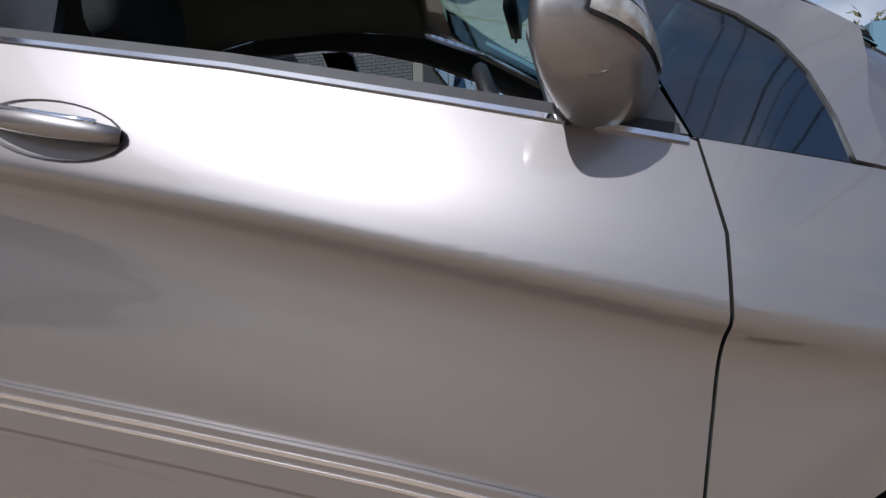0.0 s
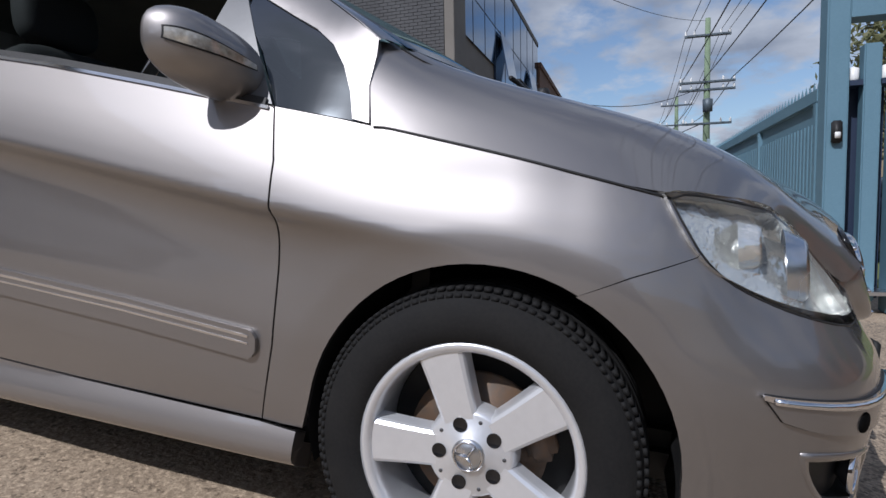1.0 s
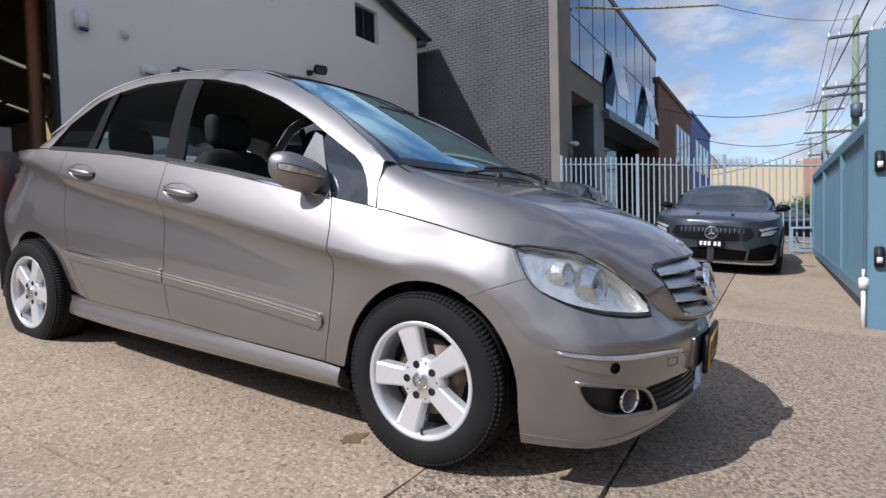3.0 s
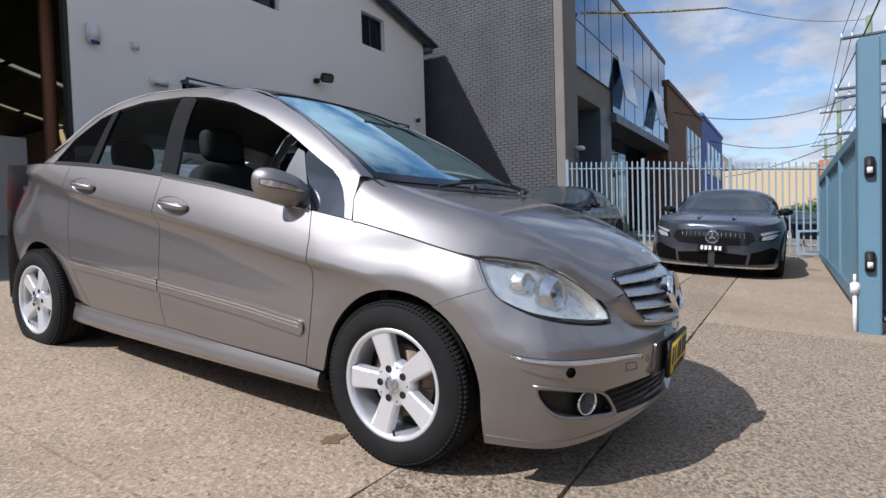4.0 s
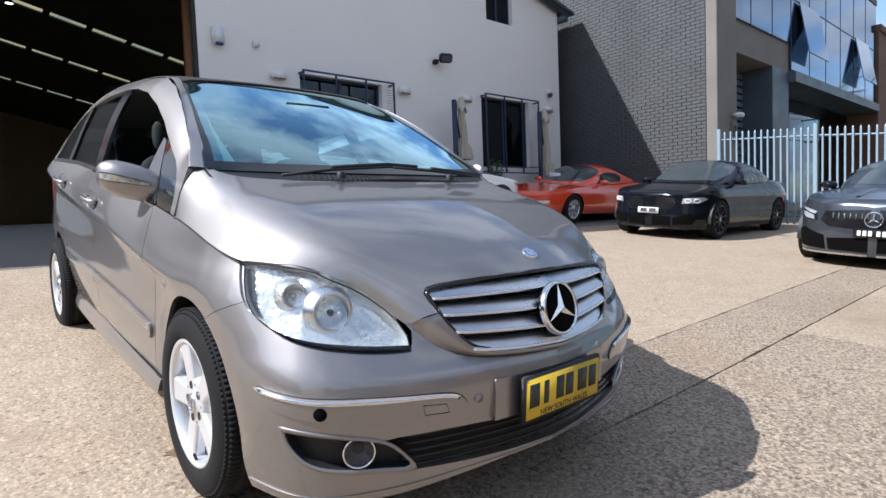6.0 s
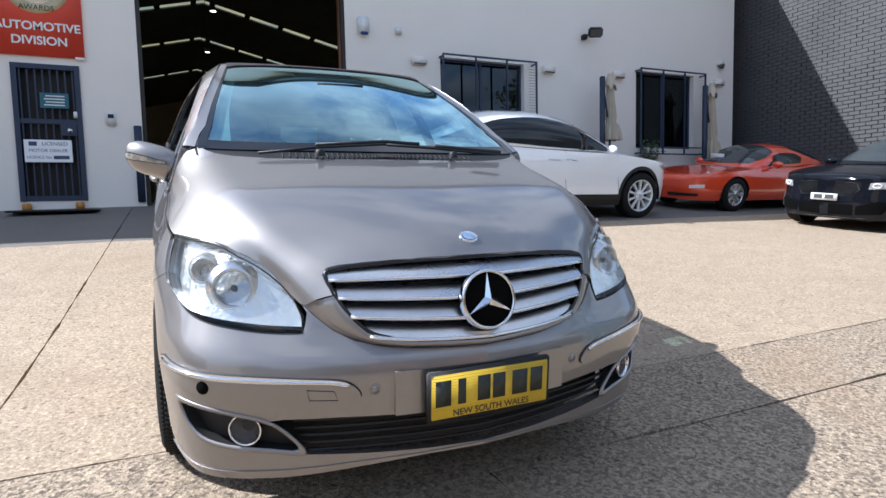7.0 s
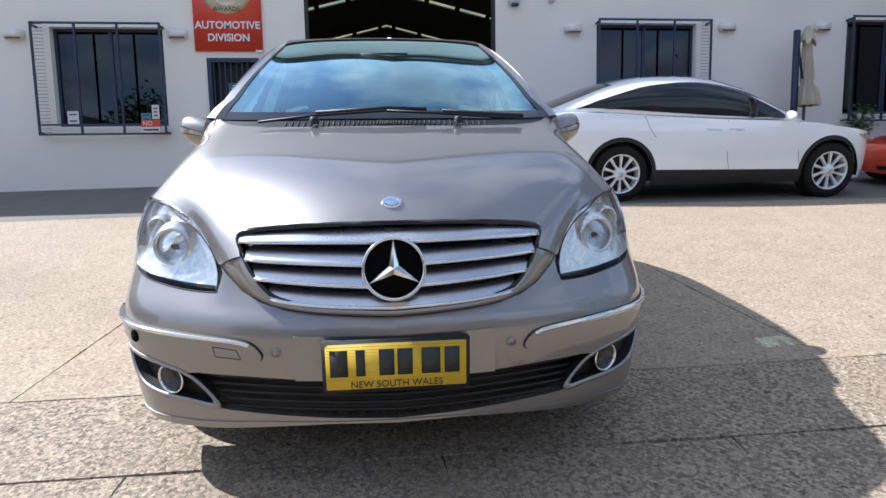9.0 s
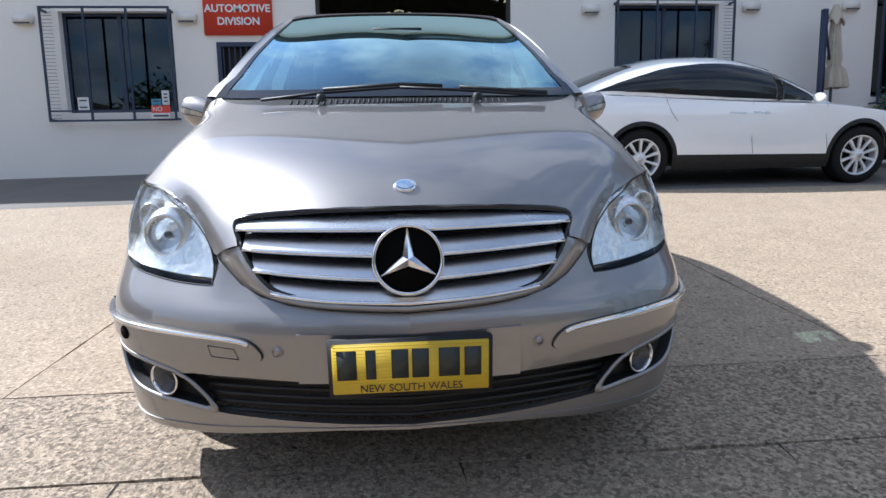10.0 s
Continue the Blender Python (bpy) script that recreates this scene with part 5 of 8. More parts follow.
for sx_ in (-1, 1):
    bm = patch([(3.30, 0.84), (3.42, 0.86), (3.43, 1.07), (3.34, 1.06), (3.28, 0.96)], skin, 0.04, 0.03, off=0.006, rim=0.02, sx=sx_)
    part("tail_light", bm, surface("red lens", (0.45, 0.02, 0.02), (0.35, 0.015, 0.015), 20, 0.1), car, "red tail lamp")
# shut line between bonnet and wings
for sx_ in (-1, 1):
    bm = bmesh.new()
    tube(bm, [(sx_ * (p[0] + 0.0006), p[1], p[2]) for p in (skin(-0.285 + 0.555 * k / 30, curve(SEAM_S, -0.285 + 0.555 * k / 30) + 0.001) for k in range(31))], 0.0028, 5)
    part("shut_line", bm, BLACK, car)
# wipers
for pts in ([(-0.50, 0.055, 1.075), (-0.28, 0.07, 1.100), (0.0, 0.085, 1.118), (0.16, 0.09, 1.112)], [(0.0, 0.05, 1.115), (0.22, 0.06, 1.105), (0.40, 0.07, 1.092), (0.56, 0.10, 1.085)]):
    bm = bmesh.new()
    tube(bm, [(x, y + 0.02, z - 0.004) for x, y, z in pts], 0.006, 6)
    w_ = part("wiper", bm, BLACK, car, "black wiper arm and blade resting on the screen")
    bm = bmesh.new()
    tube(bm, [(x, y + 0.028, z + 0.006) for x, y, z in pts[1:]], 0.009, 6)
    part("wiper_blade", bm, BLACK, w_)
for x in (-0.28, 0.28):
    bm = bmesh.new()
    lathe(bm, [(0.0, 0.018), (0.013, 0.016), (0.018, 0.006), (0.019, -0.01)], 12, 2, (x, 0.03, 1.072))
    part("washer_jet", bm, BLACK, car)


# ---- nose ----
FOGDARK = surface("smoked lamp inside", (0.05, 0.05, 0.055), (0.09, 0.09, 0.10), 30, 0.3, 0.3)
FOGLENS = glass("fog lens glass", (0.75, 0.77, 0.80), 0.8)
SENSORHOLE = surface("open hole", (0.003, 0.003, 0.003), (0.004, 0.004, 0.004), 5, 0.9, spec=0.05)


def grille_y(z):
    return curve([(0.5, -0.822), (0.55, -0.818), (0.60, -0.810), (0.67, -0.788), (0.74, -0.755), (0.80, -0.715)], z)


def grille_pt(x, z, d=0.0):
    return Vector((x, grille_y(z) + 0.12 * abs(x) + 0.24 * x * x - d, z))


def skin_s(x, z):
    """The way along the plan at which the skin has half width x."""
    lo, hi = -NOSE, -0.45
    for _ in range(30):
        mid = (lo + hi) / 2
        lo, hi = (mid, hi) if skin(mid, z)[0] < x else (lo, mid)
    return (lo + hi) / 2


CHIN = [(0, 0.534), (0.10, 0.536), (0.20, 0.541), (0.29, 0.550), (0.36, 0.566), (0.412, 0.592), (0.450, 0.625), (0.484, 0.660)]
FOG = [(-0.515, 0.408), (-0.60, 0.403), (-0.73, 0.383), (-0.81, 0.361), (-0.86, 0.325), (-0.907, 0.261), (-0.818, 0.267), (-0.69, 0.278), (-0.60, 0.299), (-0.55, 0.338), (-0.522, 0.38)]
BAND_TOP = [(-NOSE, 0.362), (-1.157, 0.362), (-0.997, 0.367), (-0.85, 0.366)] + FOG[3::-1]
BAND_LOW = FOG[:4:-1] + [(-1.099, 0.252), (-1.244, 0.248), (-NOSE, 0.246)]
BUMP = ([(skin_s(x, z) if x else -NOSE, z) for x, z in CHIN] + [(-0.908, 0.640), (-0.905, 0.610)] + [p for p in HL_LOW if p[1] < 0.705][::-1] + [(-0.340, 0.716), (-0.224, 0.673), (-0.137, 0.634)]
        + arc(0.022, 0.315, 0.358, 122, 180, 10) + [(-0.350, 0.172), (-0.48, 0.176), (-0.66, 0.180), (-0.85, 0.190), (-1.05, 0.214), (-1.23, 0.230), (-NOSE, 0.232)] + BAND_LOW[::-1] + BAND_TOP[::-1])
def loop_tube(line, sx):
    bm = bmesh.new()
    tube(bm, [Vector((sx * p[0], p[1] - 0.001, p[2])) for p in (skin(s, z) for s, z in line)], 0.0028, 5, closed=True)
    return bm


for sx_ in (-1, 1):
    b_ = part("front_bumper", patch(BUMP, skin, 0.0185, 0.0125, gap=0.0, rim=0.02, sx=sx_), PAINT, car)
    lip = [(-0.352, 0.206), (-0.48, 0.207), (-0.66, 0.209), (-0.85, 0.217), (-1.05, 0.232), (-NOSE, 0.243)]
    part("bumper_lip", patch(strip_poly(lip, 0.006), skin, 0.03, 0.02, off=0.003, rim=0.004, sx=sx_), PAINT, b_)
    # side pad with its chrome edge
    pad = [(-0.44, 0.503), (-0.50, 0.498), (-0.63, 0.492), (-0.735, 0.489), (-0.855, 0.483), (-0.975, 0.476), (-1.024, 0.465), (-1.050, 0.440), (-1.050, 0.422), (-1.023, 0.417), (-0.912, 0.422), (-0.79, 0.429), (-0.67, 0.432), (-0.55, 0.443), (-0.475, 0.462)]
    pad = smooth_line(pad, 3)
    pd = part("bumper_pad", patch(pad, skin, 0.025, 0.014, off=0.007, rim=0.010, sx=sx_), PAINT, b_, "raised bumper pad")
    chrome = [(s, z + 0.001) for s, z in pad[:19]]
    bm = patch(chrome + [(s, z - 0.004 - 0.011 * math.sin(math.pi * min(1, (i + 2) / 20))) for i, (s, z) in reversed(list(enumerate(chrome)))], skin, 0.02, 0.01, off=0.0105, rim=0.006, sx=sx_)
    tube(bm, [Vector((sx_ * p[0] * 1.010, p[1] - 0.007, p[2])) for p in (skin(s, z - 0.007) for s, z in chrome[1:])], 0.0058, 8)
    part("pad_joint", loop_tube(pad, sx_), BLACK, pd, "dark joint round the bumper pad")
    part("chrome_strip", bm, CHROME, pd, "chrome strip along the bumper pad")
    # tow eye cover line, parking sensor
    bm = bmesh.new()
    tow = [(-0.918, 0.423), (-0.912, 0.452), (-0.982, 0.446), (-0.992, 0.420)]
    tube(bm, [Vector((sx_ * p[0], p[1], p[2])) + Vector((0, -0.008, 0)) for p in (skin(*q) for q in tow)], 0.0014, 4, closed=True)
    if sx_ < 0:
        part("tow_cover", bm, GREYTRIM, pd)
    else:
        bm.free()
    for s0, z0, ok in ((-1.092, 0.443, True), (-0.641, 0.454, False)):
        c0 = Vector(skin(s0, z0))
        nn = (Vector(skin(s0 + 0.01, z0)) - Vector(skin(s0 - 0.01, z0))).cross(Vector((0, 0, 1))).normalized()
        if nn.y > 0:
            nn = -nn
        bm = bmesh.new()
        if ok:
            lathe(bm, [(0.0, 0.0035), (0.0105, 0.003), (0.011, -0.004), (0.014, -0.004), (0.0148, 0.0025), (0.0158, 0.0015), (0.016, -0.01)], 20, 2)
        elif sx_ < 0:
            lathe(bm, [(0.0, 0.0095), (0.017, 0.0095), (0.018, 0.008), (0.0185, -0.004)], 20, 2)
        else:
            bm.free()
            continue
        m_ = Matrix.Translation(c0) @ nn.to_track_quat("Z", "Y").to_matrix().to_4x4()
        bmesh.ops.transform(bm, matrix=m_, verts=bm.verts)
        for v in bm.verts:
            v.co.x *= sx_
        part("parking_sensor" if ok else "sensor_hole", bm, PAINT if ok else SENSORHOLE, b_, "" if ok else "empty round sensor hole")
    # fog lamp recess
    rec = smooth_line(FOG + FOG[:1], 3)[:-1]
    mid_ = (-0.70, 0.330)
    inner = [(mid_[0] + (a - mid_[0]) * 0.90, mid_[1] + (b - mid_[1]) * 0.80) for a, b in rec]
    part("fog_recess", patch(inner, skin, 0.03, 0.02, off=-0.034, rim=-0.03, sx=sx_), BLACK, b_, "black plastic fog lamp recess")
    bm = bmesh.new()
    rows_ = []
    for k_, (ring_, o_) in enumerate(((rec, -0.004), (rec, 0.004), (inner, 0.001), (inner, -0.012))):
        row_ = []
        for a, b in ring_:
            p = Vector(skin(a, b))
            row_.append(bm.verts.new((sx_ * (p.x + o_ * 0.6), p.y - o_ * 0.8, p.z)))
        rows_.append(row_)
    for ra, rb in zip(rows_, rows_[1:]):
        for k in range(len(ra)):
            bm.faces.new((ra[k], ra[(k + 1) % len(ra)], rb[(k + 1) % len(ra)], rb[k]))
    part("recess_surround", bm, PAINT, b_, "body-colour frame round the fog lamp recess")
    fc = Vector(skin(-0.742, 0.332))
    nn = Vector((fc.x * 0.55, -0.75, 0)).normalized()
    m_ = Matrix.Translation(fc - nn * 0.018) @ nn.to_track_quat("Z", "Y").to_matrix().to_4x4()
    for nm, prof, mt, lb in (("fog_bezel", [(0.0385, 0.006), (0.040, 0.013), (0.0425, 0.015), (0.045, 0.012), (0.0455, 0.006)], CHROME, "chrome fog lamp ring"),
                             ("fog_reflector", [(0.0, -0.022), (0.014, -0.02), (0.028, -0.008), (0.039, 0.006)], FOGDARK, ""),
                             ("fog_lens", [(0.0, 0.016), (0.02, 0.014), (0.039, 0.008)], FOGLENS, "clear fog lamp lens")):
        bm = bmesh.new()
        lathe(bm, prof, 32, 2)
        bmesh.ops.transform(bm, matrix=m_, verts=bm.verts)
        for v in bm.verts:
            v.co.x *= sx_
        part(nm, bm, mt, b_, lb)
# lower intake: back panel and slats
bm = bmesh.new()
sheet(bm, 40, 4, lambda u, v: ((2 * u - 1) * 0.60, -0.74 + 0.28 * (2 * u - 1) ** 2 * 0.36 / 0.36 * 0.6 + 0.02, 0.235 + 0.14 * v))
intake = part("lower_intake", bm, BLACK, car, "black lower air intake")
for i in range(5):
    bm = bmesh.new()
    z0 = 0.262 + i * 0.022
    tube(bm, [(x, curve([(p[0], p[1]) for p in PLAN[:8]], abs(x)) + 0.045, z0) for x in [(-0.52 + 1.04 * k / 24) for k in range(25)]], 0.0055, 5)
    part("intake_slat", bm, BLACK, intake)
# grille
bm = bmesh.new()
GOUT = [(0, 0.779), (0.20, 0.773), (0.36, 0.761), (0.412, 0.751), (0.423, 0.735), (0.402, 0.685), (0.383, 0.651), (0.357, 0.618), (0.324, 0.591), (0.29, 0.579), (0.226, 0.570), (0.10, 0.565), (0, 0.564)]
GOUT = GOUT[:3] + smooth_line(GOUT[3:], 3)
gfull = GOUT + [(-x, z) for x, z in reversed(GOUT[1:-1])]
part("grille_back", patch(gfull, lambda x, z: tuple(grille_pt(x, z, -0.045)), 0.06, 0.04, rim=0.0), GLOSSBLACK, car)
bm = bmesh.new()
tube(bm, [grille_pt(x, z, -0.004) for x, z in gfull], 0.007, 6, closed=True)
grille = part("grille", bm, GLOSSBLACK, car, "wide four-bar chrome and silver grille")


def grille_half(z):
    return curve([(0.562, 0.02), (0.566, 0.12), (0.570, 0.226), (0.579, 0.288), (0.591, 0.322), (0.618, 0.355), (0.651, 0.381), (0.685, 0.400), (0.735, 0.420), (0.755, 0.405), (0.763, 0.35), (0.775, 0.18)], z)


# each bar: dark hollow above, silver face, chrome lip along its lower edge; the bars bow down towards the centre
for i, (z_end, z_mid, hh) in enumerate(((0.727, 0.731, 0.034), (0.683, 0.674, 0.034), (0.637, 0.620, 0.034), (0.592, 0.567, 0.034))):
    def bar(x, d, up, z_end=z_end, z_mid=z_mid):
        k = min(1.0, abs(x) / 0.42)
        return grille_pt(x, z_mid + (z_end - z_mid) * (k**1.6 if z_mid > 0.6 else k**3.2 * 1.3) + up, d)
    w = grille_half(z_end + 0.004) - 0.002
    bm = bmesh.new()
    sheet(bm, 40, 5, lambda u, v, w=w, hh=hh: bar((2 * u - 1) * (w + (0.010 * v if w < 0.38 else 0.0)), 0.006 - 0.030 * v**1.2, 0.002 + hh * v))
    part("slat", bm, SATIN, grille, "silver grille bar")
    bm = bmesh.new()
    tube(bm, [bar(w * (2 * k / 30 - 1), 0.005, 0.0) for k in range(31)], 0.0052, 6)
    part("slat_edge", bm, CHROME, grille, "chrome bar edge")
# body-colour surround under the grille, rolled forward at its inner edge
SUR = [p for p in GOUT if p[1] < 0.70][::-1] + [(0.406, 0.694)]
for sx_ in (-1, 1):
    bm = bmesh.new()
    def chin_row(u, v, sx_=sx_):
        i_ = u * (len(SUR) - 1)
        k, f = min(int(i_), len(SUR) - 2), i_ - min(int(i_), len(SUR) - 2)
        gx, gz = SUR[k][0] + (SUR[k + 1][0] - SUR[k][0]) * f, SUR[k][1] + (SUR[k + 1][1] - SUR[k][1]) * f
        ox = curve([(j / (len(CHIN) - 1), c[0]) for j, c in enumerate(CHIN)], u)
        oz = curve([(j / (len(CHIN) - 1), c[1]) for j, c in enumerate(CHIN)], u)
        p = grille_pt(gx, gz - 0.004, 0.0)
        q = Vector(skin(skin_s(ox, oz), oz)) if ox > 0.002 else Vector((0, skin(-NOSE, oz)[1], oz))
        m_ = p.lerp(q, v)
        m_.y -= 0.020 * math.sin(math.pi * min(1.0, v * 1.0 + 0.14)) ** 0.8 * (1 - 0.4 * u) - 0.004
        return (sx_ * m_.x, m_.y, m_.z)
    sheet(bm, 36, 8, chin_row)
    part("grille_surround", bm, PAINT, car, "body-colour rolled surround under the grille")
bm = bmesh.new()
tube(bm, [grille_pt(x, z + 0.004, 0.0) for x, z in SUR[::-1] + [(-a, b) for a, b in SUR[1:]]], 0.004, 6)
part("grille_lower_edge", bm, GLOSSBLACK, grille)
# round emblem
em = Matrix.Translation(grille_pt(0, 0.668, 0.016)) @ pose(0, 0, 0, 90 - 14, 0, 0)
bm = bmesh.new()
lathe(bm, [(0.074, -0.012), (0.074, 0.004), (0.079, 0.010), (0.084, 0.004), (0.085, -0.012)], 48, 2)
bmesh.ops.transform(bm, matrix=em, verts=bm.verts)
emblem = part("emblem", bm, CHROME, grille, "round chrome emblem with three arms on black")
bm = bmesh.new()
lathe(bm, [(0.0, 0.001), (0.075, 0.0), (0.075, -0.010)], 32, 2)
bmesh.ops.transform(bm, matrix=em, verts=bm.verts)
part("emblem_back", bm, SENSORHOLE, emblem)
bm = bmesh.new()
for k in range(3):
    a = radians(90 + 120 * k)
    c_, s_ = math.cos(a), math.sin(a)
    tip = bm.verts.new((0.076 * c_, 0.076 * s_, 0.005))
    mid = bm.verts.new((0, 0, 0.017))
    l_ = bm.verts.new((0.015 * math.cos(a + 1.047), 0.015 * math.sin(a + 1.047), 0.004))
    r_ = bm.verts.new((0.015 * math.cos(a - 1.047), 0.015 * math.sin(a - 1.047), 0.004))
    bm.faces.new((mid, l_, tip))
    bm.faces.new((mid, tip, r_))
bmesh.ops.transform(bm, matrix=em, verts=bm.verts)
part("emblem_star", bm, CHROME, emblem, "three-armed chrome star", smooth=False)
bp = Vector(bonnet(0.0, -0.675))
bm = bmesh.new()
lathe(bm, [(0.0, 0.004), (0.022, 0.0035), (0.026, 0.005), (0.029, 0.001), (0.029, -0.006)], 28, 2)
bmesh.ops.transform(bm, matrix=Matrix.Translation(bp) @ pose(0, 0, 0, 32, 0, 0) @ Matrix.Diagonal((1, 0.85, 1, 1)), verts=bm.verts)
bd = part("bonnet_badge", bm, CHROME, car, "small round blue and chrome bonnet badge")
bm = bmesh.new()
lathe(bm, [(0.0, 0.0065), (0.021, 0.005)], 24, 2)
bmesh.ops.transform(bm, matrix=Matrix.Translation(bp) @ pose(0, 0, 0, 32, 0, 0) @ Matrix.Diagonal((1, 0.85, 1, 1)), verts=bm.verts)
part("badge_disc", bm, surface("badge blue", (0.16, 0.27, 0.45), (0.35, 0.42, 0.5), 60, 0.25, 0.3), bd)

# ---- headlights ----
for sx_ in (-1, 1):
    out = HL_LOW + HL_TOP
    bm = patch([(s, z) for s, z in out], skin, 0.03, 0.02, off=0.004, rim=0.008, sx=sx_, gap=0.004)
    hl = part("headlight", bm, LENS, car, "large clear swept-back headlight")
    def bowl(s, z):
        x, y, zz = skin(s, z)
        return (x - 0.016, y + 0.030, zz - 0.004)
    part("lamp_bowl", patch(out, bowl, 0.03, 0.02, rim=-0.034, sx=sx_, gap=0.004), REFLECTOR, hl, "silvered lamp bowl")
    bm = bmesh.new()
    tube(bm, [Vector((sx_ * p[0], p[1], p[2])) for p in (skin(s, z) for s, z in out)], 0.0022, 5, closed=True)
    part("lamp_seal", bm, BLACK, hl)
    for s0, z0, r0, nm, mt in ((-0.655, 0.695, 0.056, "projector", PROJ), (-0.475, 0.735, 0.036, "indicator_bowl", REFLECTOR)):
        c0 = Vector(bowl(s0, z0))
        nn = Vector((c0.x * 0.25, -1, 0.12)).normalized()
        m_ = Matrix.Translation(c0 + nn * 0.012) @ nn.to_track_quat("Z", "Y").to_matrix().to_4x4()
        bm = bmesh.new()
        lathe(bm, [(r0 * 0.80, -0.02), (r0 * 0.84, 0.012), (r0 * 0.95, 0.016), (r0 * 1.05, 0.010), (r0 * 1.35, -0.02)], 32, 2)
        bmesh.ops.transform(bm, matrix=m_, verts=bm.verts)
        for v in bm.verts:
            v.co.x *= sx_
        part("lamp_ring", bm, SATIN if nm == "projector" else REFLECTOR, hl)
        bm = bmesh.new()
        if nm == "projector":
            lathe(bm, [(0.0, 0.022), (r0 * 0.4, 0.018), (r0 * 0.8, 0.004)], 24, 2)
        else:
            lathe(bm, [(0.0, -0.026), (r0 * 0.4, -0.022), (r0 * 0.85, 0.008)], 24, 2)
        bmesh.ops.transform(bm, matrix=m_, verts=bm.verts)
        for v in bm.verts:
            v.co.x *= sx_
        part(nm, bm, mt, hl)
        bm = bmesh.new()
        lathe(bm, [(0.0, 0.004), (0.008, 0.0), (0.009, -0.03)], 12, 2)
        bmesh.ops.transform(bm, matrix=m_, verts=bm.verts)
        for v in bm.verts:
            v.co.x *= sx_
        part("bulb", bm, SATIN if nm == "indicator_bowl" else GREYTRIM, hl)

# ---- number plate ----
plate = part("plate_backing", patch([(-0.270, 0.366), (0.270, 0.366), (0.270, 0.490), (-0.270, 0.490)], lambda x, z: (x, -0.814 + 0.10 * x * x + 0.06 * abs(x), z), 0.05, 0.03, rim=0.045), PAINT, car, "body-colour plate plinth")
part("plate_frame", boxes((-0.194, 0.194, -0.8340, -0.8140, 0.342, 0.488), bevel=0.004), BLACK, plate, "black plate frame")
pl = part("number_plate", boxes((-0.184, 0.184, -0.8365, -0.8260, 0.354, 0.478), bevel=0.002), PLATE, plate, "yellow number plate with dark characters")
INK = surface("dark plate ink", (0.02, 0.025, 0.02), (0.03, 0.035, 0.03), 20, 0.5)
for x0, w in ((-0.150, 0.046), (-0.094, 0.024), (-0.026, 0.040), (0.022, 0.040), (0.090, 0.050), (0.146, 0.040)):
    part("plate_bar", boxes((x0 - w / 2, x0 + w / 2, -0.8380, -0.8364, 0.390, 0.462), bevel=0.0006), INK, pl)
mono("plate_state", "NEW SOUTH WALES", 0.026, pose(0, -0.8372, 0.366, 90, 0, 0), INK, pl, 0.0006)
for i in range(12):
    part("plate_rib", boxes((-0.180, 0.180, -0.8372, -0.8364, 0.380 + i * 0.0082, 0.3815 + i * 0.0082)), PLATE, pl)


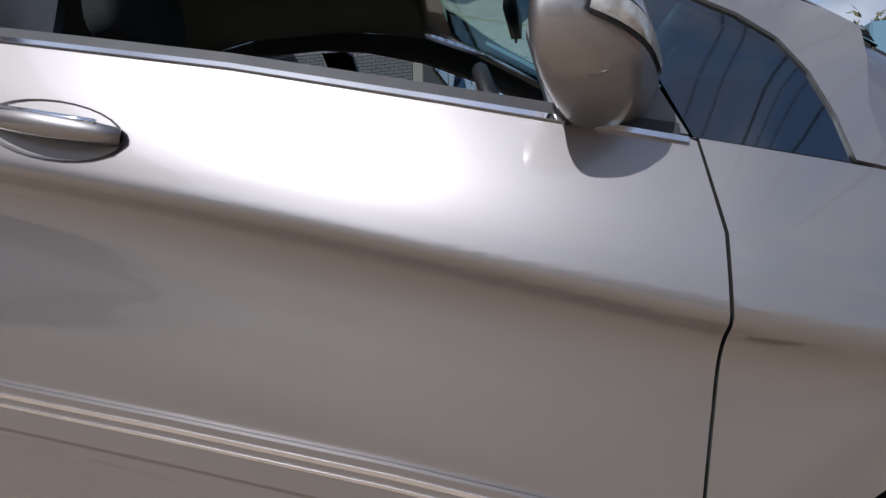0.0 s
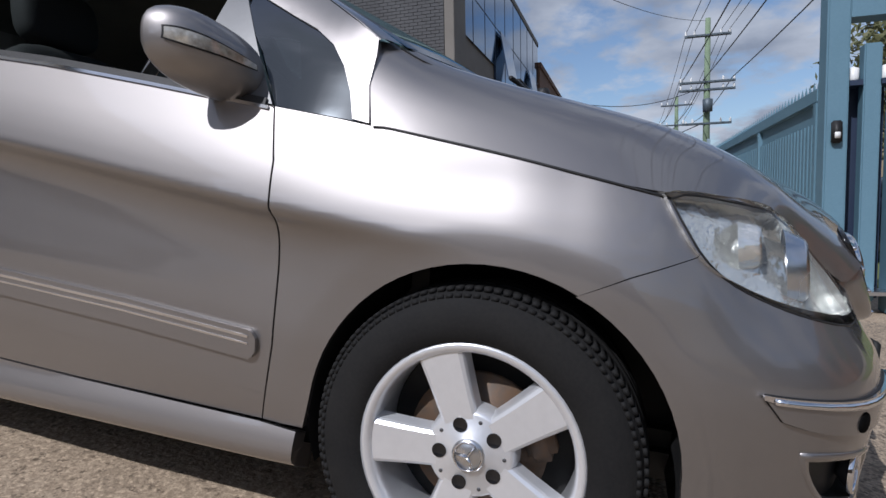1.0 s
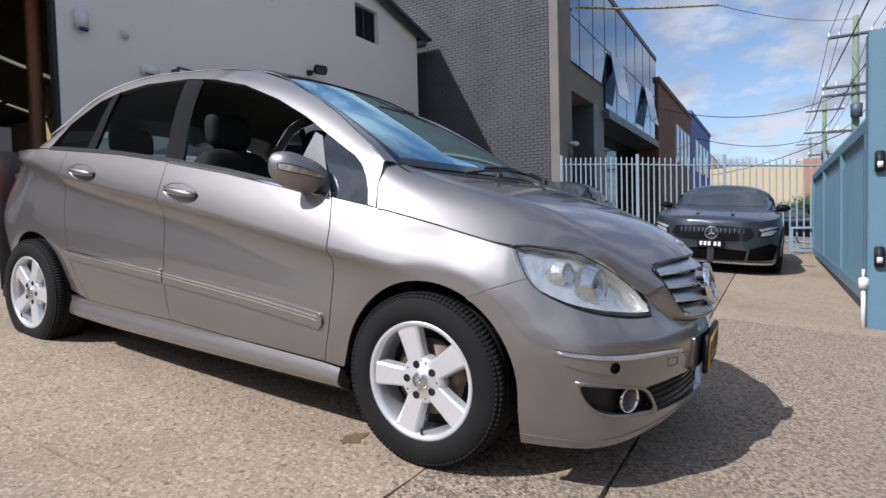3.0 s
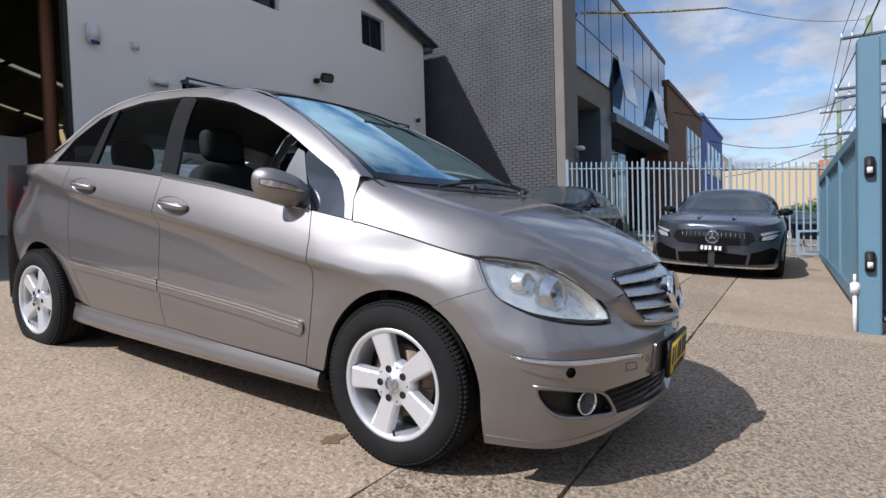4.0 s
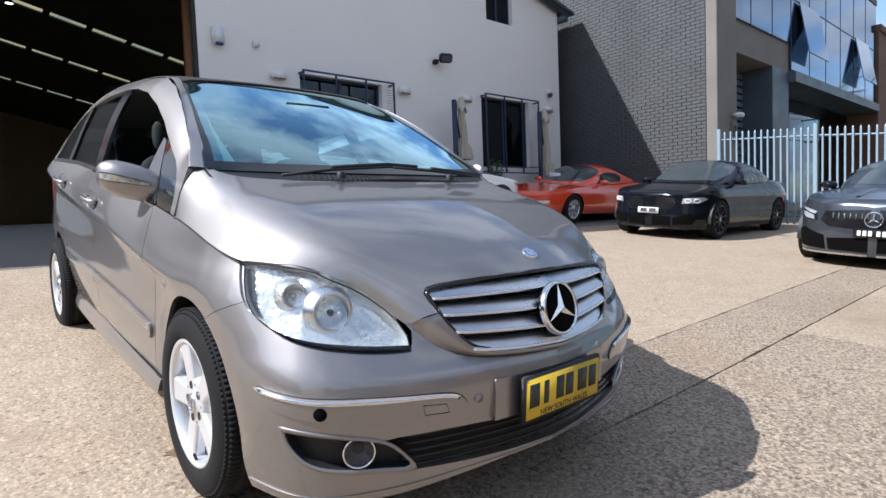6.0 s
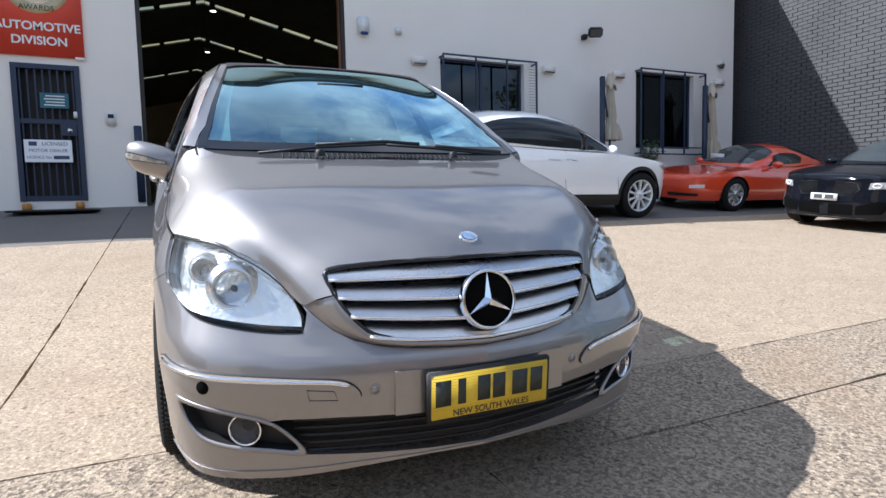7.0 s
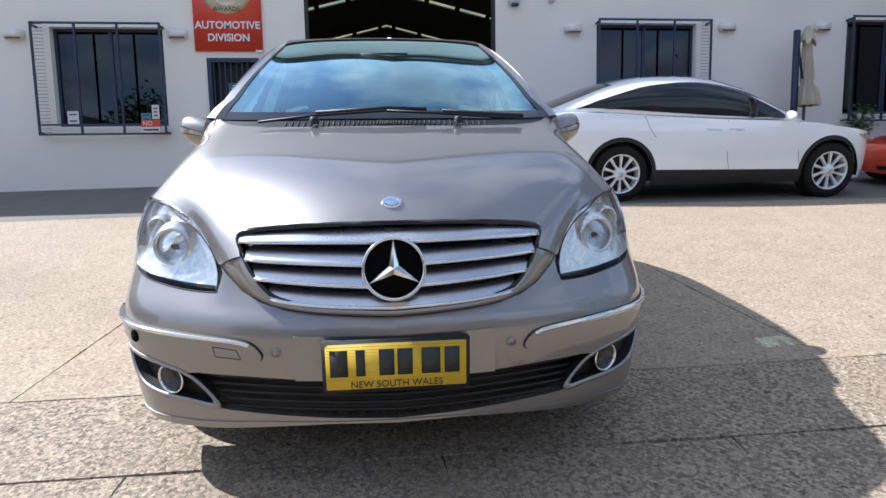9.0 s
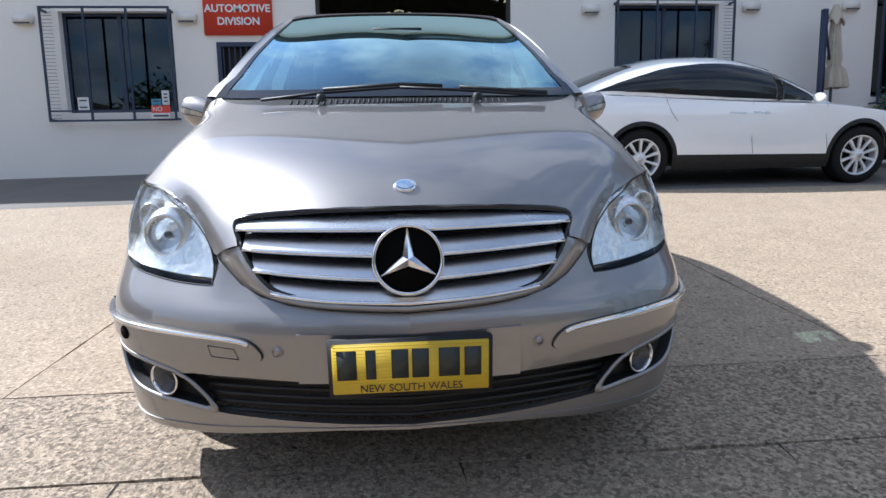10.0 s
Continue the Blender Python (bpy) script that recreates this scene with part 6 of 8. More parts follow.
# ---- wheels ----
def wheel(parent, x, y, z, sx, R=0.316, rim_r=0.212, name="wheel", spokes=5, width=0.205, rim_mat=None, tyre_mat=None, lug=True, spoke_w=(0.064, 0.084), turn=0.0, disc=True):
    """Alloy wheel; x is its outer face."""
    rm = rim_mat or ALLOY
    e = new(name)
    e.parent = parent
    e.matrix_local = pose(x, y, z) @ Matrix.Diagonal((-sx, 1, 1, 1)) @ pose(0, 0, 0, turn, 0, 0)
    h = width
    bm = bmesh.new()                     # local: -x... the outer face looks to -x
    prof = [(rim_r - 0.004, 0.012), (rim_r + 0.006, -0.002), (rim_r + 0.035, -0.008), (R - 0.035, -0.004), (R - 0.012, 0.012), (R - 0.002, 0.032), (R, 0.06), (R, h - 0.06), (R - 0.004, h - 0.03), (R - 0.03, h), (rim_r, h)]
    lathe(bm, prof, 56, 0)
    tyre = part("tyre", bm, tyre_mat or RUBBER, e, "black road tyre")
    bm = bmesh.new()
    for k in range(110):
        a = k * math.tau / 110
        for x0, x1, dr in ((0.016, 0.056, 0.0045), (0.006, 0.020, 0.0165), (h - 0.05, h - 0.014, 0.004)):
            m_ = pose(0, 0, 0, math.degrees(a), 0, 0)
            b2 = bmesh.ops.create_cube(bm, size=1, matrix=m_ @ Matrix.LocRotScale(((x0 + x1) / 2, 0, R - dr), None, (x1 - x0, math.tau * R / 110 * 0.72, 0.0075)))
    for x0 in (0.062, 0.098, 0.134):
        lathe(bm, [(R + 0.0005, x0), (R + 0.0025, x0 + 0.003), (R + 0.0025, x0 + 0.024), (R + 0.0005, x0 + 0.027)], 56, 0)
    part("tread", bm, tyre_mat or RUBBER, tyre)
    bm = bmesh.new()
    lathe(bm, [(rim_r - 0.006, h - 0.02), (rim_r - 0.022, 0.12), (rim_r - 0.020, 0.03), (rim_r - 0.016, 0.008), (rim_r - 0.006, 0.0), (rim_r + 0.003, 0.002), (rim_r + 0.004, 0.012)], 56, 0)
    rim = part("rim", bm, rm, e, "silver alloy rim")
    bm = bmesh.new()
    hub, ro = 0.066, rim_r - 0.012
    for k in range(spokes):
        a = k * math.tau / spokes
        def spoke(u, v, a=a):
            r = hub * 0.75 + (ro - hub * 0.75) * u
            w = spoke_w[0] + (spoke_w[1] - spoke_w[0]) * u**1.5
            t = (-1, -0.90, -0.84, -0.70, 0, 0.70, 0.84, 0.90, 1)[round(v * 8)]
            edge = (0.034, 0.010, 0.004, 0.0, 0.0, 0.0, 0.004, 0.010, 0.034)[round(v * 8)]
            xx = 0.017 - 0.006 * u + edge
            yy = w * t * 0.62
            return (xx, yy * math.cos(a) - r * math.sin(a), yy * math.sin(a) + r * math.cos(a))
        sheet(bm, 8, 8, spoke)
    part("spokes", bm, rm, rim, "thick alloy spokes", smooth=spokes > 5)
    bm = bmesh.new()
    lathe(bm, [(0.0, 0.012), (0.032, 0.012), (0.035, 0.016), (0.076, 0.0165), (0.082, 0.020), (0.088, 0.034), (0.090, 0.06)], 40, 0)
    part("hub", bm, rm, rim)
    bm = bmesh.new()
    lathe(bm, [(0.0, 0.006), (0.028, 0.008), (0.032, 0.012), (0.033, 0.02)], 32, 0)
    part("centre_cap", bm, SATIN, rim, "silver centre cap")
    if spokes == 5:
        bm = bmesh.new()
        for k in range(3):
            a = math.tau * k / 3 + 0.4
            tube(bm, [(0.004, 0, 0), (0.005, 0.025 * math.cos(a), 0.025 * math.sin(a))], [0.004, 0.0012], 4)
        tube(bm, [(0.006, 0.027 * math.cos(k * math.tau / 24), 0.027 * math.sin(k * math.tau / 24)) for k in range(24)], 0.0018, 5, closed=True)
        part("cap_emblem", bm, CHROME, rim)
    if lug:
        for k in range(5):
            a = k * math.tau / 5
            bm = bmesh.new()
            lathe(bm, [(0.0, 0.0155), (0.0128, 0.0155), (0.014, 0.0145), (0.0145, 0.03)], 14, 0, (0, -0.058 * math.sin(a), 0.058 * math.cos(a)))
            part("bolt_hole", bm, GLOSSBLACK, rim)
            bm = bmesh.new()
            a += math.pi / 5
            lathe(bm, [(0.0, 0.0158), (0.0038, 0.0155), (0.0045, 0.02)], 8, 0, (0, -0.067 * math.sin(a), 0.067 * math.cos(a)))
            part("dimple", bm, GREYTRIM, rim)
        bm = bmesh.new()
        box(bm, 0.050, 0.110, -0.050, 0.050, -0.028, 0.028, bevel=0.014)
        bmesh.ops.transform(bm, matrix=pose(0, 0, 0, 72 - turn, 0, 0) @ Matrix.Translation((0, 0, 0.125)), verts=bm.verts)
        part("brake_caliper", bm, ALLOYDARK, rim, "grey brake caliper behind the spokes")
        bm = bmesh.new()
        tube(bm, [(0.012, 0, rim_r - 0.018), (0.004, 0.004, rim_r - 0.040)], 0.005, 6)
        bmesh.ops.transform(bm, matrix=pose(0, 0, 0, 195, 0, 0), verts=bm.verts)
        part("valve", bm, BLACK, rim, "black rubber tyre valve")
    if disc:
        bm = bmesh.new()
        lathe(bm, [(0.075, 0.055), (0.08, 0.08), (0.138, 0.08), (0.138, 0.095)], 40, 0)
        part("brake_disc", bm, ALLOYDARK, rim, "rust-tinged brake disc")
    bm = bmesh.new()
    lathe(bm, [(0.0, 0.13), (rim_r - 0.01, 0.13)], 24, 0)
    part("inner_dark", bm, BLACK, rim)
    return e


for sx_ in (-1, 1):
    for y_ in (0.0, 2.778):
        wheel(car, sx_ * 0.866, y_ + (0.035 if y_ == 0 else 0.0), 0.316, sx_, turn=-20 if y_ == 0 else 20)
        bm = bmesh.new()
        def liner(u, v, sx_=sx_, y_=y_):
            a = radians(-15 + 210 * u)
            yy, zz = y_ + (0.022 if y_ == 0 else 0.0) + 0.366 * math.cos(a), 0.315 + 0.366 * math.sin(a)
            return (sx_ * (min(0.862, skin(yy, zz)[0] - 0.016) * (1 - v) + 0.46 * v), yy, zz)
        sheet(bm, 24, 3, liner)
        part("wheel_liner", bm, BLACK, car)
        part("inner_well", boxes((sx_ * 0.47 - 0.01, sx_ * 0.47 + 0.01, y_ - 0.42, y_ + 0.42, 0.18, 0.74)), BLACK, car, smooth=False)

# ---- cabin ----
part("cabin_floor", boxes((-0.78, 0.78, 0.35, 3.3, 0.22, 0.30), (-0.52, 0.52, -0.50, 0.40, 0.24, 0.30)), BLACK, car, smooth=False)
bm = bmesh.new()
sheet(bm, 16, 8, lambda u, v: (0.66 * (2 * u - 1), 0.24 + 0.49 * v, 1.06 - 0.015 * (2 * u - 1) ** 2 - 0.42 * ease(0.55, 1.0, v) + 0.02 * math.sin(v * 3)))
part("dashboard", bm, CABIN, car)
part("firewall", boxes((-0.70, 0.70, 0.18, 0.22, 0.25, 0.99)), BLACK, car, smooth=False)
def cushion(w, d, h, m, e=0.45):
    """A padded block with well rounded edges, standing on its base."""
    bm = bmesh.new()
    pw = lambda q: math.copysign(abs(q) ** e, q)
    def pt(u, v):
        a, b = u * math.tau, (v - 0.5) * math.pi
        return m @ Vector((w / 2 * pw(math.cos(a)) * pw(math.cos(b)), d / 2 * pw(math.sin(a)) * pw(math.cos(b)), h / 2 + h / 2 * pw(math.sin(b))))
    sheet(bm, 24, 14, pt)
    bmesh.ops.remove_doubles(bm, verts=bm.verts, dist=0.0004)
    return bm


for sx_ in (-1, 1):
    for y0, tall in ((1.25, 0.0), (2.15, -0.05)):
        seat = part("seat", cushion(0.50, 0.56, 0.20, pose(sx_ * 0.38, y0 - 0.03, 0.40)), CABIN, car, "dark cloth seat")
        part("seat_back", cushion(0.48, 0.17, 0.68 + tall, pose(sx_ * 0.38, y0 + 0.20, 0.52, -14, 0, 0)), CABIN, seat)
        part("head_restraint", cushion(0.27, 0.11, 0.20, pose(sx_ * 0.38, y0 + 0.37, 1.19 + tall, -8, 0, 0), 0.6), CABIN, seat)
bm = bmesh.new()
st = Matrix.Translation((-0.38, 0.74, 0.98)) @ pose(0, 0, 0, 65, 0, 0)
tube(bm, [st @ Vector((0.185 * math.cos(k * math.tau / 28), 0.185 * math.sin(k * math.tau / 28), 0)) for k in range(28)], 0.016, 8, closed=True)
sw = part("steering_wheel", bm, BLACK, car)
bm = bmesh.new()
box(bm, -0.17, 0.17, -0.03, 0.03, -0.04, 0.0, bevel=0.01)
box(bm, -0.07, 0.07, -0.09, 0.05, -0.05, 0.01, bevel=0.02)
bmesh.ops.transform(bm, matrix=st, verts=bm.verts)
part("steering_hub", bm, BLACK, sw)
for dims in ((-0.80, -0.765, 0.5, 1.48, 0.40, 0.93), (0.765, 0.80, 0.5, 1.48, 0.40, 0.93), (-0.79, -0.755, 1.5, 2.25, 0.46, 1.0), (0.755, 0.79, 1.5, 2.25, 0.46, 1.0)):
    part("inner_trim", boxes(dims), CABIN, car, smooth=False)
bm = bmesh.new()
sheet(bm, 8, 10, lambda u, v: Vector(roof_skin((2 * u - 1) * 0.85, 1.12 + 1.35 * v)) - Vector((0, 0, 0.03)))
part("headlining", bm, surface("grey headlining", (0.11, 0.105, 0.10), (0.09, 0.088, 0.085), 4, 0.9), car)
bm = bmesh.new()
box(bm, -0.13, 0.13, -0.015, 0.015, -0.035, 0.035, bevel=0.012)
bmesh.ops.transform(bm, matrix=pose(0, 0.80, 1.40, 0, 0, 0), verts=bm.verts)
part("rear_view_mirror", bm, BLACK, car)
part("parcel_shelf", boxes((-0.74, 0.74, 2.40, 3.20, 0.99, 1.02)), CABIN, car, smooth=False)
part("cargo_wall", boxes((-0.72, 0.72, 2.92, 2.97, 0.3, 1.02)), CABIN, car, smooth=False)
part("underbody", boxes((-0.55, 0.55, -0.52, 3.25, 0.20, 0.26)), BLACK, car, smooth=False)


# ---- the parked cars ----
CARGLASS = surface("dark car glass", (0.012, 0.015, 0.018), (0.02, 0.023, 0.026), 2, 0.05, rough_var=0.02, spec=0.4)
SCREENGLASS = surface("car screen glass", (0.03, 0.04, 0.045), (0.05, 0.06, 0.065), 2, 0.05, rough_var=0.02, spec=0.6)
GREYALLOY = surface("bright alloy", (0.80, 0.81, 0.82), (0.74, 0.75, 0.76), 6, 0.35, 0.3)
BLACKALLOY = surface("black alloy", (0.015, 0.015, 0.016), (0.025, 0.025, 0.026), 6, 0.3, 0.4)


class Hull:
    """Skin of a car: plan outline, profile over height, shoulder line, and a cabin on top. Nose towards -y, origin under the front axle."""

    def __init__(self, plan, prof, shoulder, cab_w, cab_base, cab_top, p=3.0):
        self.plan, self.prof, self.shoulder, self.cab_w, self.cab_base, self.cab_top, self.p = plan, prof, shoulder, cab_w, cab_base, cab_top, p
        arcs = [0.0]
        for (xa, ya), (xb, yb) in zip(plan, plan[1:]):
            arcs.append(arcs[-1] + math.hypot(xb - xa, yb - ya))
        i0 = min(range(len(plan) // 2), key=lambda i: abs(plan[i][1]))
        self.nose = arcs[i0]
        self.end = arcs[-1] - self.nose
        self.px = [(a - self.nose, q[0]) for a, q in zip(arcs, plan)]
        self.py = [(a - self.nose, q[1]) for a, q in zip(arcs, plan)]

    def skin(self, s, z):
        e = 0.01
        x, y = curve(self.px, s), curve(self.py, s)
        dx, dy = curve(self.px, s + e) - curve(self.px, s - e), curve(self.py, s + e) - curve(self.py, s - e)
        l, d = math.hypot(dx, dy) or 1, curve(self.prof, z)
        return (max(0.0, x + d * dy / l), y - d * dx / l, z)

    def sh(self, s):
        return curve(self.shoulder, s)

    def cabin(self, a, y):
        w, zb, zt = curve(self.cab_w, y), curve(self.cab_base, y), curve(self.cab_top, y)
        t = min(1.0, abs(a)) * math.pi / 2
        x = w * math.sin(t) ** (2 / self.p) if t > 0 else 0.0
        bend = 0.10 * (x / w) ** 2
        return (math.copysign(x, a), y + bend * (1 if y < 1.2 else -0.6), zb + (max(zt, zb + 0.005) - zb) * max(0.0, math.cos(t)) ** (2 / self.p))

    def build(self, car, paint, wb, R, bottom, arch_mat=None, arch=0.05, y0=0.0):
        """Body sides with wheel arches, top deck and cabin."""
        for sx in (-1, 1):
            n = 46
            up = [(-self.nose + (self.nose + self.end) * i / n, 0) for i in range(n + 1)]
            up = [(s, self.sh(s)) for s, _ in up]
            low = [(self.end, bottom + .1), (wb + R + arch, bottom)] + arc(wb, R, R + arch, 0, 180, 14) + [(wb - R - arch, bottom), (R + arch, bottom)] + arc(0, R, R + arch, 0, 180, 14) + [(-R - arch, bottom), (-self.nose, bottom)]
            low = [(s, max(z, bottom)) for s, z in low]
            part("body_side", patch(up + low, self.skin, 0.07, 0.05, rim=0.0, sx=sx), paint, car)
            for yc in (0.0, wb):
                bm = bmesh.new()
                def liner(u, v, yc=yc):
                    a = radians(-10 + 200 * u)
                    x = self.skin(yc, R)[0]
                    return (sx * (x - 0.01 - 0.32 * v), yc + (R + arch + .004) * math.cos(a), R + (R + arch + .004) * math.sin(a))
                sheet(bm, 16, 2, liner)
                part("wheel_liner", bm, BLACK, car)
                if arch_mat:
                    bm = bmesh.new()
                    def flare(u, v, yc=yc):
                        a = radians(-8 + 196 * u)
                        r = R + arch - .004 + 0.055 * v
                        s, z = yc + r * math.cos(a), R + r * math.sin(a)
                        x = self.skin(s, z)[0]
                        return (sx * (x + 0.008 - 0.006 * v), s, z)
                    sheet(bm, 24, 2, flare)
                    part("arch_trim", bm, arch_mat, car, "black wheel arch trim")
        bm = bmesh.new()
        def deck(u, v):
            s = -self.nose + (self.nose + self.end) * u
            x, y, z = self.skin(s, self.sh(s))
            t = 2 * v - 1
            return (x * math.copysign(abs(t) ** 0.85, t), y, z + 0.05 * min(1, x / 0.6) * (1 - t * t) ** 0.7)
        sheet(bm, 60, 14, deck)
        part("deck", bm, paint, car)
        yb0, yb1 = self.cab_top[0][0], self.cab_top[-1][0]
        bm = bmesh.new()
        sheet(bm, 24, 26, lambda u, v: self.cabin(2 * u - 1, yb0 + (yb1 - yb0) * v))
        part("cabin_shell", bm, paint, car)
        part("underbody", boxes((-0.6, 0.6, -0.6, wb + 0.7, bottom - .02, bottom + .15)), BLACK, car, smooth=False)

    def glass(self, car, screen, side, rear=None, side_mat=None, screen_mat=None):
        full = screen + [(-a, y) for a, y in reversed(screen) if a > 1e-6]
        part("windscreen", patch(full, self.cabin, 0.12, 0.1, off=0.004, rim=0.004), screen_mat or SCREENGLASS, car)
        for sx in (-1, 1):
            for poly in side:
                part("side_window", patch([(sx * a, y) for a, y in poly], self.cabin, 0.1, 0.1, off=0.004, rim=0.003), side_mat or CARGLASS, car)
        if rear:
            full = rear + [(-a, y) for a, y in reversed(rear) if a > 1e-6]
            part("rear_window", patch(full, self.cabin, 0.12, 0.1, off=0.004, rim=0.004), CARGLASS, car)

    def panel(self, name, poly, mat, car, both=True, off=0.006, label="", rim=0.008):
        for sx in ((-1, 1) if both else (-1,)):
            part(name, patch(poly, self.skin, 0.08, 0.05, off=off, rim=rim, sx=sx), mat, car, label)

    def line(self, car, pts, w=0.006, mat=None, sides=(-1, 1), name="door_gap"):
        for sx in sides:
            bm = bmesh.new()
            q = [Vector(self.skin(s, z)) for s, z in pts]
            tube(bm, [(sx * (v.x + .003), v.y, v.z) for v in q], w / 2, 4)
            part(name, bm, mat or BLACK, car)


def wing_mirror(car, x, y, z, mat):
    for sx in (-1, 1):
        bm = bmesh.new()
        def sh(u, v):
            a, b = u * math.tau, (v - .5) * math.pi
            return (sx * (x + 0.11 * math.sin(b)), y + (0.07 if math.cos(a) < 0 else 0.03) * math.cos(b) * -math.cos(a) * -1, z + 0.062 * math.cos(b) * math.sin(a) + .01)
        sheet(bm, 14, 8, sh)
        tube(bm, [(sx * (x - .16), y, z - .06), (sx * (x - .06), y, z - .03)], 0.02, 6)
        part("mirror", bm, mat, car)


# white electric crossover
WHITEP = surface("white car paint", (0.91, 0.92, 0.93), (0.88, 0.89, 0.90), 2, 0.22, 0, coat=1.0, rough_var=0.04)
suv = thing("white_crossover", pose(6.06, 6.00, ground_z(6.06, 6.00), 7.1, 0, 0) @ pose(0, 0, 0, 0, 0, 90), "white electric crossover with dark tinted glass parked along the workshop", "car")
hx = Hull([(0, -0.93), (0.35, -0.90), (0.62, -0.80), (0.82, -0.60), (0.93, -0.32), (0.975, 0.0), (0.99, 0.6), (0.995, 1.5), (0.995, 2.4), (0.98, 2.965), (0.92, 3.6), (0.80, 3.95), (0.5, 4.08), (0, 4.12)],
          [(0.2, -0.05), (0.35, -0.01), (0.5, 0.0), (0.75, -0.004), (0.9, -0.015), (1.0, -0.035), (1.1, -0.07), (1.25, -0.15)],
          [(-1.6, 0.82), (-1.1, 0.86), (-0.6, 0.90), (-0.2, 0.95), (0.3, 1.01), (0.8, 1.04), (1.6, 1.07), (2.6, 1.12), (3.4, 1.16), (4.6, 1.10), (5.2, 1.0)],
          [(0.2, 0.74), (0.6, 0.88), (1.2, 0.93), (2.2, 0.93), (3.0, 0.89), (3.6, 0.78), (4.0, 0.6)],
          [(0.2, 1.03), (0.6, 1.05), (1.6, 1.09), (2.6, 1.13), (3.4, 1.17), (4.0, 1.12)],
          [(0.2, 1.06), (0.55, 1.23), (0.9, 1.40), (1.25, 1.53), (1.6, 1.62), (2.0, 1.66), (2.5, 1.645), (3.0, 1.55), (3.5, 1.37), (4.0, 1.15)], 2.9)
hx.build(suv, WHITEP, 2.965, 0.37, 0.25, BLACK, 0.055)
hx.glass(suv, [(0, 0.35), (0.50, 0.42), (0.42, 0.95), (0.34, 1.5), (0, 1.55)],
         [[(0.975, 0.48), (0.995, 1.2), (0.995, 1.9), (0.985, 2.6), (0.97, 3.2), (0.90, 3.62), (0.74, 3.30), (0.58, 2.75), (0.50, 2.2), (0.49, 1.8), (0.52, 1.4), (0.60, 1.0), (0.76, 0.66)]], [(0, 3.0), (0.30, 3.0), (0.42, 3.8), (0, 3.85)])
hx.panel("lower_cladding", [(0.42, 0.225), (2.54, 0.225), (2.54, 0.42), (0.42, 0.40)], BLACK, suv, label="black lower cladding")
hx.panel("headlight", [(-0.95, 0.70), (-0.55, 0.80), (-0.42, 0.86), (-0.60, 0.86), (-0.98, 0.78)], REFLECTOR, suv, label="slim swept headlight")
hx.line(suv, [(1.52, 1.06), (1.52, 0.6), (1.48, 0.42)])
hx.line(suv, [(0.52, 1.02), (0.50, 0.6), (0.46, 0.42)])
hx.line(suv, [(2.66, 1.11), (2.60, 0.95), (2.52, 0.84)])
hx.line(suv, [(0.66, 1.055), (1.6, 1.085), (2.6, 1.13), (3.2, 1.16)], 0.014, CHROME, name="bright_strip")
for s0 in (1.30, 1.62):
    hx.panel("door_handle", [(s0, 0.915), (s0 + .22, 0.93), (s0 + .22, 0.95), (s0, 0.935)], SATIN, suv, off=0.004)
wing_mirror(suv, 1.04, 0.72, 1.10, WHITEP)
for sx_ in (-1, 1):
    for y_ in (0.0, 2.965):
        wheel(suv, sx_ * 0.985, y_, 0.37, sx_, 0.37, 0.258, spokes=10, width=0.255, rim_mat=GREYALLOY, lug=False, spoke_w=(0.020, 0.040), disc=False)

# red sports coupe
REDCAR = surface("orange red car paint", (0.82, 0.075, 0.022), (0.76, 0.068, 0.020), 2, 0.2, 0, coat=1.0, rough_var=0.04)
red = thing("red_coupe", pose(8.68, 6.20, ground_z(8.68, 6.20), 7.1, 0, 0) @ pose(0, 0, 0, 0, 0, -90), "orange-red classic sports coupe parked nose to the crossover", "car")
hr = Hull([(0, -0.98), (0.4, -0.94), (0.66, -0.82), (0.80, -0.55), (0.86, -0.25), (0.885, 0.0), (0.89, 0.8), (0.885, 1.6), (0.90, 2.5), (0.86, 3.0), (0.70, 3.35), (0.4, 3.46), (0, 3.48)],
          [(0.15, -0.08), (0.3, -0.02), (0.45, 0.0), (0.6, -0.004), (0.75, -0.04), (0.85, -0.09), (1.0, -0.2)],
          [(-1.6, 0.52), (-1.1, 0.58), (-0.6, 0.66), (-0.1, 0.74), (0.4, 0.78), (1.0, 0.80), (1.8, 0.83), (2.6, 0.88), (3.2, 0.82), (4.3, 0.70)],
          [(0.45, 0.62), (0.8, 0.72), (1.4, 0.74), (2.2, 0.72), (2.8, 0.62), (3.2, 0.4)],
          [(0.45, 0.80), (1.0, 0.82), (1.8, 0.85), (2.6, 0.90), (3.2, 0.86)],
          [(0.45, 0.83), (0.8, 1.02), (1.1, 1.17), (1.4, 1.26), (1.7, 1.28), (2.1, 1.24), (2.6, 1.10), (3.2, 0.88)], 2.6)
hr.build(red, REDCAR, 2.50, 0.315, 0.20, None, 0.03)
hr.glass(red, [(0, 0.52), (0.55, 0.60), (0.60, 0.95), (0.52, 1.28), (0, 1.32)],
         [[(0.965, 0.86), (0.97, 1.3), (0.955, 1.98), (0.80, 2.02), (0.68, 1.86), (0.645, 1.5), (0.68, 1.12)]], [(0, 1.75), (0.52, 1.85), (0.70, 2.15), (0.82, 2.45), (0.60, 2.75), (0, 2.8)])
hr.panel("front_lamp", [(-0.98, 0.42), (-0.70, 0.44), (-0.70, 0.50), (-0.98, 0.48)], WHITE, red, label="white and amber bumper lamp")
hr.panel("front_intake", [(-1.42, 0.26), (-0.8, 0.28), (-0.8, 0.33), (-1.42, 0.32)], BLACK, red)
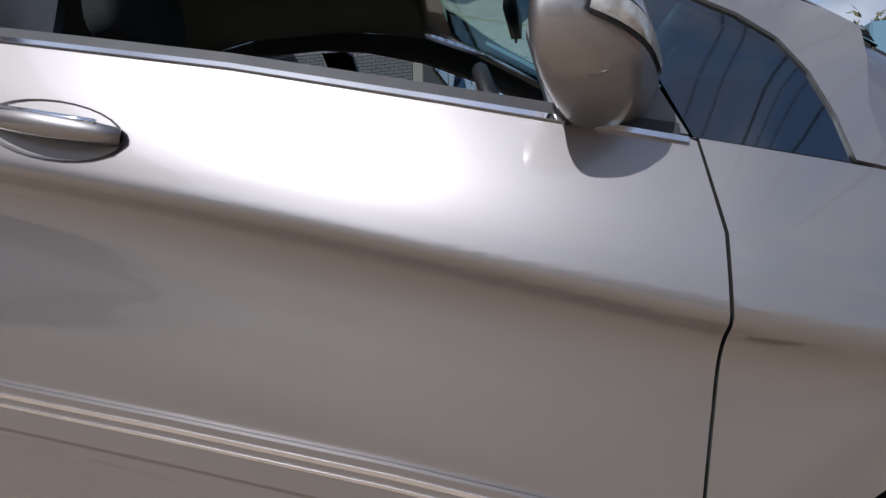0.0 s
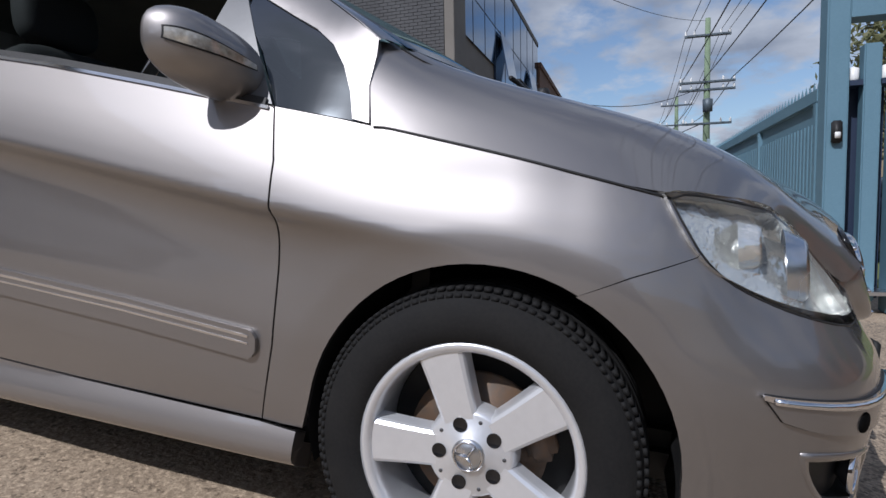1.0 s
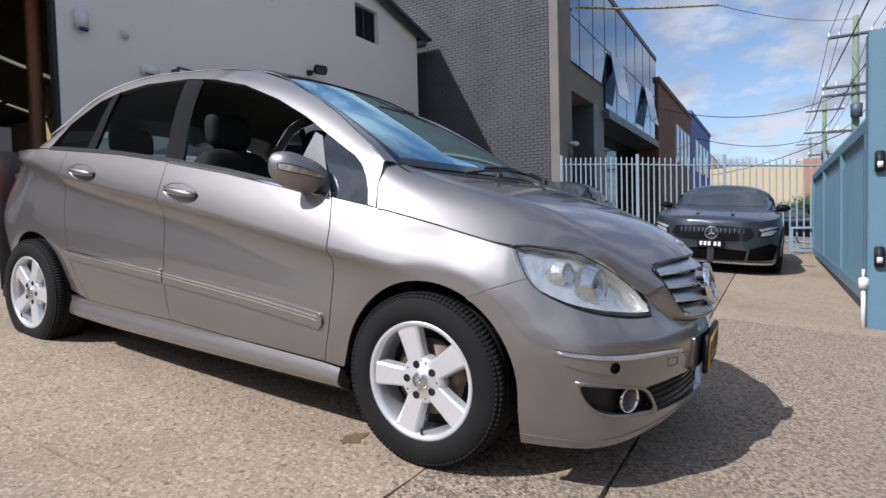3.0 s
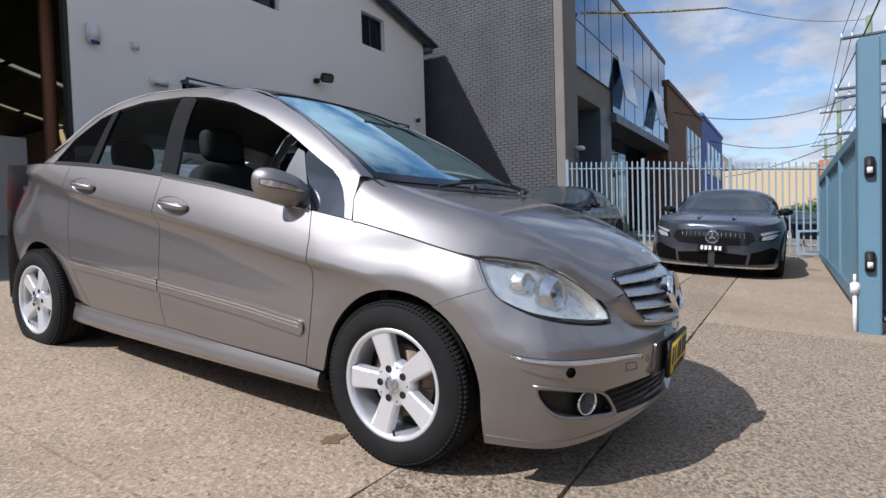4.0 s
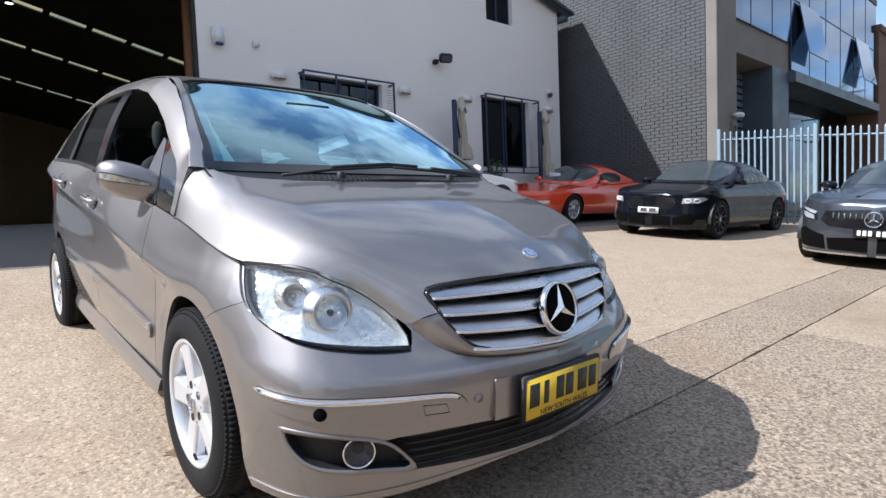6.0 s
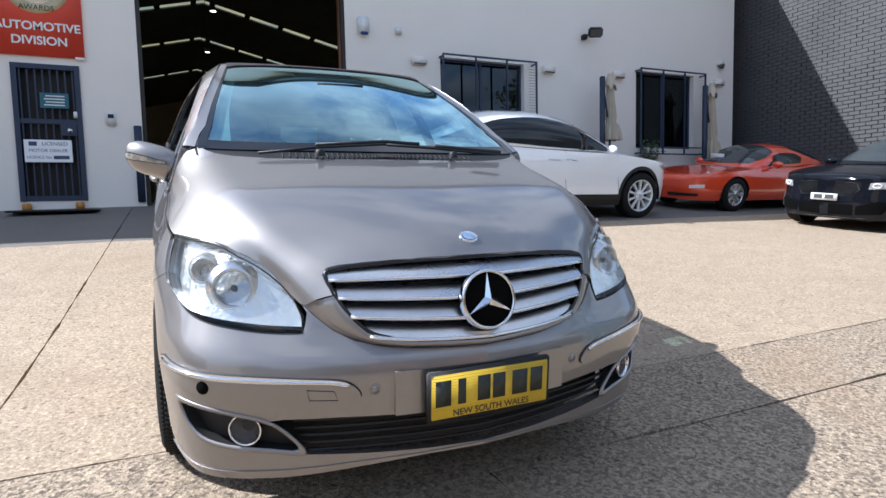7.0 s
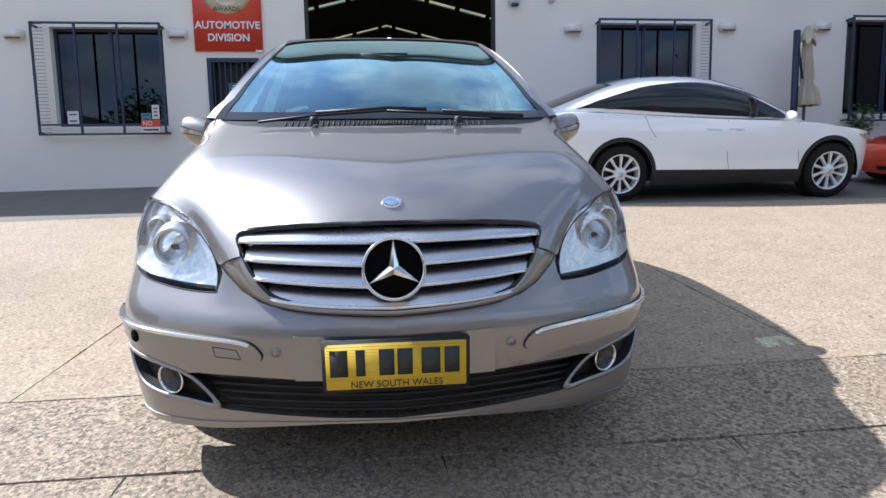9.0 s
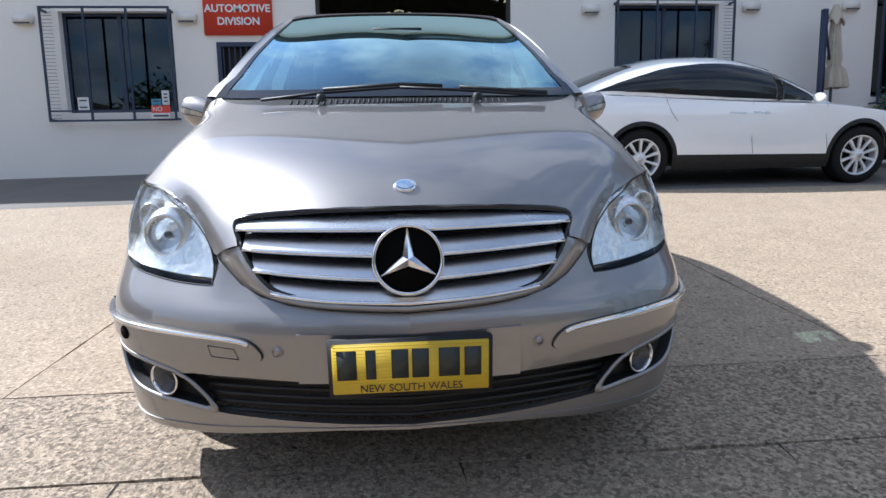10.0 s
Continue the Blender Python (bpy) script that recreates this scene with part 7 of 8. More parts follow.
for sx_ in (-1, 1):
    bm = bmesh.new()
    lathe(bm, [(0, .02), (.07, .015), (.085, 0), (.09, -.02)], 20, 2)
    bmesh.ops.transform(bm, matrix=Matrix.Translation((sx_ * .58, -.50, .665)) @ pose(0, 0, 0, 55, 0, 0), verts=bm.verts)
    part("pop_up_lamp", bm, REFLECTOR, red, "round exposed headlamp")
hr.line(red, [(0.75, 0.79), (0.68, 0.5), (0.62, 0.24)])
hr.line(red, [(1.90, 0.83), (1.92, 0.5), (1.84, 0.24)])
wing_mirror(red, 0.93, 0.98, 0.88, REDCAR)
part("windscreen_card", boxes((-0.42, -0.10, 0.72, 0.74, 0.93, 1.05)), WHITE, red, "white sale card on the screen")
for sx_ in (-1, 1):
    for y_ in (0.0, 2.50):
        wheel(red, sx_ * 0.875, y_, 0.315, sx_, 0.315, 0.205, spokes=8, width=0.215, rim_mat=SATIN, lug=False, spoke_w=(0.046, 0.075), disc=False)

# black compact coupe
BLACKP = surface("black car paint", (0.004, 0.005, 0.008), (0.006, 0.007, 0.011), 2, 0.09, 0.0, coat=0.0, rough_var=0.03, spec=0.33)
HEADGREY = surface("headlamp inside", (0.66, 0.68, 0.72), (0.40, 0.43, 0.46), 12, 0.15, 0.5)
blk = thing("black_coupe", pose(8.62, 3.18, ground_z(8.9, 3.18), 5.0, 0, 0) @ pose(0, 0, 0, 0, 0, -90), "glossy black compact coupe parked beside the brick wall", "car")
hb = Hull([(0, -0.78), (0.4, -0.75), (0.66, -0.66), (0.82, -0.46), (0.90, -0.22), (0.925, 0.0), (0.91, 0.5), (0.90, 1.4), (0.915, 2.2), (0.93, 2.70), (0.88, 3.2), (0.74, 3.48), (0.4, 3.60), (0, 3.62)],
          [(0.12, -0.06), (0.25, -0.015), (0.4, 0.0), (0.6, -0.012), (0.72, -0.008), (0.85, -0.04), (0.95, -0.09), (1.1, -0.2)],
          [(-1.5, 0.70), (-1.0, 0.74), (-0.5, 0.80), (0.0, 0.87), (0.5, 0.91), (1.2, 0.93), (2.0, 0.97), (2.7, 1.01), (3.4, 1.00), (4.5, 0.92)],
          [(0.25, 0.66), (0.7, 0.75), (1.4, 0.77), (2.2, 0.76), (2.9, 0.66), (3.3, 0.5)],
          [(0.25, 0.92), (0.7, 0.93), (1.4, 0.95), (2.2, 0.99), (3.3, 1.02)],
          [(0.25, 0.95), (0.6, 1.12), (0.95, 1.29), (1.3, 1.39), (1.7, 1.41), (2.1, 1.38), (2.6, 1.25), (3.0, 1.10), (3.3, 1.04)], 2.7)
hb.build(blk, BLACKP, 2.69, 0.335, 0.17, None, 0.035)
hb.glass(blk, [(0, 0.32), (0.55, 0.40), (0.62, 0.78), (0.54, 1.15), (0, 1.2)], [[(0.95, 0.75), (0.97, 1.3), (0.97, 1.9), (0.70, 1.9), (0.63, 1.5), (0.66, 1.15), (0.8, 0.9)], [(0.96, 1.98), (0.93, 2.45), (0.76, 2.2), (0.70, 1.98)]], [(0, 2.1), (0.55, 2.1), (0.5, 2.9), (0, 2.95)])
hb.panel("headlight", [(-0.86, 0.60), (-0.55, 0.62), (-0.40, 0.69), (-0.50, 0.715), (-0.84, 0.69)], HEADGREY, blk, label="bright twin-ring headlight")
hb.panel("grille", [(-1.30, 0.52), (-1.05, 0.52), (-0.98, 0.60), (-1.02, 0.67), (-1.28, 0.68)], GLOSSBLACK, blk, label="gloss black split grille")
hb.panel("side_intake", [(-0.98, 0.24), (-0.66, 0.26), (-0.58, 0.40), (-0.72, 0.44), (-0.98, 0.36)], SENSORHOLE, blk, label="dark side intake")
for sx_ in (-1, 1):
    for s0 in (-0.76, -0.60):
        bm = bmesh.new()
        tube(bm, [(sx_ * (q.x + 0.004), q.y - 0.010, q.z) for q in (Vector(hb.skin(s0 + 0.052 * math.cos(k * math.tau / 16), 0.652 + 0.030 * math.sin(k * math.tau / 16))) for k in range(16))], 0.008, 5, closed=True)
        part("lamp_ring", bm, WHITE, blk, "bright daytime lamp ring")
hb.line(blk, [(-1.30, 0.50), (-1.04, 0.50), (-0.965, 0.60), (-1.01, 0.685), (-1.28, 0.695)], 0.012, BLACK, name="grille_edge")
hb.line(blk, [(-1.45, 0.185), (-1.2, 0.18), (-0.9, 0.185), (-0.6, 0.20), (-0.4, 0.22)], 0.022, BLACK, name="splitter")
bm = bmesh.new()
lathe(bm, [(0.0, 0.012), (0.030, 0.010), (0.040, 0.004), (0.042, -0.01)], 20, 2)
bmesh.ops.transform(bm, matrix=Matrix.Translation((0, -0.715, 0.765)) @ pose(0, 0, 0, 50, 0, 0), verts=bm.verts)
part("bonnet_badge", bm, SATIN, blk, "small round bonnet badge")
hb.panel("front_intake", [(-1.34, 0.22), (-1.02, 0.23), (-1.02, 0.38), (-1.34, 0.38)], SENSORHOLE, blk, label="dark mesh lower intake")
part("number_plate", boxes((-0.19, 0.19, -0.80, -0.785, 0.42, 0.52)), WHITE, blk, "white number plate with dark bars")
part("plate_bar", boxes((-0.14, -0.02, -0.806, -0.80, 0.445, 0.505), (0.02, 0.14, -0.806, -0.80, 0.445, 0.505)), GREYTRIM, blk, smooth=False)
hb.line(blk, [(0.62, 0.91), (0.55, 0.5), (0.5, 0.2)])
hb.line(blk, [(1.96, 0.96), (1.98, 0.55), (1.85, 0.2)])
wing_mirror(blk, 0.89, 0.70, 0.985, BLACKP)
for sx_ in (-1, 1):
    for y_ in (0.0, 2.69):
        wheel(blk, sx_ * 0.92, y_, 0.335, sx_, 0.335, 0.245, spokes=10, width=0.25, rim_mat=BLACKALLOY, lug=False, spoke_w=(0.018, 0.034), disc=False)

# dark grey performance coupe
GRAPH = surface("graphite metallic paint", (0.066, 0.075, 0.092), (0.080, 0.090, 0.108), 2, 0.28, 0.7, coat=0.5, rough_var=0.03)
amg = thing("graphite_coupe", pose(7.60, -0.24, ground_z(7.9, -0.24), 4.2, 0, 0) @ pose(0, 0, 0, 0, 0, -90), "graphite metallic performance coupe facing out of the yard", "car")
ha = Hull([(0, -0.84), (0.4, -0.81), (0.68, -0.70), (0.84, -0.48), (0.915, -0.22), (0.938, 0.0), (0.92, 0.6), (0.91, 1.5), (0.92, 2.3), (0.938, 2.84), (0.88, 3.4), (0.74, 3.72), (0.4, 3.86), (0, 3.88)],
          [(0.12, -0.05), (0.2, -0.02), (0.4, 0.0), (0.55, -0.004), (0.7, -0.02), (0.82, -0.05), (0.92, -0.10), (1.1, -0.22)],
          [(-1.6, 0.72), (-1.1, 0.75), (-0.6, 0.80), (-0.1, 0.87), (0.5, 0.92), (1.2, 0.94), (2.0, 0.97), (2.8, 1.01), (3.5, 0.99), (4.8, 0.90)],
          [(0.35, 0.68), (0.8, 0.77), (1.5, 0.79), (2.3, 0.77), (3.0, 0.66), (3.5, 0.5)],
          [(0.35, 0.93), (0.8, 0.94), (1.5, 0.96), (2.3, 0.99), (3.5, 1.01)],
          [(0.35, 0.96), (0.7, 1.12), (1.05, 1.28), (1.4, 1.38), (1.8, 1.405), (2.2, 1.37), (2.7, 1.24), (3.2, 1.08), (3.5, 1.02)], 2.7)
ha.build(amg, GRAPH, 2.84, 0.335, 0.14, None, 0.035)
ha.glass(amg, [(0, 0.42), (0.55, 0.50), (0.64, 0.88), (0.56, 1.25), (0, 1.3)], [[(0.95, 0.85), (0.97, 1.4), (0.97, 2.0), (0.70, 2.0), (0.63, 1.6), (0.66, 1.25), (0.8, 1.0)], [(0.96, 2.06), (0.93, 2.5), (0.76, 2.3), (0.70, 2.06)]], [(0, 2.2), (0.55, 2.2), (0.5, 3.0), (0, 3.05)])
ha.panel("headlight", [(-0.86, 0.55), (-0.62, 0.57), (-0.38, 0.68), (-0.42, 0.715), (-0.66, 0.70), (-0.84, 0.64)], GLOSSBLACK, amg, label="dark swept-back headlight with bright strips")
ha.panel("light_strip", [(-0.82, 0.625), (-0.62, 0.668), (-0.43, 0.698), (-0.43, 0.712), (-0.64, 0.698), (-0.84, 0.660)], HEADGREY, amg, off=0.010)
ha.panel("light_strip", [(-0.82, 0.560), (-0.64, 0.580), (-0.48, 0.655), (-0.60, 0.655), (-0.80, 0.612)], HEADGREY, amg, off=0.010)
ha.panel("grille", [(-1.42, 0.46), (-1.00, 0.485), (-0.90, 0.56), (-0.95, 0.670), (-1.42, 0.70)], GLOSSBLACK, amg, label="black grille with upright bars")
for i in range(15):
    x = -0.42 + i * 0.06
    yy = curve([(q[0], q[1]) for q in ha.plan[:4]], abs(x))
    part("grille_bar", boxes((x - .004, x + .004, yy - .010, yy + .03, 0.585, 0.655), bevel=.002), SATIN, amg)
bm = bmesh.new()
tube(bm, [(0.088 * math.cos(k * math.tau / 24), -0.862, 0.585 + 0.088 * math.sin(k * math.tau / 24)) for k in range(24)], 0.008, 6, closed=True)
for k in range(3):
    a = radians(90 + 120 * k)
    tube(bm, [(0, -0.866, 0.585), (0.085 * math.cos(a), -0.862, 0.585 + 0.085 * math.sin(a))], [0.012, 0.003], 6)
part("emblem", bm, CHROME, amg, "round chrome emblem with three arms")
ha.panel("front_intake", [(-1.42, 0.19), (-1.01, 0.20), (-0.99, 0.34), (-1.42, 0.37)], SENSORHOLE, amg, off=0.009)
ha.panel("side_intake", [(-0.97, 0.20), (-0.55, 0.22), (-0.46, 0.42), (-0.64, 0.46), (-0.95, 0.37)], SENSORHOLE, amg, off=0.009)
ha.panel("splitter", [(-1.42, 0.145), (-0.5, 0.15), (-0.5, 0.172), (-1.42, 0.168)], SATIN, amg, off=0.012, label="bright splitter edge")
part("number_plate", boxes((-0.19, 0.19, -0.878, -0.862, 0.375, 0.475)), GLOSSBLACK, amg, "black number plate with pale bars")
for x in (-0.13, -0.075, -0.02, 0.06, 0.115):
    part("plate_bar", boxes((x - .018, x + .018, -0.882, -0.8785, 0.395, 0.455)), WHITE, amg, smooth=False)
for sx_ in (-1, 1):
    bm = bmesh.new()
    sheet(bm, 12, 4, lambda u, v: (sx_ * (0.22 + 0.05 * v - 0.02 * u), -0.55 + 0.75 * u, curve(ha.shoulder, -0.55 + 0.75 * u) + 0.05 + 0.012 * math.sin(v * math.pi)))
    part("bonnet_crease", bm, GRAPH, amg)
ha.line(amg, [(0.70, 0.92), (0.62, 0.5), (0.55, 0.16)])
ha.line(amg, [(2.05, 0.97), (2.08, 0.55), (1.95, 0.16)])
wing_mirror(amg, 0.90, 0.76, 0.985, BLACKP)
for sx_ in (-1, 1):
    for y_ in (0.0, 2.84):
        wheel(amg, sx_ * 0.93, y_, 0.335, sx_, 0.335, 0.25, spokes=10, width=0.255, rim_mat=BLACKALLOY, lug=False, spoke_w=(0.018, 0.034), disc=False)


# street traffic seen through the fence, parked
def street_car(m, paint, label):
    c = thing("street_car", m, label, "car", "cars parked in the street")
    ha.build(c, paint, 2.84, 0.335, 0.16, None, 0.035)
    ha.glass(c, [(0, 0.42), (0.55, 0.50), (0.64, 0.88), (0.56, 1.25), (0, 1.3)], [[(0.95, 0.85), (0.97, 1.4), (0.97, 2.4), (0.70, 2.4), (0.63, 1.6), (0.66, 1.25), (0.8, 1.0)]])
    for sx in (-1, 1):
        for y in (0.0, 2.84):
            wheel(c, sx * 0.93, y, 0.335, sx, 0.335, 0.24, spokes=8, width=0.25, rim_mat=GREYALLOY, lug=False, disc=False)
    return c


street_car(pose(20.5, 1.6, -0.2, 0, 0, 90), surface("maroon car paint", (0.20, 0.02, 0.025), (0.17, 0.018, 0.02), 2, 0.2, 0, coat=1), "maroon sedan parked outside the fence")
street_car(pose(27, -2.1, -0.2, 0, 0, -70), BLACKP, "dark saloon parked across the street")
street_car(pose(33, -1.2, -0.2, 0, 0, -90), WHITEP, "white car parked down the street")
street_car(pose(9.6, -4.3, -0.17, 0, 0, 100), BLACKP, "black car parked on the verge outside the gate")


# ---- things on the workshop front ----
def on_wall(name, dims, mat, label, cat, group="", bevel=0.01):
    return tagged(part(name, boxes(*dims, bevel=bevel), mat), label, cat, group)


for x, z in ((3.444, 3.58), (6.376, 3.63), (8.262, 3.65), (11.40, 3.68), (-3.40, 3.44), (-5.98, 3.42)):
    v = thing("wall_vent", pose(x, WY, z), "small cream wall vent hood", "wall vent", "wall vents")
    part("hood", boxes((-.15, .15, -.10, 0, -.07, .08), bevel=.015), WALL, v)
    part("louvre", boxes((-.12, .12, -.104, -.09, -.075, -.05)), GREYTRIM, v, smooth=False)
lamp = thing("flood_lamp", pose(7.45, WY, 4.45), "black outdoor flood lamp bracketed to the wall", "lamp")
part("bracket", boxes((-.20, -.10, -.12, 0, -.12, -.02), bevel=.01), BLACK, lamp)
bm = boxes((-.15, .15, -.08, .06, -.10, .10), bevel=.03)
bmesh.ops.transform(bm, matrix=pose(0, -.24, .0, 28, 0, -24), verts=bm.verts)
part("housing", bm, BLACK, lamp)
bm = boxes((-.12, .12, -.086, -.08, -.07, .07))
bmesh.ops.transform(bm, matrix=pose(0, -.24, .0, 28, 0, -24), verts=bm.verts)
part("glass", bm, GREYTRIM, lamp, smooth=False)
alarm = thing("alarm_box", pose(2.37, WY, 4.10), "white alarm siren box with a blue strobe", "alarm")
part("case", boxes((-.10, .10, -.10, 0, -.13, .17), bevel=.02), WHITE, alarm)
part("strobe", boxes((-.07, .07, -.12, -.08, -.16, -.10), bevel=.015), surface("blue strobe", (0.03, 0.06, 0.22), None, 5, 0.2), alarm)
on_wall("small_sensor", [(3.0, 3.1, WY - .08, WY, 4.03, 4.16)], WHITE, "small white sensor on the wall", "sensor")
cctv = thing("security_camera", pose(11.45, WY, 4.12), "white dome security camera under a bracket", "camera")
part("base", boxes((-.09, .09, -.09, 0, -.02, .09), bevel=.015), WHITE, cctv)
bm = bmesh.new()
lathe(bm, [(0.0, -.11), (.05, -.09), (.07, -.03), (.07, 0)], 16, 2, (0, -.08, 0))
part("dome", bm, GREYTRIM, cctv)
kp = thing("keypad", pose(-1.72, WY, 2.29), "white entry keypad with a dark screen", "keypad")
part("case", boxes((-.065, .065, -.05, 0, -.10, .10), bevel=.012), WHITE, kp)
part("screen", boxes((-.04, .04, -.054, -.048, .01, .07)), BLACK, kp, smooth=False)
on_wall("door_guard", [(-1.42, -1.31, WY - .05, WY + .3, 1.0, 2.2)], NAVY, "navy steel guard on the edge of the roller door opening", "guard")
tagged(part("roller_track", boxes((-1.30, -1.24, WY + .02, WY + .14, 0.95, 5.3), (1.98, 2.04, WY + .02, WY + .14, 0.95, 5.3)), DARKROOM, smooth=False), "dark steel roller door tracks", "track", kind="structure")

# red sign
sign = thing("division_sign", pose(-2.575, WY - 0.025, 3.65), "red panel sign with white capitals and a gold award seal", "sign")
part("panel", boxes((-.56, .56, -.02, .02, -.48, 1.25), bevel=.004), REDP, sign)
mono("sign_line", "AUTOMOTIVE", 0.168, pose(0, -.026, -.06, 90, 0, 0), WHITE, sign, bold=0.004)
mono("sign_line", "DIVISION", 0.168, pose(0.01, -.026, -.265, 90, 0, 0), WHITE, sign, bold=0.004)
GOLD = surface("gold seal", (0.50, 0.42, 0.26), (0.38, 0.31, 0.18), 6, 0.35, 0.7)
bm = bmesh.new()
lathe(bm, [(0.0, -.026), (0.30, -.026), (0.31, -.034), (0.40, -.034), (0.42, -.026), (0.43, -.02)], 48, 1, (0, 0, 0.56))
part("seal", bm, GOLD, sign, "round gold seal")
bm = bmesh.new()
lathe(bm, [(0.0, -.030), (0.29, -.030), (0.295, -.026)], 48, 1, (0, 0, 0.56))
part("seal_centre", bm, SATIN, sign)
mono("seal_word", "AWARDS", 0.105, pose(0, -.037, .205, 90, 0, 0), BLACK, sign)
part("seal_bar", boxes((-.10, .10, -.036, -.03, .40, .62)), BLACK, sign, smooth=False)
part("maker_tag", boxes((.44, .56, -.03, -.02, -.50, -.465)), WHITE, sign, smooth=False)

# barred security door
dr = thing("door_1", Matrix(), "navy steel security door with vertical bars and signs", "door", kind="structure")
dx0, dx1, dz0, dz1 = DOOR
yd = WY - 0.03
part("door_frame", boxes((dx0, dx0 + .07, yd, yd + .10, dz0, dz1), (dx1 - .07, dx1, yd, yd + .10, dz0, dz1), (dx0 + .07, dx1 - .07, yd, yd + .10, dz1 - .07, dz1)), NAVY, dr, smooth=False)
part("leaf_rail", boxes((dx0 + .07, dx1 - .07, yd + .02, yd + .06, dz0, dz0 + .08), (dx0 + .07, dx1 - .07, yd + .02, yd + .06, dz0 + 1.15, dz0 + 1.22)), NAVY, dr, smooth=False)
for i in range(8):
    x = dx0 + .10 + i * (dx1 - dx0 - .2) / 7
    part("bar", boxes((x - .010, x + .010, yd + .03, yd + .05, dz0 + .08, dz1 - .07)), NAVY, dr, smooth=False)
part("backing", boxes((dx0, dx1, WY + .14, WY + .18, dz0, dz1)), BLACK, dr, smooth=False)
part("lock_plate", boxes((dx1 - .28, dx1 - .08, yd + .0, yd + .025, dz0 + .98, dz0 + 1.15)), NAVY, dr, smooth=False)
part("lock", boxes((dx1 - .20, dx1 - .13, yd - .03, yd + .02, dz0 + 1.02, dz0 + 1.09), bevel=.01), CHROME, dr)
part("latch", boxes((dx1 - .11, dx1 - .06, yd - .02, yd + .02, dz0 + 1.24, dz0 + 1.34), bevel=.006), WHITE, dr)
tl = part("teal_notice", boxes((-2.62, -2.26, yd - .012, yd + .0, 2.42, 2.64)), surface("teal notice", (0.02, 0.13, 0.18), (0.02, 0.11, 0.15), 4, 0.4), dr, "small teal notice with white lines", smooth=False)
for i in range(4):
    part("notice_line", boxes((-2.57 + .02 * (i % 2), -2.31, yd - .016, yd - .012, 2.455 + i * .044, 2.472 + i * .044)), WHITE, tl, smooth=False)
SIGNWHITE = surface("white enamel sign", (0.88, 0.89, 0.90), (0.84, 0.85, 0.86), 3, 0.35)
ls = part("licence_sign", boxes((-2.86, -2.26, yd - .014, yd + .0, 1.62, 1.95)), SIGNWHITE, dr, "white licence sign with dark lettering", smooth=False)
BLUEINK = surface("navy ink", (0.05, 0.08, 0.15), None, 4, 0.5)
mono("sign_line", "LICENSED", 0.074, pose(-2.475, yd - .015, 1.89, 90, 0, 0), BLUEINK, ls, 0.001)
mono("sign_line", "MOTOR DEALER", 0.066, pose(-2.56, yd - .015, 1.79, 90, 0, 0), BLUEINK, ls, 0.001)
mono("sign_line", "LICENCE No", 0.056, pose(-2.68, yd - .015, 1.69, 90, 0, 0), BLUEINK, ls, 0.001)
part("number_bar", boxes((-2.50, -2.30, yd - .018, yd - .014, 1.665, 1.715)), BLUEINK, ls, smooth=False)
part("state_mark", boxes((-2.80, -2.70, yd - .018, yd - .014, 1.86, 1.92)), BLUEINK, ls, smooth=False)
for x in (-2.87, -2.20):
    on_wall("door_stop_brick", [(x - .05, x + .05, WY - .16, WY - .02, ground_z(x, 8.0) - .02, ground_z(x, 8.0) + .10)], surface("orange block", (0.5, 0.24, 0.05), None, 6, 0.8), "orange painted block at the foot of the door", "block", "door blocks")
on_wall("door_mat", [(-3.0, -1.9, WY - .75, WY - .05, ground_z(-2.4, 7.7), ground_z(-2.4, 7.7) + .03)], BLACK, "worn dark mat outside the security door", "mat")
on_wall("wall_pipe", [(-3.40, -3.36, WY - .06, WY - .02, 0.9, 1.15)], WHITE, "short white pipe stub at the wall base", "pipe", bevel=.008)

# notices in the window
def notice(dims, mat, label, lines=2):
    n = tagged(part("window_notice", boxes(dims), mat, smooth=False), label, "notice", "window notices")
    x0, x1, y0, y1, z0, z1 = dims
    for i in range(lines):
        zz = z0 + (z1 - z0) * (.25 + .5 * i / max(1, lines - 1))
        part("text_bar", boxes((x0 + .03, x1 - .03, y0 - .004, y0 - .0005, zz - .012, zz + .012)), GREYTRIM, n, smooth=False)
    return n


yn = WY + .10
notice((-5.34, -5.16, yn, yn + .01, 1.98, 2.20), WHITE, "white square notice on the office window")
notice((-4.14, -3.98, yn, yn + .01, 2.02, 2.16), surface("cyan sticker", (0.10, 0.35, 0.5), None, 4, 0.4), "pale blue sticker on the office window")
notice((-3.96, -3.84, yn, yn + .01, 2.06, 2.30), WHITE, "pale poster on the office window", 3)
rn = tagged(part("warning_notice", boxes((-4.02, -3.72, WY - .225, WY - .205, 1.80, 2.01)), REDP, smooth=False), "red and white warning notice tied to the cage", "notice")
part("lower_half", boxes((-4.02, -3.72, WY - .228, WY - .2255, 1.80, 1.89)), WHITE, rn, smooth=False)
mono("warning_word", "NO", 0.10, pose(-3.92, WY - .2265, 1.95, 90, 0, 0), WHITE, rn, 0.001)
part("text_bar", boxes((-3.99, -3.75, WY - .231, WY - .2285, 1.83, 1.86)), GREYTRIM, rn, smooth=False)

# folded umbrellas by the wall
CANVAS = surface("cream canvas", (0.55, 0.48, 0.37), (0.44, 0.38, 0.29), 3, 0.9, 0, 0.3, 40)


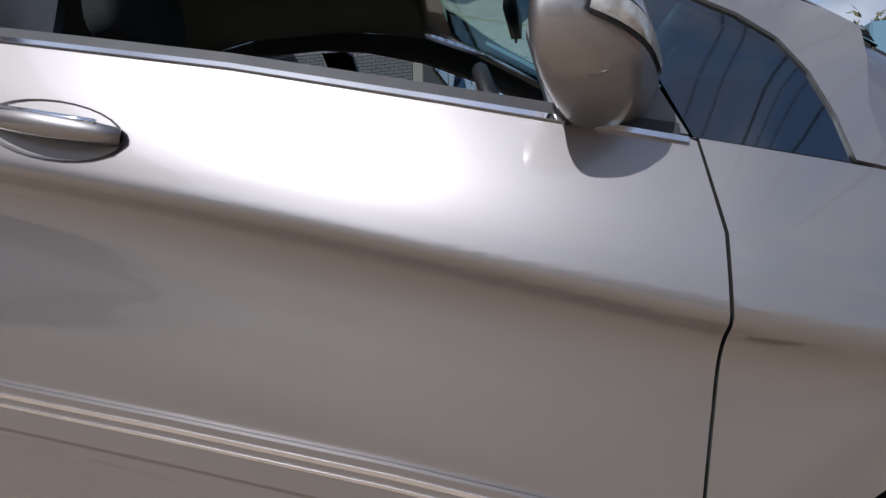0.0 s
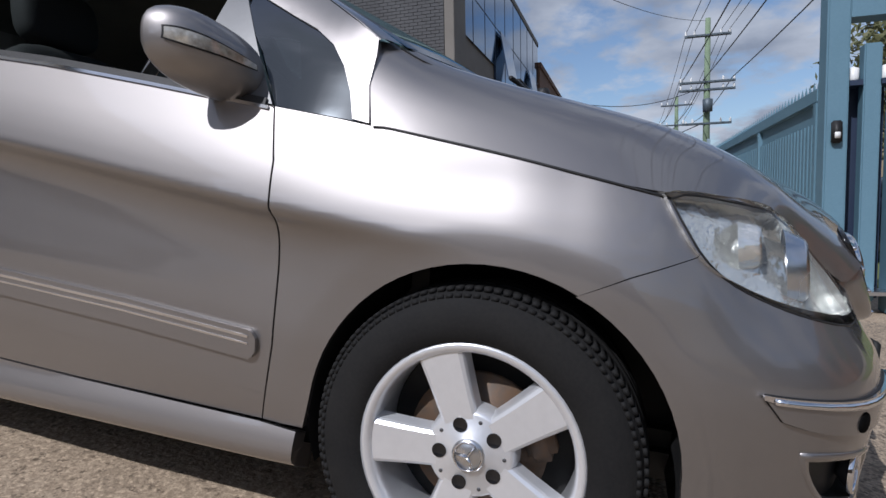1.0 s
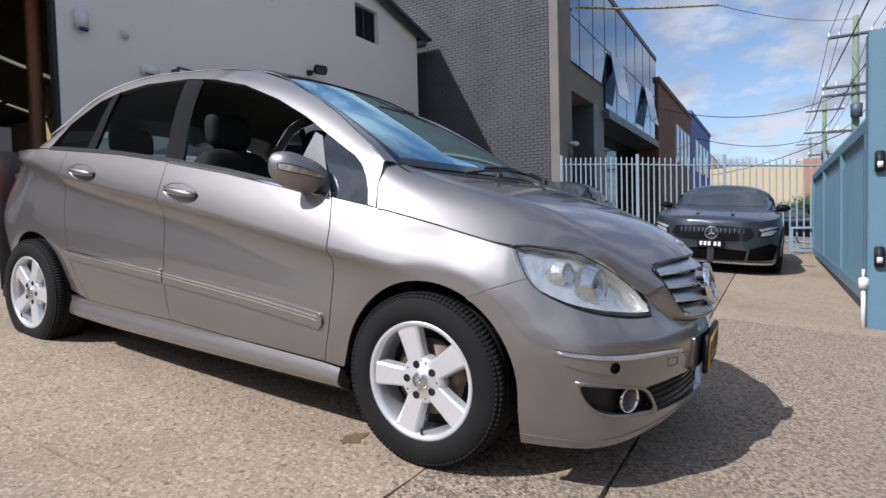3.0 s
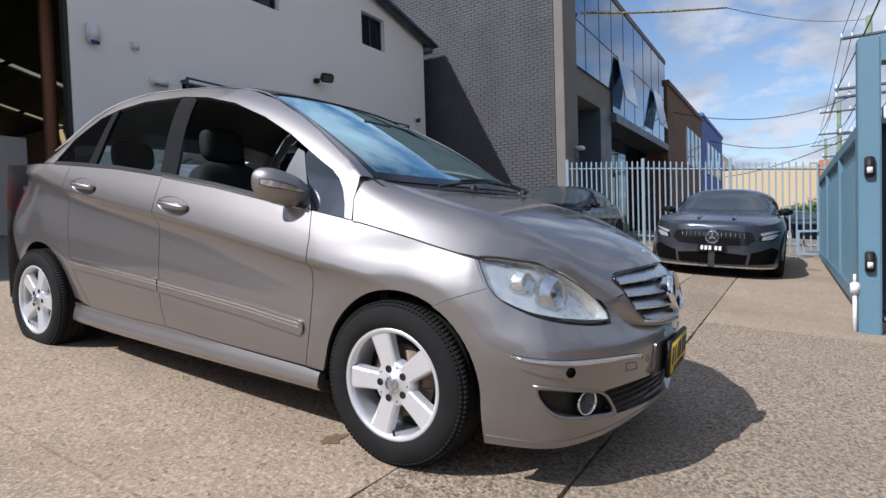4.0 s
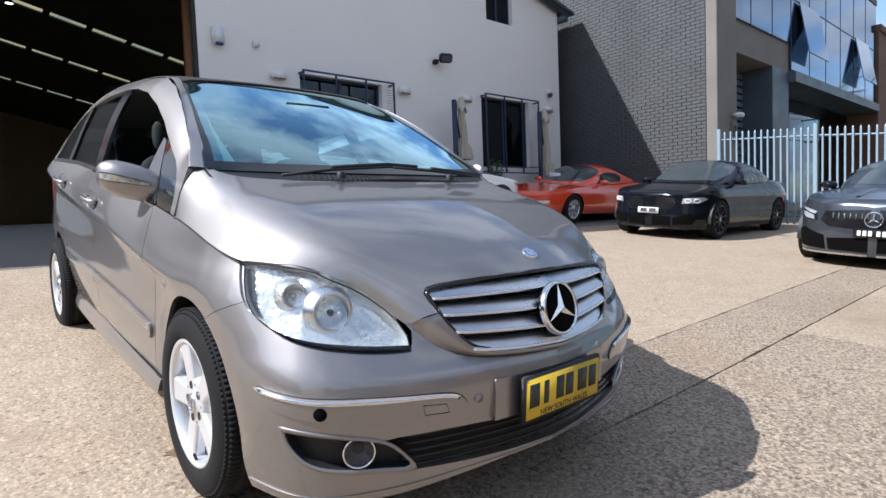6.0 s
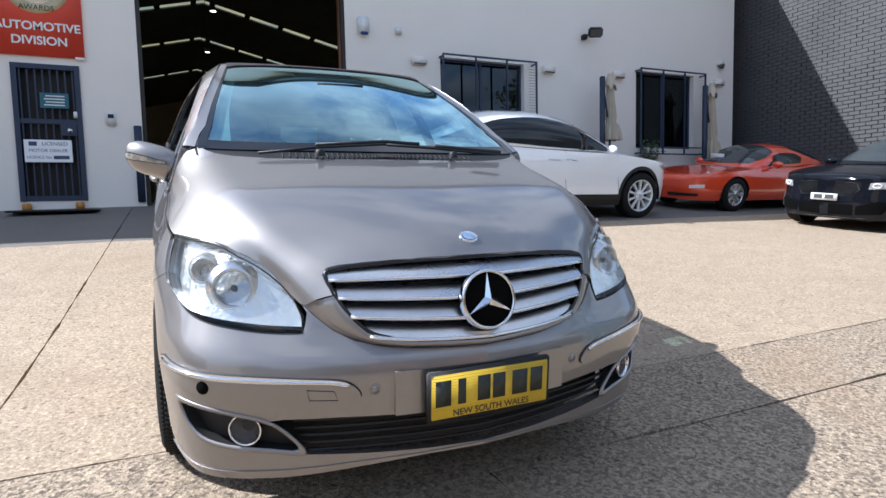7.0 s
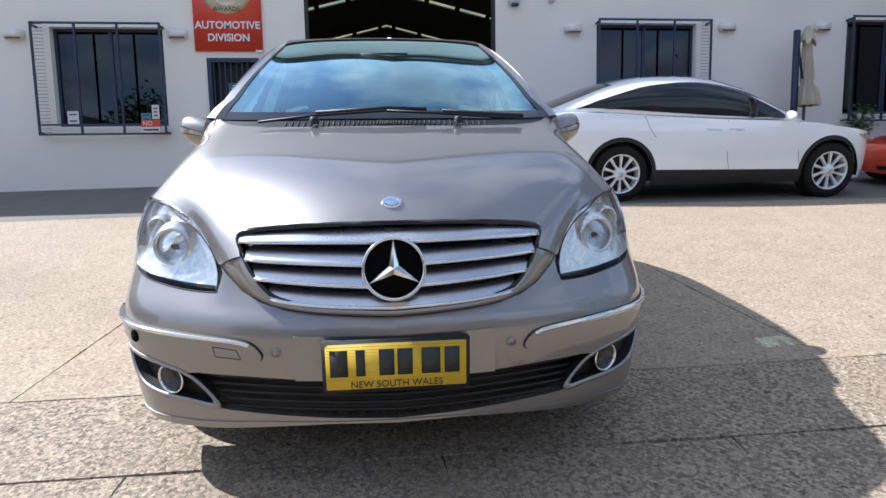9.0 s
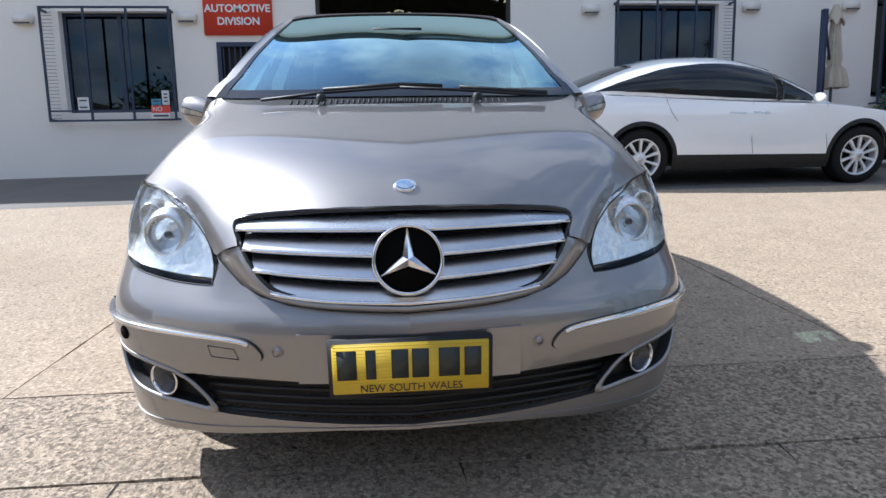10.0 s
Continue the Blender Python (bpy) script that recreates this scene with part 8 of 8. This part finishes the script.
def umbrella(x, y, top, h, label):
    z0 = ground_z(x, y)
    u = thing("folded_umbrella", pose(x, y, z0), label, "umbrella", "folded umbrellas")
    H = top - z0
    bm = bmesh.new()
    tube(bm, [(0, 0, 0), (0, 0, H)], 0.025, 8)
    part("pole", bm, GUTTER, u)
    bm = bmesh.new()
    def cloth(a, v):
        t = a * math.tau
        r = (0.045 + 0.075 * v + 0.06 * ease(.55, 1, v)) * (1 + 0.32 * math.cos(8 * t + v * 1.5)) * (1 - 0.35 * ease(.62, .70, v) * (1 - ease(.70, .80, v)))
        return (r * math.cos(t) + .05 * v, r * math.sin(t), H - .03 - h * v)
    sheet(bm, 48, 14, cloth)
    part("canopy", bm, CANVAS, u, "loosely furled cream canvas")
    bm = bmesh.new()
    def flap(a, v):
        t = a * math.tau
        r = 0.04 + 0.11 * v * (1 + 0.2 * math.cos(6 * t))
        return (r * math.cos(t), r * math.sin(t), H + .02 - .30 * v - .06 * math.cos(6 * t) * v)
    sheet(bm, 36, 5, flap)
    part("top_flap", bm, CANVAS, u)
    part("mast", boxes((-.24, -.15, -.04, .05, 0, H - .05), bevel=.01), NAVY, u, "dark side mast")
    bm = bmesh.new()
    tube(bm, [(-.2, 0, H - .1), (-.06, 0, H - .9)], 0.02, 6)
    part("brace", bm, NAVY, u)
    part("base", boxes((-.35, .25, -.25, .25, 0, .06), bevel=.01), GREYTRIM, u)


umbrella(7.62, 7.55, 3.52, 1.35, "furled cream garden umbrella on a dark side mast")
umbrella(10.62, 7.55, 3.52, 1.75, "furled cream garden umbrella beside the caged window")
# flower pots on the window cage
for k, x in enumerate((9.02, 9.22)):
    p = thing("flower_pot", pose(x, WY - .12, 1.93), "white pot with a small trailing plant on the cage", "pot", "window pots")
    bm = bmesh.new()
    lathe(bm, [(0, 0), (.055, 0), (.075, .13), (.065, .13), (.05, .10), (0, .10)], 14, 2)
    part("pot", bm, WHITE, p)
    rnd = random.Random(20 + k)
    vs, fs = [], []
    for i in range(160):
        q = Vector((rnd.gauss(0, .09), rnd.gauss(0, .06), .12 + rnd.gauss(0, .07) - .25 * (rnd.random() > .6)))
        u = Vector((rnd.gauss(0, 1), rnd.gauss(0, 1), rnd.gauss(0, 1))).normalized() * .045
        w = u.orthogonal() * .35
        kk = len(vs)
        vs += [tuple(q - u), tuple(q + w), tuple(q + u), tuple(q - w)]
        fs.append((kk, kk + 1, kk + 2, kk + 3))
    me = bpy.data.meshes.new("leaves")
    me.from_pydata(vs, [], fs)
    me.materials.append(LEAF2)
    o = new("leaves", me)
    o.parent, o["kind"] = p, "stuff"

# inside the workshop: hanging lamps, stock and a partition
for y in (17, 22, 27):
    l_ = thing("bay_lamp", pose(0.35, y, 6.9), "small bright hanging bay lamp", "lamp", "workshop bay lamps")
    bm = bmesh.new()
    lathe(bm, [(0.0, 0), (.10, 0), (.10, .03), (.05, .15), (0, .17)], 14, 2)
    part("shade", bm, SATIN, l_)
    em_ = bpy.data.materials.new("lamp glow")
    em_.use_nodes = True
    em_.node_tree.nodes["Principled BSDF"].inputs["Emission Color"].default_value = (1, .9, .75, 1)
    em_.node_tree.nodes["Principled BSDF"].inputs["Emission Strength"].default_value = 3
    bm = bmesh.new()
    lathe(bm, [(0.0, -.015), (.06, -.01), (.09, 0)], 14, 2)
    part("bulb", bm, em_, l_)
    bm = bmesh.new()
    tube(bm, [(0, 0, .15), (0, 0, 2.6)], 0.01, 4)
    part("cord", bm, BLACK, l_)
tagged(part("partition", boxes((1.2, 2.38, 10.4, 10.5, .97, 2.75)), WALL, smooth=False), "pale low partition inside the workshop", "partition", kind="structure")
bn = thing("storage_bin", pose(1.72, 10.1, 2.75), "blue drum and black boxes on the partition ledge", "bin")
bm = bmesh.new()
lathe(bm, [(0, 0), (.22, 0), (.22, .5), (.2, .52), (0, .52)], 20, 2, (0, .35, 0))
part("drum", bm, surface("blue drum", (0.03, 0.16, 0.28), None, 3, 0.4), bn)
part("black_box", boxes((-.6, -.3, .2, .5, 0, .8), bevel=.02), BLACK, bn)
on_wall("red_beam", [(2.26, 2.42, 9.3, 9.5, .97, 6.5)], TERRA, "rust-red steel column inside the opening", "column")
